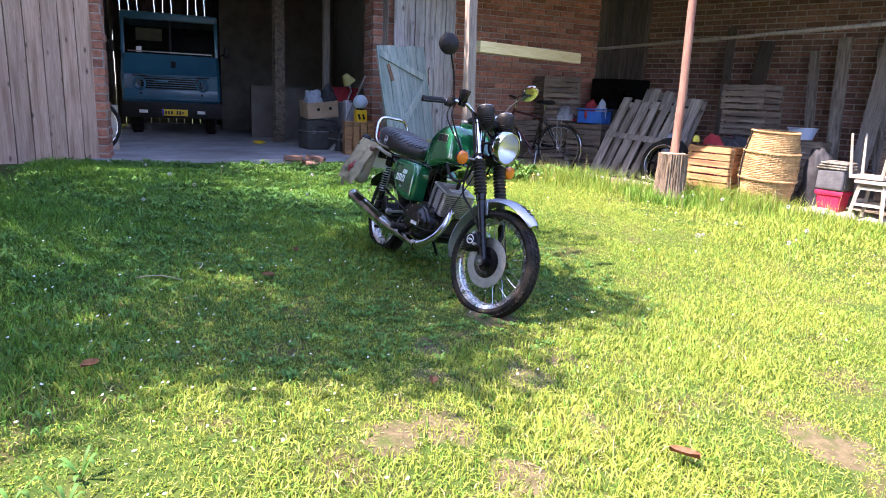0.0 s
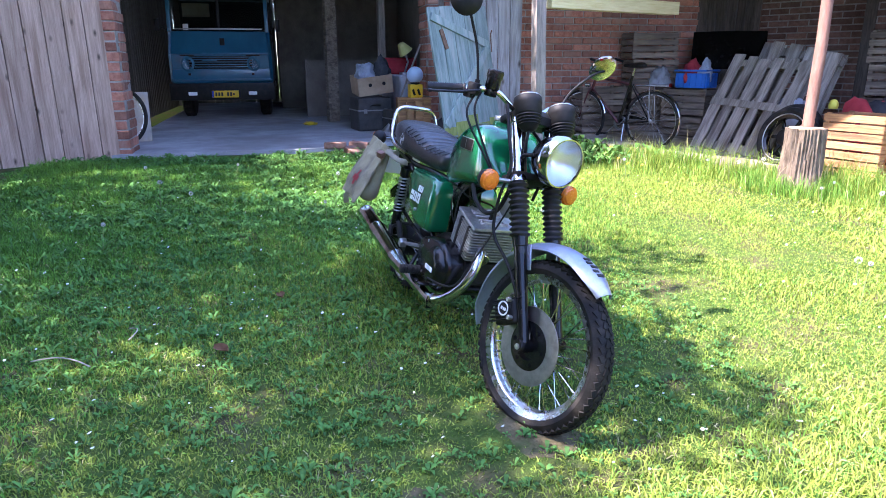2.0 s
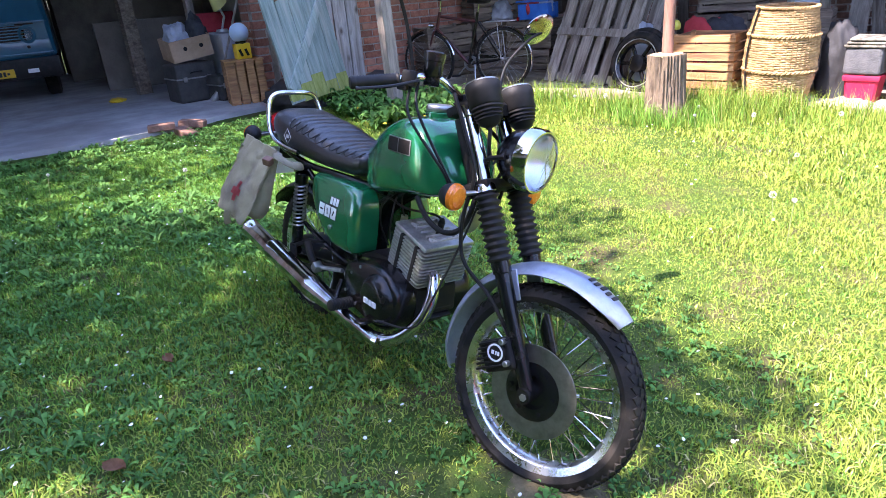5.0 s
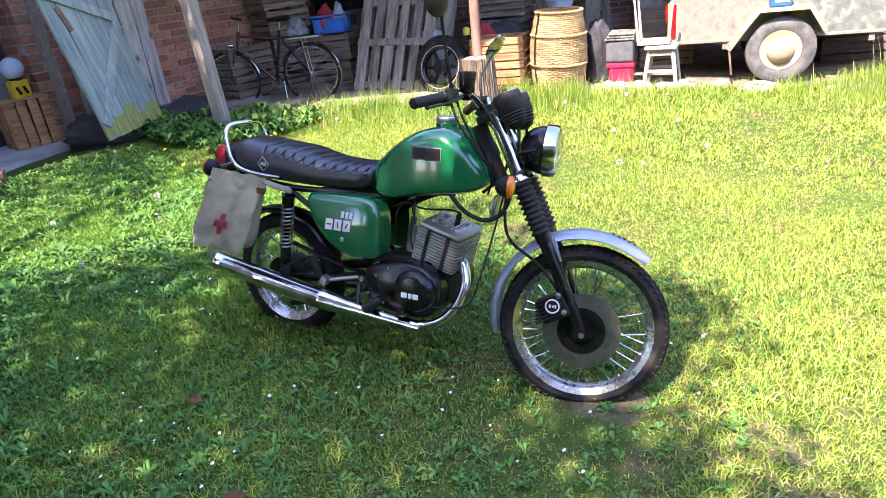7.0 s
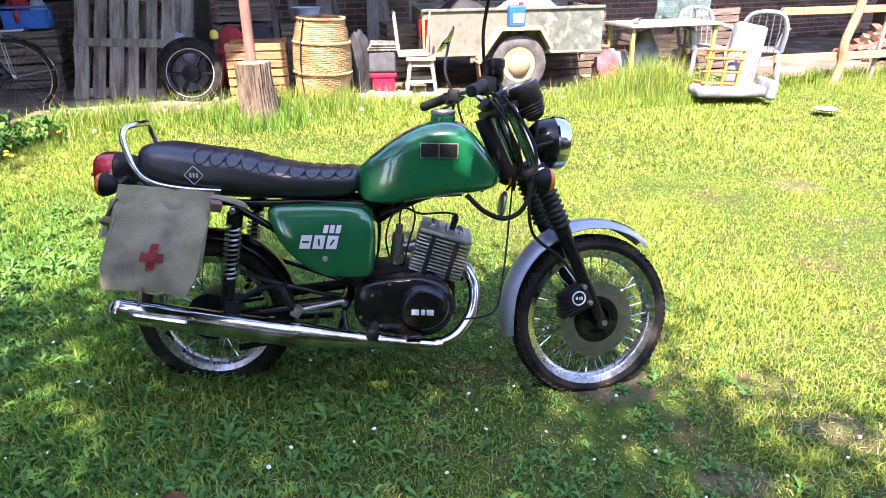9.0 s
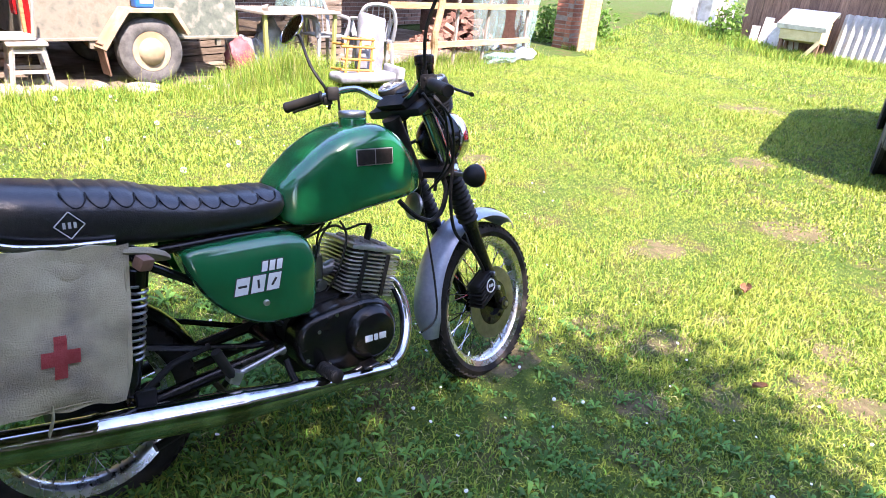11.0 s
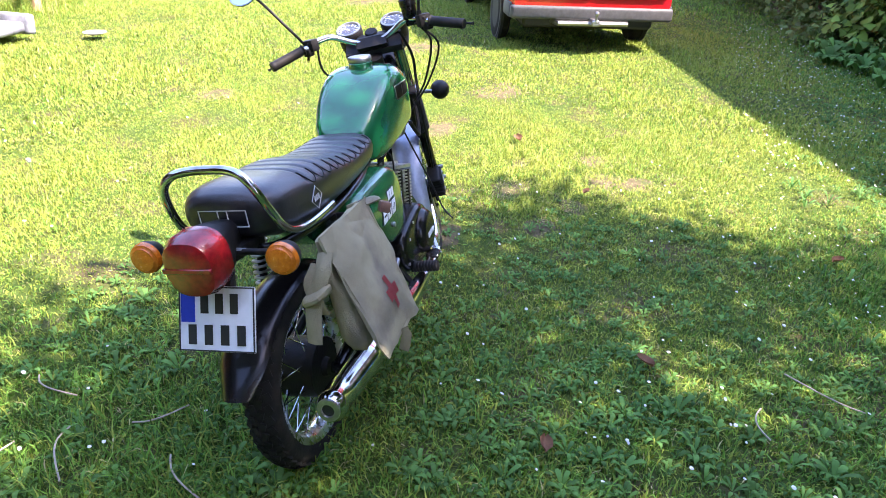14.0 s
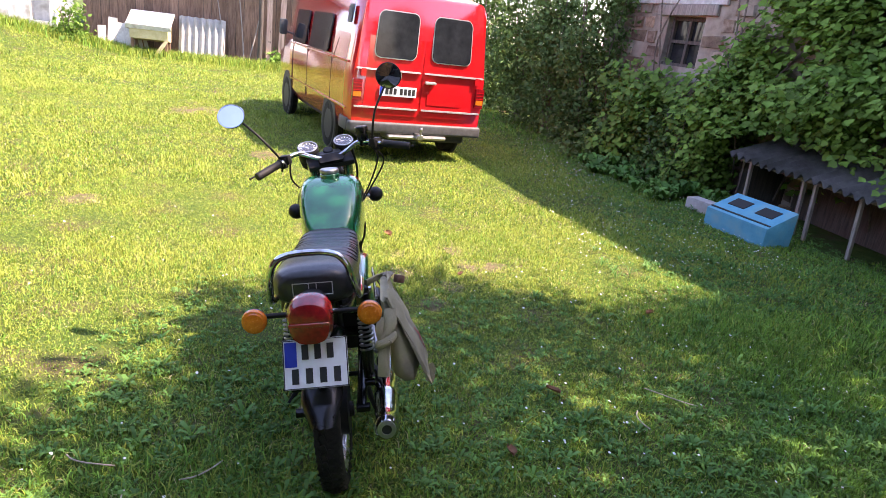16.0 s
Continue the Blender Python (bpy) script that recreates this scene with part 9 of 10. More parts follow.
for nm, a, b, r, mt in (("down_tube", head_bot, bb, 0.018, "bike_red"), ("top_tube", head_top + Vector((0.02, 0, -0.05)), seat_top + Vector((0.02, 0, -0.1)), 0.016, "bike_red"), ("seat_tube", seat_top, bb, 0.016, "black_gloss"), ("head_tube", head_top, head_bot, 0.02, "bike_red"), ("seat_post", seat_top, seat_top + Vector((-0.03, 0, 0.12)), 0.012, "chrome")):
    bm = BM()
    tube(bm, [a, b], r, 10)
    part(nm, bm, M[mt], bi)
for s in (-1, 1):
    bm = BM()
    tube(bm, [(0, s * 0.06, 0), (0.38, s * 0.03, -0.05)], 0.009, 8)
    part("chain_stay", bm, M["black_gloss"], bi)
    bm = BM()
    tube(bm, [(0, s * 0.06, 0), seat_top + Vector((0, s * 0.02, -0.1))], 0.008, 8)
    part("seat_stay", bm, M["black_gloss"], bi)
    bm = BM()
    tube(bm, smooth_line([(blen, s * 0.055, 0), (blen - 0.07, s * 0.055, 0.2), (blen - 0.125, s * 0.045, 0.34), head_bot + Vector((0, 0, 0.02))], 5), 0.011, 8)
    part("fork_blade", bm, M["bike_red"], bi)
    bm = BM()
    tube(bm, smooth_line([head_top + Vector((-0.02, 0, 0.14)), (blen - 0.17, s * 0.14, 0.72), (blen - 0.25, s * 0.27, 0.72), (blen - 0.36, s * 0.29, 0.69)], 6), 0.011, 8)
    hb = part("handlebar", bm, M["chrome"], bi)
    bm = BM()
    tube(bm, [(blen - 0.27, s * 0.28, 0.717), (blen - 0.38, s * 0.292, 0.685)], 0.016, 10)
    part("grip", bm, M["rubber"], hb)
    bm = BM()
    tube(bm, [(0.44, s * 0.05, -0.05), (0.44 + s * 0.12, s * 0.07, -0.05 - s * 0.12)], 0.008, 6)
    cr = part("crank", bm, M["steel"], bi)
    bm = BM()
    box(bm, (0.44 + s * 0.12, s * 0.12, -0.05 - s * 0.12), (0.08, 0.09, 0.02), None, 0.005)
    part("pedal", bm, M["rubber"], cr)
bm = BM()
tube(bm, [head_top, head_top + Vector((-0.02, 0, 0.14))], 0.013, 10)
part("stem", bm, M["chrome"], bi)
bm = BM()
loft(bm, [[(x0 + 0.14, wy * math.cos(a), 0.64 + hz * math.sin(a)) for a in [2 * math.pi * k / 12 for k in range(12)]] for x0, wy, hz in ((0.0, 0.05, 0.02), (0.03, 0.09, 0.035), (0.1, 0.085, 0.035), (0.18, 0.035, 0.028), (0.27, 0.02, 0.02))])
part("saddle", bm, M["black_matt"], bi)
for y in (-0.06, -0.02, 0.02, 0.06):
    bm = BM()
    tube(bm, [(-0.17, y, 0.41), (0.2, y, 0.41)], 0.005, 6)
    part("rack_bar", bm, M["alu"], bi)
for x in (-0.15, 0.02, 0.18):
    bm = BM()
    tube(bm, [(x, -0.065, 0.41), (x, 0.065, 0.41)], 0.005, 6)
    part("rack_bar", bm, M["alu"], bi)
for s in (-1, 1):
    bm = BM()
    tube(bm, [(0, s * 0.065, 0.0), (0.03, s * 0.065, 0.4)], 0.005, 6)
    part("rack_stay", bm, M["alu"], bi)
bm = BM()
lathe(bm, [(0.088, -0.003), (0.092, 0), (0.088, 0.003), (0.06, 0.003), (0.06, -0.003), (0.088, -0.003)], Matrix.Translation((0.44, -0.045, -0.05)) @ spin(), 28, cap=False)
part("chainring", bm, M["steel"], bi)
bm = BM()
prism(bm, [(0.0, 0.03), (0.44, 0.05), (0.5, 0.0), (0.44, -0.06), (0.4, 0.01), (0.0, 0.0)], -0.065, -0.055)
part("chain_guard", bm, M["black_gloss"], bi)
bm = BM()
tube(bm, [(0.34, 0.05, -0.05), (0.3, 0.16, -0.34)], 0.008, 6)
part("kickstand", bm, M["steel"], bi)
bm = BM()
cyl(bm, (blen - 0.1, 0, 0.4), (blen - 0.04, 0, 0.4), 0.02, 0.032, bevel=0.004)
part("headlight", bm, M["chrome"], bi)
bm = BM()
box(bm, (-0.2, 0, 0.42), (0.012, 0.06, 0.04), None, 0.004)
part("reflector", bm, M["red_lens"], bi)

# small green door leaf with a diagonal brace, leaning on the pillar
gd = thing("plank_door", "faded green plank door leaf with a diagonal brace", "door", frame_at((-3.72, 0.93), (-0.42, 0.9), 0.37) @ pose(0, 0, 0, -9, -4, 0))
DW, DH = 0.86, 1.42
for k in range(5):
    me = plank_mesh("plank", DW / 5 - 0.004, DH, 0.024, 90 + k, M["door_green"], 0.012)
    ob = new("plank", me)
    ob.parent = gd
    ob.location = ((k + 0.5) * DW / 5, 0, 0)
    me = plank_mesh("mossy_foot", DW / 5 - 0.003, 0.13 + 0.05 * (k % 3), 0.027, 95 + k, M["moss"], 0.03)
    ob = new("mossy_foot", me)
    ob.parent = gd
    ob.location = ((k + 0.5) * DW / 5, -0.0015, 0.0)
for (x0, z0), (x1, z1) in (((0.03, 0.14), (0.80, 0.95)), ((0.82, 0.98), (0.03, 1.33))):
    bm = BM()
    v = Vector((x1 - x0, 0, z1 - z0))
    box(bm, ((x0 + x1) / 2, -0.014, (z0 + z1) / 2), (v.length, 0.024, 0.085), (0, -math.degrees(math.atan2(v.z, v.x)), 0), 0.003)
    part("brace", bm, M["door_green"], gd, smooth=False)
bm = BM()
box(bm, (0.17, -0.012, 1.08), (0.055, 0.02, 0.22), (0, -12, 0), 0.006)
part("bolt", bm, M["rust"], gd)
bm = BM()
tube(bm, [(0.85, -0.02, 0.9), (0.87, -0.02, 1.1), (0.87, -0.05, 1.14)], 0.008, 6)
part("hinge_strap", bm, M["rust"], gd)

# things at the foot of the green door
bundle("cloth_bundle", "black tarpaulin heaped against the brick wall", "tarpaulin", place(-4.2, 2.05, 0.16, 20), (1.0, 0.7, 0.34), "black_cloth", 31.0, 0.3)
bundle("cloth_bundle", "dark sack under the green door", "sack", place(-4.35, 1.25, 0.2, 60), (0.8, 0.45, 0.34), "black_cloth", 35.0, 0.35)
rnd = random.Random(12)
brk = brick_mesh("brick_body", 0.25, 0.12, 0.065, M["brick_joined"], 3)
for x, y, z, rz, ry in [(-4.55, 2.25, 0.24, 20, 0), (-4.5, 2.42, 0.24, 70, 0), (-4.52, 2.3, 0.315, 45, 8), (-4.2, -0.27, 0.262, 80, 0), (-4.18, 0.02, 0.255, 60, 6), (-3.9, -0.1, 0.22, 20, 10)]:
    o = thing("loose_brick", "loose chipped red brick lying on the ground", "brick", place(x, y, z + 0.03, rz, 0, ry), group="loose bricks")
    b = new("brick_body", brk)
    b.parent = o
br = thing("loose_board", "grey-brown board lying behind the bicycle", "board", pose(-4.15, 2.35, 0.25, 0, 8, 32))
bm = BM()
uneven_box(bm, (0, 0, 0), (0.9, 0.16, 0.03), None, 0.006)
part("plank", bm, M["pallet"], br, smooth=False)
# boards leaning on the back wall, a rail across, dark bench and lid in the corner
for k, (s, h, ry, mt) in enumerate([(3.0, 1.9, -6, "pallet"), (3.3, 2.1, -4, "pallet"), (3.62, 2.2, 3, "post_grey"), (3.9, 2.0, -8, "pallet"), (4.3, 2.3, 5, "post_grey"), (4.55, 1.8, -5, "pallet"), (4.9, 2.2, 6, "post_grey"), (5.4, 2.0, -3, "pallet"), (2.0, 2.0, 4, "plank_dark"), (1.7, 2.2, -3, "plank_dark")]):
    q = BACK0 + SHED_U * s - SHED_N * 0.42
    b = thing("loose_board", "long grey board leaning against the brick back wall", "board", frame_at(q.xy, SHED_U.xy, zg(q.x, q.y) + 0.02) @ pose(0, 0, 0, -9, ry, 0), group="leaning boards")
    me = plank_mesh("plank", 0.13 + 0.04 * (k % 3), h, 0.03, 200 + k, M[mt], 0.02)
    ob = new("plank", me)
    ob.parent = b
rl = thing("wooden_rail", "thin pale pole slung across under the shed roof", "rail", Matrix())
bm = BM()
tube(bm, smooth_line([(-4.9, 4.76, 2.06), (-2.3, 5.17, 2.1), (0.6, 5.66, 2.16), (2.5, 6.0, 2.2)], 5), 0.024, 8)
part("shaft", bm, M["post_grey"], rl)
ld = thing("car_bonnet", "dark old car bonnet leaning in the shed corner", "bonnet", pose(-4.3, 4.9, 1.32, 60, 0, 55))
bm = BM()
loft(bm, [[(-0.45 + 0.9 * i / 8, -0.3 + 0.6 * j / 6, 0.05 * math.sin(math.pi * i / 8) * math.sin(math.pi * j / 6 * 0.8 + 0.3) + dz) for i in range(9)] for dz in (0.0,) for j in range(7)], closed=False)
bmesh.ops.solidify(bm, geom=bm.faces[:], thickness=0.012)
part("panel", bm, M["black_gloss"], ld)
tb_ = thing("work_bench", "dark old wooden bench in the shed corner", "bench", pose(-4.2, 4.95, 0.22, 0, 0, 40))
bm = BM()
uneven_box(bm, (0, 0, 0.86), (1.1, 0.5, 0.05), None, 0.004)
part("top", bm, M["plank_dark"], tb_, smooth=False)
for sx in (-0.48, 0.48):
    for sy in (-0.18, 0.18):
        bm = BM()
        uneven_box(bm, (sx, sy, 0.42), (0.07, 0.07, 0.84), None, 0.004)
        part("leg", bm, M["plank_dark"], tb_, smooth=False)

# red bin with grey cushion and folded cloth
rb_ = thing("red_bin", "crimson square plastic bin with a lid", "bin", place(-0.43, 4.98, 0.06, 12))
bm = BM()
secs = []
for z, w in ((0.0, 0.215), (0.02, 0.222), (0.24, 0.262)):
    secs.append([Vector((sx * w / 2, sy * w * 0.42, z)) for sx, sy in ((-1, -0.85), (-0.85, -1), (0.85, -1), (1, -0.85), (1, 0.85), (0.85, 1), (-0.85, 1), (-1, 0.85))])
loft(bm, secs)
for f in (-0.5, 0, 0.5):
    box(bm, (f * 0.2, -0.103, 0.12), (0.008, 0.006, 0.22), (-4, 0, 0))
part("tub", bm, M["red_plastic"], rb_, sharp=25)
bm = BM()
box(bm, (0, 0, 0.265), (0.29, 0.25, 0.05), None, 0.015, 2)
part("lid", bm, M["red_plastic"], rb_)
gb = thing("grey_cushion", "thick dark grey foam cushion on the red bin", "cushion", place(-0.43, 4.98, 0.351, 8))
bm = BM()
box(bm, (0, 0, 0.115), (0.29, 0.26, 0.225), None, 0.03, 3)
rough_up(bm, 0.008, 9)
part("body", bm, M["grey_cloth"], gb, sharp=60)
fc = thing("folded_cloth", "folded grey-green cloth on the cushion", "cloth", place(-0.43, 4.97, 0.58, 10))
for k in range(3):
    bm = BM()
    box(bm, (0.006 * k, 0, 0.014 + 0.027 * k), (0.31 - 0.02 * k, 0.26, 0.024), (1, 1, 2 * k), 0.011, 2)
    rough_up(bm, 0.008, 11, k)
    part("fold", bm, M["camo_cloth"], fc, sharp=70)
bundle("cloth_bundle", "dark rucksack beside the red bin", "rucksack", place(-0.72, 5.05, 0.08, 20), (0.3, 0.3, 0.75), "black_cloth", 41.0, 0.3)


# white stool, and a chair turned over behind it
def stool(m, label):
    s = thing("wooden_stool", label, "stool", m)
    bm = BM()
    box(bm, (0, 0, 0.435), (0.32, 0.3, 0.032), None, 0.008, 2)
    part("seat", bm, M["white_paint"], s)
    for sx in (-1, 1):
        for sy in (-1, 1):
            bm = BM()
            tube(bm, [(sx * 0.17, sy * 0.15, 0.0), (sx * 0.115, sy * 0.105, 0.42)], [0.018, 0.023], 4)
            part("leg", bm, M["white_paint"], s, smooth=False)
    for z, q in ((0.2, 0.145), (0.37, 0.12)):
        for sy in (-1, 1):
            bm = BM()
            box(bm, (0, sy * q * 0.9, z), (2 * q, 0.018, 0.03))
            part("stretcher", bm, M["white_paint"], s, smooth=False)
        for sx in (-1, 1):
            bm = BM()
            box(bm, (sx * q, 0, z + 0.03), (0.018, 1.8 * q, 0.03))
            part("stretcher", bm, M["white_paint"], s, smooth=False)
    return s


stool(place(-0.02, 5.06, 0.05, 10), "small chipped white wooden stool with splayed legs")
uc = thing("upturned_chair", "old white chair lying upside down on the stool", "chair", place(-0.12, 5.1, 0.505, 14))
bm = BM()
box(bm, (0, 0, 0.025), (0.33, 0.31, 0.04), None, 0.015, 2)
part("seat", bm, M["white_paint"], uc)
for sx in (-1, 1):
    for sy in (-1, 1):
        bm = BM()
        tube(bm, [(sx * 0.15, sy * 0.14, 0.04), (sx * 0.19, sy * 0.17, 0.47)], [0.018, 0.012], 6)
        part("leg", bm, M["white_paint"], uc)

# ---- box trailer ----
TU = Vector((0.964, 0.265, 0)).normalized()
tr = thing("box_trailer", "old box trailer with peeling green and white paint", "trailer", frame_at((0.0, 5.2), TU.xy, 0.0))
TL, TD = 2.07, 1.25
for x0, x1, mt in ((0.0, 0.95, "trailer_white"), (0.953, TL, "trailer_green")):
    bm = BM()
    box(bm, ((x0 + x1) / 2, 0.012, 0.72), (x1 - x0, 0.022, 0.46), None, 0.004)
    part("side_panel", bm, M[mt], tr)
bm = BM()
box(bm, (TL / 2, TD, 0.72), (TL, 0.022, 0.46), None, 0.004)
part("side_panel", bm, M["trailer_green"], tr)
for x in (0.012, TL - 0.012):
    bm = BM()
    box(bm, (x, TD / 2, 0.72), (0.022, TD - 0.03, 0.46), None, 0.004)
    part("tailboard", bm, M["trailer_white"], tr)
bm = BM()
box(bm, (TL / 2, TD / 2, 0.5), (TL - 0.06, TD - 0.05, 0.03))
part("floor", bm, M["rust"], tr)
for y in (0.0, TD):
    bm = BM()
    box(bm, (TL / 2, y, 0.96), (TL + 0.02, 0.04, 0.03), None, 0.005)
    box(bm, (TL / 2, y, 0.482), (TL + 0.02, 0.045, 0.03), None, 0.005)
    part("edge_rail", bm, M["trailer_white"], tr)
bm = BM()
box(bm, (TL / 2, 0.62, 0.44), (TL, 0.08, 0.06))
part("chassis_beam", bm, M["rust"], tr)
bm = BM()
box(bm, (1.06, 0.62, 0.36), (0.06, 1.3, 0.06))
part("axle", bm, M["rust"], tr)
for sx in (0.55, 1.85):
    bm = BM()
    box(bm, (sx, 0.02, 0.44), (0.05, 0.05, 0.09))
    part("stake_pocket", bm, M["trailer_white"], tr)
for k, x in enumerate((-0.012, 0.03)):
    bm = BM()
    box(bm, (x + 0.01, -0.012 + 0.02 * k, 0.72 - 0.02 * k), (0.03 + 0.02 * k, 0.03, 0.34), None, 0.004)
    part("corner_post", bm, M["crate"] if k == 0 else M["red_lens"], tr)
bm = BM()
box(bm, (-0.03, 0.1, 0.78), (0.03, 0.12, 0.18), None, 0.01)
part("tail_light", bm, M["red_lens"], tr)
for y in (-0.06, TD + 0.06):
    wl = part("wheel", (lambda b: (lathe(b, [(0.19, -0.07), (0.2, -0.05), (0.17, 0.0), (0.2, 0.05), (0.19, 0.07), (0.05, 0.05), (0.05, -0.05)], Matrix.Translation((1.06, y, 0.37)) @ spin(), 40, cap=False), b)[1])(BM()), M["cream"], tr)
    bm = BM()
    lathe(bm, [(0.195, -0.07), (0.23, -0.085), (0.285, -0.08), (0.315, -0.06), (0.322, -0.03), (0.312, -0.028), (0.322, -0.024), (0.324, 0.0), (0.322, 0.024), (0.312, 0.028), (0.322, 0.03), (0.315, 0.06), (0.285, 0.08), (0.23, 0.085), (0.195, 0.07)], Matrix.Translation((1.06, y, 0.37)) @ spin(), 56, cap=False)
    part("tyre", bm, M["old_rubber"], wl)
    bm = BM()
    lathe(bm, [(0.0, 0.125), (0.05, 0.122), (0.1, 0.105), (0.13, 0.07), (0.135, 0.05)], Matrix.Translation((1.06, y, 0.37)) @ spin(), 32)
    part("hubcap", bm, M["cream"], wl)
bm = BM()
outer = [(0.56, 0.42), (0.70, 0.62), (0.82, 0.78), (1.30, 0.78), (1.44, 0.55), (1.41, 0.53), (1.275, 0.745), (0.845, 0.745), (0.735, 0.6), (0.6, 0.40)]
prism(bm, outer, -0.2, 0.0)
part("mudguard", bm, M["cream"], tr, smooth=False)
bm = BM()
box(bm, (0.60, -0.1, 0.31), (0.02, 0.18, 0.3), (0, -8, 0), 0.003)
part("mudflap", bm, M["rust"], tr)
bm = BM()
tube(bm, [(TL, 0.62, 0.45), (TL + 0.75, 0.62, 0.42)], 0.03, 8)
part("drawbar", bm, M["rust"], tr)
# stuff in and on the trailer
cn = thing("canister", "blue plastic canister with a white label on the mudguard", "canister", frame_at((0, 5.2), TU.xy, 0.782) @ pose(1.02, -0.1, 0, 0, 0, 4))
bm = BM()
box(bm, (0, 0, 0.11), (0.19, 0.11, 0.22), None, 0.025, 3)
part("body", bm, M["blue_plastic"], cn)
bm = BM()
box(bm, (0.01, -0.056, 0.09), (0.13, 0.006, 0.1), None, 0.002)
part("paper_label", bm, M["white_paint"], cn)
bm = BM()
cyl(bm, (0.05, 0, 0.215), (0.05, 0, 0.25), 0.025, bevel=0.004)
part("cap", bm, M["red_plastic"], cn)
M["sky_cloth"] = mat("sky_blue_cloth", (0.12, 0.3, 0.6), (0.25, 0.45, 0.75), scale=8, rough=0.85, bump=0.3, bscale=20)
bundle("cloth_bundle", "sky-blue cloth heaped in the trailer", "cloth", frame_at((0, 5.2), TU.xy, 0.52) @ pose(1.25, 0.3, 0), (0.8, 0.5, 0.62), "sky_cloth", 50.0, 0.35)
bundle("cloth_bundle", "dark load in the box trailer", "load", frame_at((0, 5.2), TU.xy, 0.52) @ pose(0.5, 0.6, 0), (0.9, 0.8, 0.5), "black_cloth", 54.0, 0.35)
bundle("plastic_bag", "white plastic sack behind the trailer", "bag", place(2.3, 6.3, 0.0, 20), (0.4, 0.35, 0.42), "cushion", 57.0, 0.4)
bundle("plastic_bag", "grey-white plastic sack lying behind the trailer", "bag", place(2.6, 6.55, 0.0, 50), (0.6, 0.4, 0.6), "cushion", 58.0, 0.4)
bundle("cloth_bundle", "faded red cloth lying behind the trailer", "cloth", place(2.12, 6.1, 0.0, 20), (0.35, 0.25, 0.4), "faded_red", 59.0, 0.4)
for k, (x, y, w, z) in enumerate([(2.9, 7.4, 0.9, 0.5), (3.6, 7.7, 0.7, 0.8), (1.6, 7.0, 1.0, 0.9)]):
    slat_crate("dull wooden crate at the back of the shed", place(x, y, 0.02, 27), w, 0.5, z, int(z / 0.09), "crate_dark")

# pale stones along the edge of the lawn
rnd = random.Random(77)
stones = []
for k in range(3):
    bm = BM()
    bmesh.ops.create_icosphere(bm, subdivisions=2, radius=1.0)
    for v in bm.verts:
        c = v.co * (1 + 0.3 * noise.noise(v.co * 1.6 + Vector((k * 5, 0, 0))))
        v.co = Vector((c.x * 0.5, c.y * 0.36, c.z * 0.2))
    me = bpy.data.meshes.new("stone")
    bm.to_mesh(me)
    bm.free()
    me.shade_smooth()
    me.materials.append(M["pale_stone"])
    stones.append(me)
for k in range(46):
    s = rnd.random()
    x = -0.6 + 3.0 * s
    y = 4.85 + 0.27 * (x + 0.3) + rnd.uniform(-0.12, 0.16)
    z = rnd.uniform(0.08, 0.3)
    o = new("stone", rnd.choice(stones))
    tagged(o, "pale flat stone at the edge of the lawn", "stone", group="edge stones")
    o.matrix_world = place(x, y, zg(x, y) + 0.02, rnd.uniform(0, 180)) @ Matrix.Diagonal((z, z, z, 1))

# ---- garden furniture ----
tb = thing("garden_table", "white-topped garden table with yellowish legs", "table", frame_at((2.34, 5.86), (0.93, 0.37), 0.0))
bm = BM()
box(bm, (0.6, 0.33, 0.725), (1.22, 0.68, 0.035), None, 0.006)
part("tabletop", bm, M["white_paint"], tb)
for sx in (0.06, 1.14):
    for sy in (0.05, 0.6):
        bm = BM()
        box(bm, (sx, sy, 0.355), (0.045, 0.045, 0.71), (0, 2 if sx > 0.5 else -2, 0), 0.004)
        part("leg", bm, M["leg_yellow"], tb)
cu = thing("cup", "small white cup lying on the table", "cup", frame_at((2.34, 5.86), (0.93, 0.37), 0.743) @ pose(0.12, 0.12, 0.035, 80, 0, 30))
bm = BM()
lathe(bm, [(0.025, -0.04), (0.035, 0.04), (0.032, 0.04), (0.022, -0.036), (0.0, -0.036)], seg=20)
part("body", bm, M["white_paint"], cu)

oc = thing("bamboo_chair", "orange bamboo chair frame tipped on its side", "chair", frame_at((3.05, 5.24), (0.97, 0.1), 0.08) @ pose(0, 0, 0, -8, 4, 0))
for x in (0.03, 0.2, 0.36):
    bm = BM()
    tube(bm, [(x, 0, 0.0), (x + 0.02, 0.0, 0.24), (x + 0.05, 0.02, 0.5)], 0.016, 8)
    part("upright", bm, M["bamboo"], oc)
for z in (0.12, 0.24, 0.38, 0.47):
    bm = BM()
    tube(bm, [(-0.02, 0, z), (0.42, 0.0, z + 0.01)], 0.014, 8)
    part("crossbar", bm, M["bamboo"], oc)
for x in (0.03, 0.38):
    bm = BM()
    tube(bm, [(x, 0, 0.12), (x - 0.02, 0.28, 0.14)], 0.016, 8)
    part("leg", bm, M["bamboo"], oc)
    bm = BM()
    tube(bm, [(x, 0, 0.4), (x - 0.02, 0.26, 0.42)], 0.016, 8)
    part("leg", bm, M["bamboo"], oc)

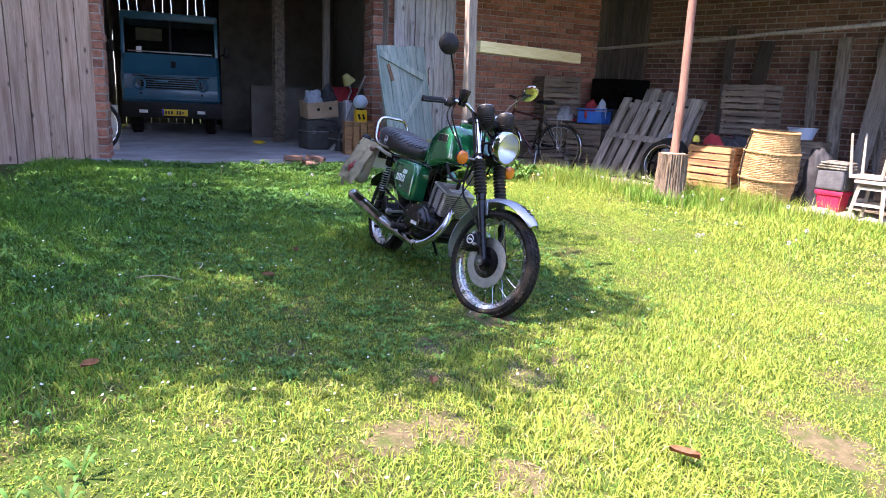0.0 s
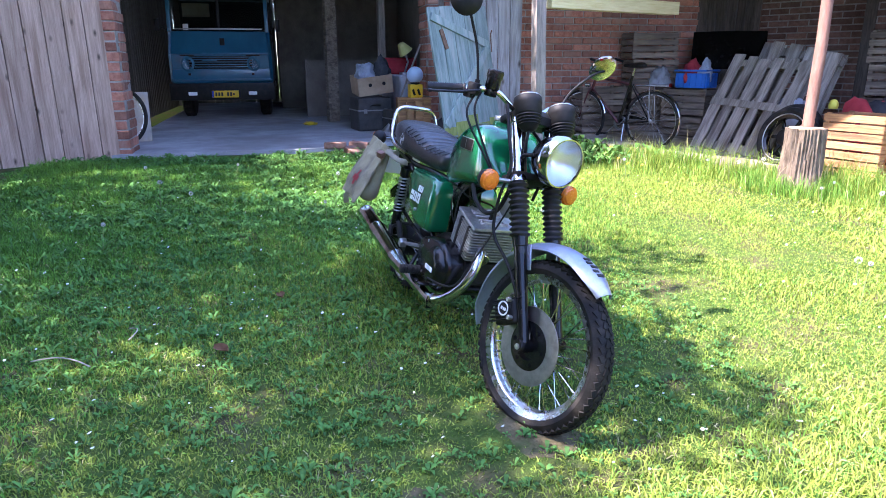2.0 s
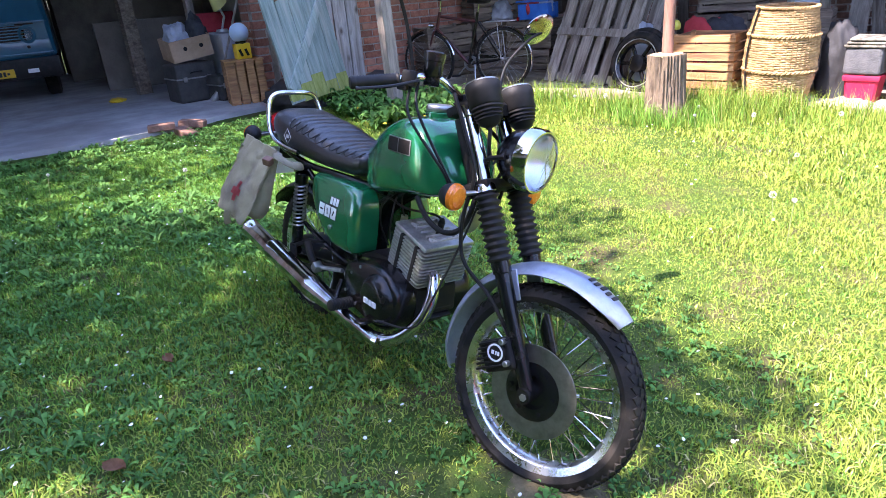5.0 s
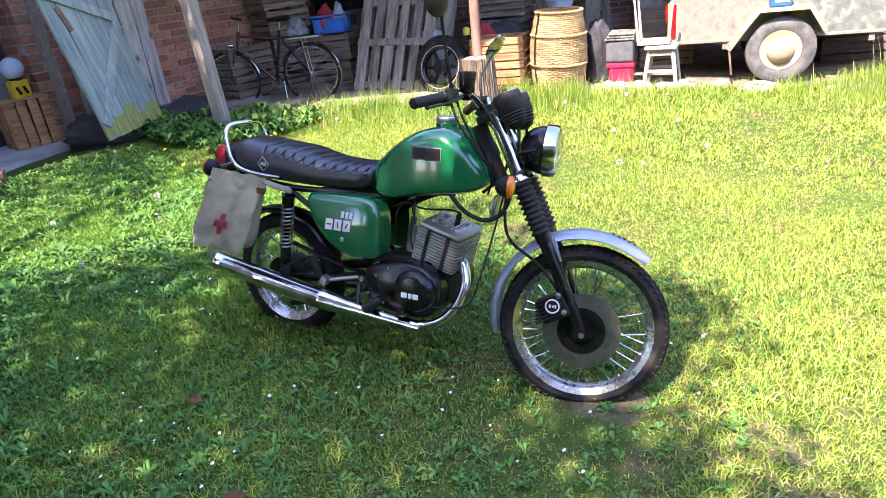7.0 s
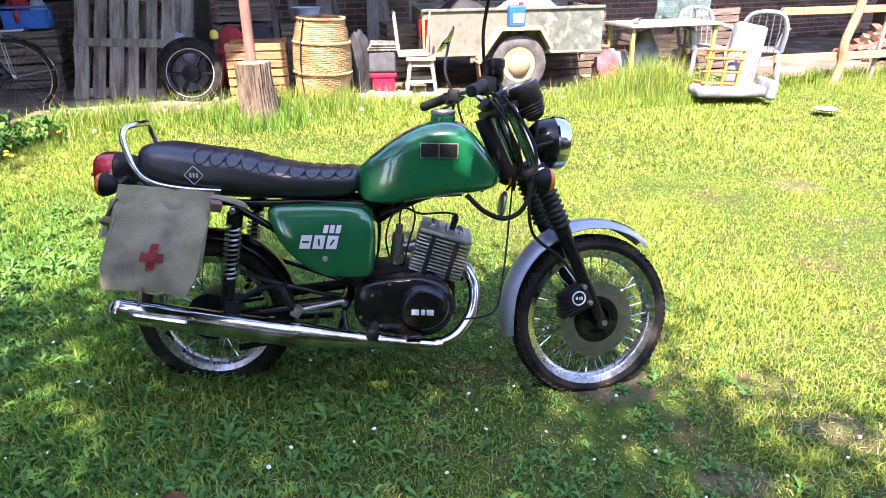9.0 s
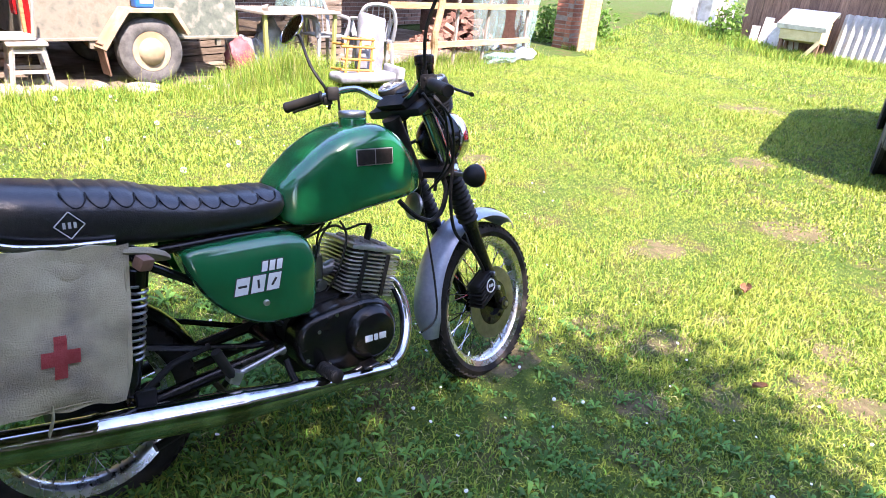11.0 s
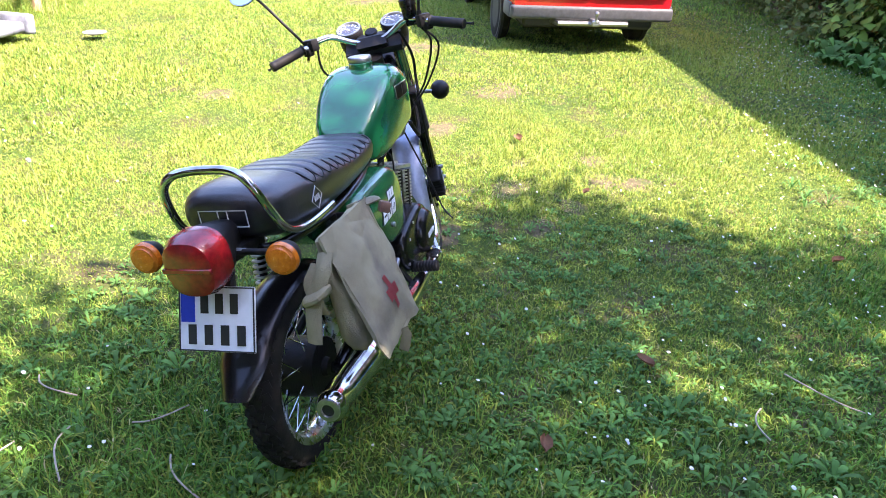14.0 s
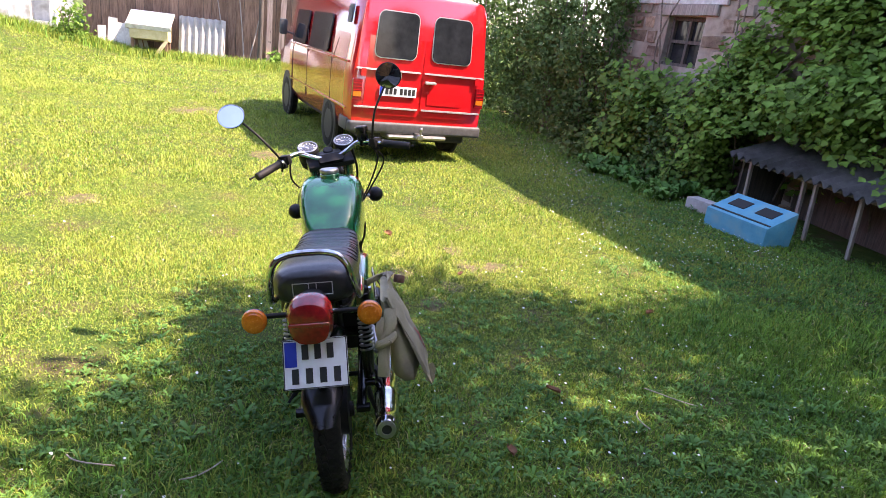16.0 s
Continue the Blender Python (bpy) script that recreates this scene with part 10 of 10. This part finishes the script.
lc = thing("garden_lounger", "dirty white padded garden recliner lying folded", "lounger", frame_at((3.02, 5.12), (0.96, 0.12), 0.02))
bm = BM()
box(bm, (0.35, 0.14, 0.09), (0.78, 0.34, 0.11), (0, 0, 0), 0.05, 3)
rough_up(bm, 0.012, 8)
part("seat_pad", bm, M["cushion"], lc, sharp=70)
bm = BM()
box(bm, (0.56, 0.36, 0.43), (0.36, 0.13, 0.68), (-14, 12, 0), 0.055, 3)
rough_up(bm, 0.014, 7)
part("back_pad", bm, M["cushion"], lc, sharp=70)
bm = BM()
box(bm, (0.74, 0.1, 0.12), (0.1, 0.36, 0.2), (0, 8, 0), 0.03, 2)
part("arm_pad", bm, M["cushion"], lc, sharp=70)


def plastic_chair(label, m):
    """A moulded garden chair with arms and a slotted back."""
    c = thing("garden_chair", label, "chair", m, group="white garden chairs")
    bm = BM()
    box(bm, (0, 0, 0.42), (0.44, 0.43, 0.025), None, 0.012, 2)
    part("seat", bm, M["white_plastic"], c)
    for sx in (-1, 1):
        for sy in (-1, 1):
            bm = BM()
            tube(bm, [(sx * 0.24, sy * 0.23, 0.0), (sx * 0.2, sy * 0.19, 0.42)], [0.022, 0.03], 6)
            part("leg", bm, M["white_plastic"], c)
        bm = BM()
        tube(bm, smooth_line([(sx * 0.22, -0.2, 0.42), (sx * 0.27, -0.22, 0.62), (sx * 0.27, 0.0, 0.66), (sx * 0.23, 0.23, 0.68)], 5), 0.024, 6, flat=1.6)
        part("armrest", bm, M["white_plastic"], c)
    for k in range(5):
        x = (k - 2) * 0.07
        bm = BM()
        tube(bm, [(x, 0.21, 0.43), (x * 1.12, 0.26, 0.65), (x * 1.05, 0.3, 0.84)], 0.02, 6, flat=0.35)
        part("back_slat", bm, M["white_plastic"], c)
    bm = BM()
    tube(bm, smooth_line([(-0.22, 0.2, 0.42), (-0.235, 0.26, 0.66), (-0.17, 0.3, 0.83), (0, 0.31, 0.87), (0.17, 0.3, 0.83), (0.235, 0.26, 0.66), (0.22, 0.2, 0.42)], 5), 0.026, 8)
    part("back_frame", bm, M["white_plastic"], c)
    return c


pc = plastic_chair("white moulded plastic garden chair behind the table", place(3.35, 6.62, 0.0, 14))
c2 = copy_thing(pc, place(3.95, 6.35, 0.0, 165))
M["sheet"] = mat("pale_green_plastic_sheet", (0.22, 0.38, 0.36), (0.36, 0.5, 0.48), scale=3, rough=0.25, bump=0.4, bscale=9, spec=0.6)
nt_ = M["sheet"].node_tree
tr_ = nt_.nodes.new("ShaderNodeBsdfTransparent")
mxs = nt_.nodes.new("ShaderNodeMixShader")
mxs.inputs[0].default_value = 0.42
nt_.links.new(tr_.outputs[0], mxs.inputs[1])
nt_.links.new(nt_.nodes["Principled BSDF"].outputs[0], mxs.inputs[2])
nt_.links.new(mxs.outputs[0], nt_.nodes["Material Output"].inputs["Surface"])


def hanging_sheet(label, m, top, bottom, h, seed):
    """A thin wrinkled sheet, top and bottom: (x0, x1)."""
    s = thing("plastic_sheet", label, "sheet", m)
    bm = BM()
    g = []
    for j in range(15):
        t = j / 14
        x0, x1 = top[0] + (bottom[0] - top[0]) * t, top[1] + (bottom[1] - top[1]) * t
        g.append([Vector((x0 + (x1 - x0) * i / 18, 0.05 * math.sin(i * 1.3 + seed) * (0.4 + t) + 0.04 * noise.noise(Vector((i * 0.4, j * 0.3, seed))), h * (1 - t))) for i in range(19)])
    loft(bm, g, closed=False)
    bmesh.ops.solidify(bm, geom=bm.faces[:], thickness=0.002)
    part("film", bm, M["sheet"], s, sharp=80)


FU = Vector((3.35, 1.3, 0)).normalized()
fence = thing("rail_fence", "simple wooden fence of two rails and a crooked post", "fence", frame_at((4.05, 6.1), FU.xy, 0.0))
for z, x0, x1 in ((0.86, -0.02, 3.75), (0.33, 0.0, 3.6)):
    bm = BM()
    uneven_box(bm, ((x0 + x1) / 2, 0, z), (x1 - x0, 0.045, 0.085), (0, 0.3, 0), 0.008)
    part("rail", bm, M["new_wood"], fence, smooth=False)
bm = BM()
tube(bm, smooth_line([(0.86, -0.06, 0.0), (0.92, -0.06, 0.28), (0.89, -0.07, 0.5), (1.0, -0.06, 0.85), (1.04, -0.06, 1.25)], 5), 0.05, 8)
part("post", bm, M["new_wood"], fence)
for x, lean in ((3.55, 0.03), (2.35, 0.12), (1.55, 0.06)):
    bm = BM()
    uneven_box(bm, (x, 0.06, 0.5), (0.045, 0.035, 1.0), (0, 60 * lean, 0), 0.006)
    part("post" if x > 3 else "stake", bm, M["post_grey"], fence, smooth=False)
hanging_sheet("pale green translucent plastic sheet hung on the fence end", frame_at((7.55, 7.75), (0.85, 0.5), 0.02), (-0.5, 0.75), (-0.2, 0.25), 1.35, 1.0)
hanging_sheet("pale green plastic sheet hung inside the fence", frame_at((6.6, 7.6), FU.xy, 0.1), (-0.4, 0.7), (-0.2, 0.5), 1.2, 2.0)
hanging_sheet("pale green plastic sheet hung over the chairs", frame_at((3.0, 6.75), FU.xy, 0.75), (-0.25, 0.55), (-0.3, 0.5), 0.6, 3.0)
bundle("plastic_bag", "pale green plastic sheet lying in the grass", "sheet", place(6.6, 7.1, 0.0, 20), (0.9, 0.4, 0.16), "sheet", 70.0, 0.4)
bundle("plastic_bag", "white plastic scraps lying by the fence", "bag", place(7.3, 7.35, 0.0, 20), (0.5, 0.3, 0.2), "film", 72.0, 0.4)

# heap of old bricks behind the fence
hp = thing("brick_heap", "loose heap of old red bricks behind the fence", "brick heap", Matrix(), kind="stuff")
rnd = random.Random(5)
bm = BM()
for k in range(150):
    a, t = rnd.uniform(0, 2 * math.pi), rnd.random() ** 0.6
    x, y = 6.8 + 0.85 * t * math.cos(a), 8.75 + 0.5 * t * math.sin(a)
    z = 0.05 + (1 - t) * 0.75 * rnd.uniform(0.3, 1)
    box(bm, (x, y, z), (0.25, 0.12, 0.07), (rnd.uniform(-30, 30), rnd.uniform(-30, 30), rnd.uniform(0, 180)))
part("bricks_pile", bm, M["brick_joined"], hp, smooth=False)

# brick pier and orange board at the end of the shed
pillar(frame_at((9.62, 8.85), (0.95, 0.3), -0.05), 0.75, 0.4, 2.75, 0.083, "red brick end pier of the shed", 121)
wall("wall_shed_far_end", (8.4, 8.95), (7.7, 11.8), -0.1, 3.0, -0.3, M["brick_joined"], "brick end wall of the shed")
ob_ = thing("orange_board", "upright orange-brown plank shutter beside the brick pier", "shutter", frame_at((9.5, 8.42), (0.95, 0.2), 0.0))
for k in range(3):
    me = plank_mesh("plank", 0.2, 1.9, 0.03, 300 + k, M["new_wood"], 0.01)
    o = new("plank", me)
    o.parent = ob_
    o.location = (0.1 + 0.2 * k, 0, 0)
pl = thing("dinner_plate", "white shallow plate lying on the lawn", "plate", place(4.16, 4.75, 0.015) @ Matrix.Diagonal((0.68, 0.68, 0.8, 1)))
bm = BM()
lathe(bm, [(0.08, 0.0), (0.13, 0.02), (0.17, 0.03), (0.17, 0.034), (0.125, 0.026), (0.075, 0.008), (0.0, 0.008)], seg=36)
part("dish", bm, M["white_plastic"], pl)

# ---- garage contents ----
M["truck_blue"] = mat("dark_teal_truck_paint", (0.007, 0.09, 0.16), (0.012, 0.115, 0.19), scale=3, rough=0.3, coat=0.3)
M["plate_yellow"] = mat("yellow_plate", (0.72, 0.45, 0.01), (0.78, 0.5, 0.02), rough=0.5, scale=3)
M["carton"] = mat("brown_cardboard", (0.33, 0.22, 0.13), (0.46, 0.32, 0.20), scale=6, rough=0.9, bump=0.2, bscale=40)
M["case_black"] = mat("worn_black_case", (0.022, 0.021, 0.02), (0.06, 0.056, 0.05), scale=9, rough=0.55, bump=0.3, bscale=30)
M["lamp_yellow"] = mat("yellow_lamp_body", (0.7, 0.42, 0.01), (0.78, 0.5, 0.02), rough=0.4, scale=4)
M["globe"] = mat("pale_blue_globe", (0.45, 0.56, 0.68), (0.52, 0.63, 0.74), rough=0.3, scale=4)

TRM = frame_at((-8.75, -2.6), (0.03, 1), 0.0) @ Matrix.Diagonal((0.88, 1.0, 1.0, 1.0))
tk = thing("truck", "dark teal old delivery truck parked in the garage", "truck", TRM)
W = 1.92


def tbox(name, c, s, m, parent=None, bevel=0.006, rot=None, label=""):
    bm = BM()
    box(bm, c, s, rot, bevel, 2)
    return part(name, bm, m, parent or tk, label)


bm = BM()
secs = []
for z, y, inset in ((0.86, 0.05, 0.03), (0.9, 0.02, 0.0), (1.35, 0.0, 0.0), (1.4, 0.03, 0.0), (1.72, 0.12, 0.02)):
    secs.append([(inset, y + 0.06, z), (inset + 0.06, y, z), (W - inset - 0.06, y, z), (W - inset, y + 0.06, z), (W - inset, 1.7, z), (inset, 1.7, z)])
loft(bm, secs)
body = part("cab_body", bm, M["truck_blue"], tk, sharp=25)
tbox("lower_panel", (W / 2, -0.012, 1.02), (W - 0.1, 0.03, 0.17), M["truck_blue"], None, 0.01)
tbox("moulding", (W / 2, -0.02, 1.355), (W - 0.06, 0.05, 0.022), M["truck_blue"], None, 0.008)
tbox("moulding", (W / 2, -0.02, 0.93), (W - 0.06, 0.05, 0.022), M["truck_blue"], None, 0.008)
gr = tbox("grille", (W / 2, -0.008, 1.2), (1.18, 0.02, 0.24), M["black_matt"])
for k in range(6):
    tbox("grille_slat", (W / 2, -0.025, 1.10 + 0.04 * k), (1.18, 0.022, 0.014), M["truck_blue"], gr, 0.004)
tbox("name_bar", (W / 2 - 0.2, -0.04, 1.25), (0.26, 0.012, 0.03), M["truck_blue"], gr, 0.003)
for x in (0.35, W - 0.35):
    bm = BM()
    lathe(bm, [(0.125, 0.0), (0.125, 0.02), (0.1, 0.04), (0.085, 0.042), (0.085, 0.025)], Matrix.Translation((x, -0.005, 1.19)) @ pose(0, 0, 0, 90), 28, cap=False)
    hl = part("headlight", bm, M["truck_blue"], tk)
    bm = BM()
    lathe(bm, [(0.088, 0.03), (0.06, 0.05), (0.0, 0.058)], Matrix.Translation((x, -0.005, 1.19)) @ pose(0, 0, 0, 90), 28)
    part("lens", bm, M["lens"], hl)
    tbox("marker_vent", (x, -0.012, 1.33), (0.26, 0.02, 0.02), M["black_matt"])
    tbox("marker_lamp", (x + (0.02 if x < 1 else -0.02), -0.03, 1.02), (0.05, 0.03, 0.04), M["black_matt"], None, 0.01)
tbox("bumper", (W / 2, 0.0, 0.73), (W + 0.04, 0.16, 0.28), M["black_matt"], None, 0.02)
for x in (0.4, W - 0.4):
    tbox("fog_lamp", (x, -0.09, 0.7), (0.16, 0.03, 0.055), M["white_mark"], None, 0.008)
npl = tbox("number_plate", (W / 2 + 0.04, -0.09, 0.69), (0.5, 0.014, 0.115), M["plate_yellow"], None, 0.003)
tbox("plate_band", (W / 2 - 0.19, -0.098, 0.69), (0.035, 0.006, 0.108), M["plate_blue"], npl, 0.001)
for k in range(7):
    if k == 3:
        continue
    tbox("plate_bar", (W / 2 - 0.13 + 0.055 * k, -0.0985, 0.688), (0.036, 0.006, 0.065 if k < 6 else 0.03), M["plate_black"], npl, 0.001)
tbox("badge", (W / 2 + 0.05, 0.055, 1.55), (0.09, 0.03, 0.12), M["black_matt"], None, 0.01, (-16, 0, 0))
# upper cab: pillars, windscreen, roof
for x in (0.06, W - 0.06):
    tbox("windscreen_pillar", (x, 0.2, 2.02), (0.07, 0.1, 0.64), M["truck_blue"], None, 0.01, (-10, 0, 0))
tbox("windscreen_pillar", (W / 2, 0.2, 2.02), (0.05, 0.05, 0.62), M["black_matt"], None, 0.01, (-10, 0, 0))
tbox("cab_roof", (W / 2, 1.0, 2.39), (W - 0.04, 1.6, 0.14), M["truck_blue"], None, 0.05)
bm = BM()
box(bm, (W / 2, 0.2, 2.02), (W - 0.16, 0.008, 0.6), (-10, 0, 0))
M["screen_glass"] = glass_mat("windscreen_glass", (0.5, 0.6, 0.6), 0.03)
part("windscreen", bm, M["screen_glass"], tk)
tbox("cab_back", (W / 2, 1.65, 2.0), (W - 0.1, 0.06, 0.65), M["black_matt"])
tbox("dashboard", (W / 2, 0.35, 1.73), (W - 0.1, 0.35, 0.05), M["black_matt"])
tbox("wiper_bar", (W / 2, 0.1, 1.76), (W - 0.3, 0.03, 0.02), M["steel"])
tbox("paper_sticker", (0.36, 0.115, 1.79), (0.1, 0.006, 0.1), M["white_mark"], None, 0.001, (-10, 0, 0))
tbox("paper_card", (0.55, 0.3, 2.07), (0.5, 0.01, 0.22), M["carton"], None, 0.002, (-6, 0, 3))
for s in (-1, 1):
    bm = BM()
    x = 0 if s < 0 else W
    tube(bm, [(x, 0.2, 1.75), (x + s * 0.14, 0.1, 1.8)], 0.01, 6)
    mr = part("mirror_arm", bm, M["black_matt"], tk)
    bm = BM()
    box(bm, (x + s * 0.15, 0.1, 1.82), (0.09, 0.03, 0.2), None, 0.012, 2)
    part("mirror_case", bm, M["black_matt"], mr)
for x in (0.2, W - 0.2):
    bm = BM()
    lathe(bm, [(0.2, -0.1), (0.32, -0.11), (0.37, -0.08), (0.37, 0.08), (0.32, 0.11), (0.2, 0.1)], Matrix.Translation((x, 0.75, 0.64)) @ pose(0, 0, 0, 0, 90), 40)
    part("wheel", bm, M["tyre"], tk)
tbox("cargo_box", (W / 2, 3.0, 1.6), (W, 2.5, 1.7), M["black_matt"])

# two posts inside the garage
for x, y, r, mt, lb in ((-7.6, 0.02, 0.085, "crate_dark", "brown squared wooden post inside the garage"), (-7.2, 0.78, 0.05, "post_grey", "slim pale post inside the garage")):
    p = thing("garage_post", lb, "post", Matrix.Translation((x, y, FLOOR)))
    bm = BM()
    uneven_box(bm, (0, 0, 1.85), (2 * r, 2 * r, 3.7), (0, 0.6, 10), 0.006)
    part("shaft", bm, M[mt], p, smooth=False)


# black cases, carton, shelf block behind
def case(label, m, w, d, h):
    c = thing("black_case", label, "suitcase", m)
    bm = BM()
    box(bm, (0, 0, h / 2), (w, d, h), None, 0.035, 3)
    sh = part("shell", bm, M["case_black"], c)
    bm = BM()
    box(bm, (0, 0, h * 0.62), (w + 0.006, d + 0.006, 0.018), None, 0.003)
    part("trim_strip", bm, M["steel"], sh)
    for s in (-0.3, 0.3):
        bm = BM()
        box(bm, (w / 2 + 0.008, s * d, h * 0.6), (0.014, 0.05, 0.06), None, 0.004)
        part("latch", bm, M["steel"], c)
    bm = BM()
    tube(bm, smooth_line([(w / 2, -0.07, h * 0.75), (w / 2 + 0.035, -0.05, h * 0.78), (w / 2 + 0.035, 0.05, h * 0.78), (w / 2, 0.07, h * 0.75)], 4), 0.009, 8)
    part("handle", bm, M["black_matt"], c)


case("large worn black travel case standing on the floor", pose(-6.1, 0.42, FLOOR, 0, 0, 10), 0.45, 0.5, 0.46)
case("smaller black case on the concrete floor", pose(-5.75, 0.75, FLOOR, 0, 0, 14), 0.35, 0.32, 0.3)
cb = thing("carton_box", "open brown cardboard box tilted on the black case", "box", pose(-6.2, 0.47, 0.79, 7, 6, 8))
bw_, bd_, bh_ = 0.42, 0.5, 0.25
for c, s in (((0, 0, 0.006), (bw_, bd_, 0.01)), ((bw_ / 2, 0, bh_ / 2), (0.01, bd_, bh_)), ((-bw_ / 2, 0, bh_ / 2), (0.01, bd_, bh_)), ((0, bd_ / 2, bh_ / 2), (bw_ - 0.012, 0.01, bh_)), ((0, -bd_ / 2, bh_ / 2), (bw_ - 0.012, 0.01, bh_))):
    bm = BM()
    box(bm, c, s)
    part("panel", bm, M["carton"], cb, smooth=False)
for y in (-0.08, 0.12):
    bm = BM()
    cyl(bm, (bw_ / 2 + 0.004, y, 0.14), (bw_ / 2 + 0.0075, y, 0.14), 0.025)
    part("grip_hole", bm, M["black_matt"], cb)
bundle("plastic_bag", "crumpled grey foil in the cardboard box", "bag", pose(-6.25, 0.4, 0.88, 0, 0, 0), (0.35, 0.3, 0.32), "film", 81.0, 0.4)
bundle("cloth_bundle", "dark blue cloth in the cardboard box", "cloth", pose(-6.2, 0.62, 0.9, 0, 0, 0), (0.3, 0.25, 0.36), "black_cloth", 83.0, 0.4)
blk = thing("work_surface", "low grey block shelf beside the pillar", "shelf", pose(-6.45, 1.05, FLOOR, 0, 0, 3))
bm = BM()
box(bm, (0, 0, 0.38), (1.3, 0.55, 0.76), None, 0.015)
part("block", bm, M["concrete"], blk)
rbx = thing("red_box", "dark red metal box on the grey block shelf", "box", pose(-6.75, 0.95, FLOOR + 0.762, 0, 0, 5))
bm = BM()
box(bm, (0, 0, 0.12), (0.35, 0.5, 0.24), None, 0.012)
part("body", bm, M["red_cloth"], rbx)
yl = thing("desk_lamp", "yellow reading lamp with a conical shade", "lamp", pose(-6.4, 0.98, FLOOR + 0.762))
bm = BM()
cyl(bm, (0, 0, 0), (0, 0, 0.03), 0.08, 0.07)
part("base", bm, M["steel"], yl)
for s in (-0.03, 0.03):
    bm = BM()
    tube(bm, [(s, 0, 0.02), (s, 0.06, 0.18), (s, 0, 0.34)], 0.008, 6)
    part("arm", bm, M["steel"], yl)
bm = BM()
lathe(bm, [(0.03, 0.1), (0.05, 0.09), (0.11, -0.06), (0.105, -0.06), (0.045, 0.085)], Matrix.Translation((0, 0, 0.36)) @ pose(0, 0, 0, 35, 10, 0), 24)
M["shade_yellow"] = mat("dusty_yellow_shade", (0.5, 0.45, 0.12), (0.6, 0.55, 0.2), rough=0.5)
part("shade", bm, M["shade_yellow"], yl)
ks = slat_crate("upended slatted wooden crate used as a stand", pose(-5.18, 0.86, FLOOR, 0, 0, 84), 0.42, 0.34, 0.47, 1, "crate", group="")
for o in [o for o in ks.children if o.name.startswith("slat")]:
    bpy.data.objects.remove(o)
for k in range(4):
    me = plank_mesh("slat", 0.092, 0.47, 0.014, 400 + k, M["crate"], 0.002)
    for s in (-1, 1):
        o = new("slat", me)
        o.parent = ks
        o.location = (-0.16 + 0.106 * k, s * 0.17 - (0.007 if s > 0 else 0.007), 0)
        o2 = new("slat", me)
        o2.parent = ks
        o2.location = (s * 0.205, -0.12 + 0.08 * k, 0)
        o2.rotation_euler = (0, 0, radians(90))
bm = BM()
box(bm, (0, 0, 0.48), (0.44, 0.38, 0.018), None, 0.003)
part("top_board", bm, M["crate"], ks)
gl_ = thing("globe_lamp", "yellow warning lamp with a pale blue globe on the crate", "lamp", pose(-5.16, 0.88, FLOOR + 0.49, 0, 0, 8))
bm = BM()
box(bm, (0, 0, 0.085), (0.12, 0.17, 0.17), None, 0.012, 2)
bs = part("battery_box", bm, M["lamp_yellow"], gl_)
for y in (-0.04, 0.03):
    bm = BM()
    box(bm, (0.062, y, 0.07), (0.006, 0.03, 0.08), (20, 0, 0), 0.002)
    part("marking", bm, M["black_matt"], bs)
bm = BM()
cyl(bm, (0, 0, 0.165), (0, 0, 0.2), 0.06)
part("collar", bm, M["black_matt"], gl_)
bm = BM()
lathe(bm, [(0.108 * math.sin(a), 0.285 - 0.108 * math.cos(a)) for a in [0.5 + (math.pi - 0.5) * k / 14 for k in range(15)]], seg=28)
part("globe", bm, M["globe"], gl_)
bro = thing("walking_stick", "long thin pale stick leaning beside the crate", "stick", Matrix())
bm = BM()
tube(bm, [(-5.68, 0.6, FLOOR + 0.02), (-5.55, 0.8, 0.85), (-5.42, 1.01, 1.43)], 0.013, 8)
part("shaft", bm, M["post_grey"], bro)
bm = BM()
cyl(bm, (-5.7, 0.57, FLOOR + 0.002), (-5.66, 0.62, FLOOR + 0.11), 0.06, 0.025)
part("foot", bm, M["steel"], bro)
rg = bundle("yellow_rag", "small yellow rag lying on the concrete floor", "rag", pose(-7.1, -0.4, FLOOR), (0.3, 0.2, 0.05), "plate_yellow", 91.0, 0.4)
wp = thing("white_panel", "white appliance panel leaning behind the gate pillar", "panel", pose(-5.4, -2.62, FLOOR, -8, 0, 92))
bm = BM()
box(bm, (0, 0, 0.3), (0.4, 0.03, 0.6), None, 0.006)
part("sheet", bm, M["white_paint"], wp)
bw2 = thing("spare_wheel", "bicycle wheel with black tyre leaning inside the garage", "wheel", pose(-4.95, -2.66, FLOOR + 0.335, 82, 0, 70))
bm = BM()
lathe(bm, [(0.3, -0.015), (0.33, -0.018), (0.34, 0.0), (0.33, 0.018), (0.3, 0.015)], seg=48, cap=False)
part("tyre", bm, M["rubber"], bw2)
bm = BM()
lathe(bm, [(0.302, -0.012), (0.285, -0.008), (0.285, 0.008), (0.302, 0.012)], seg=48, cap=False)
part("rim", bm, M["rim_metal"], bw2)
for k in range(20):
    a = 2 * math.pi * k / 20
    bm = BM()
    tube(bm, [(0.02 * math.cos(a + 0.5), 0.02 * math.sin(a + 0.5), 0.03 * (-1) ** k), (0.29 * math.cos(a), 0.29 * math.sin(a), 0)], 0.0015, 4)
    part("spoke", bm, M["steel"], bw2)
bm = BM()
lathe(bm, [(0.01, -0.05), (0.025, -0.03), (0.025, 0.03), (0.01, 0.05)], seg=16)
part("hub", bm, M["steel"], bw2)
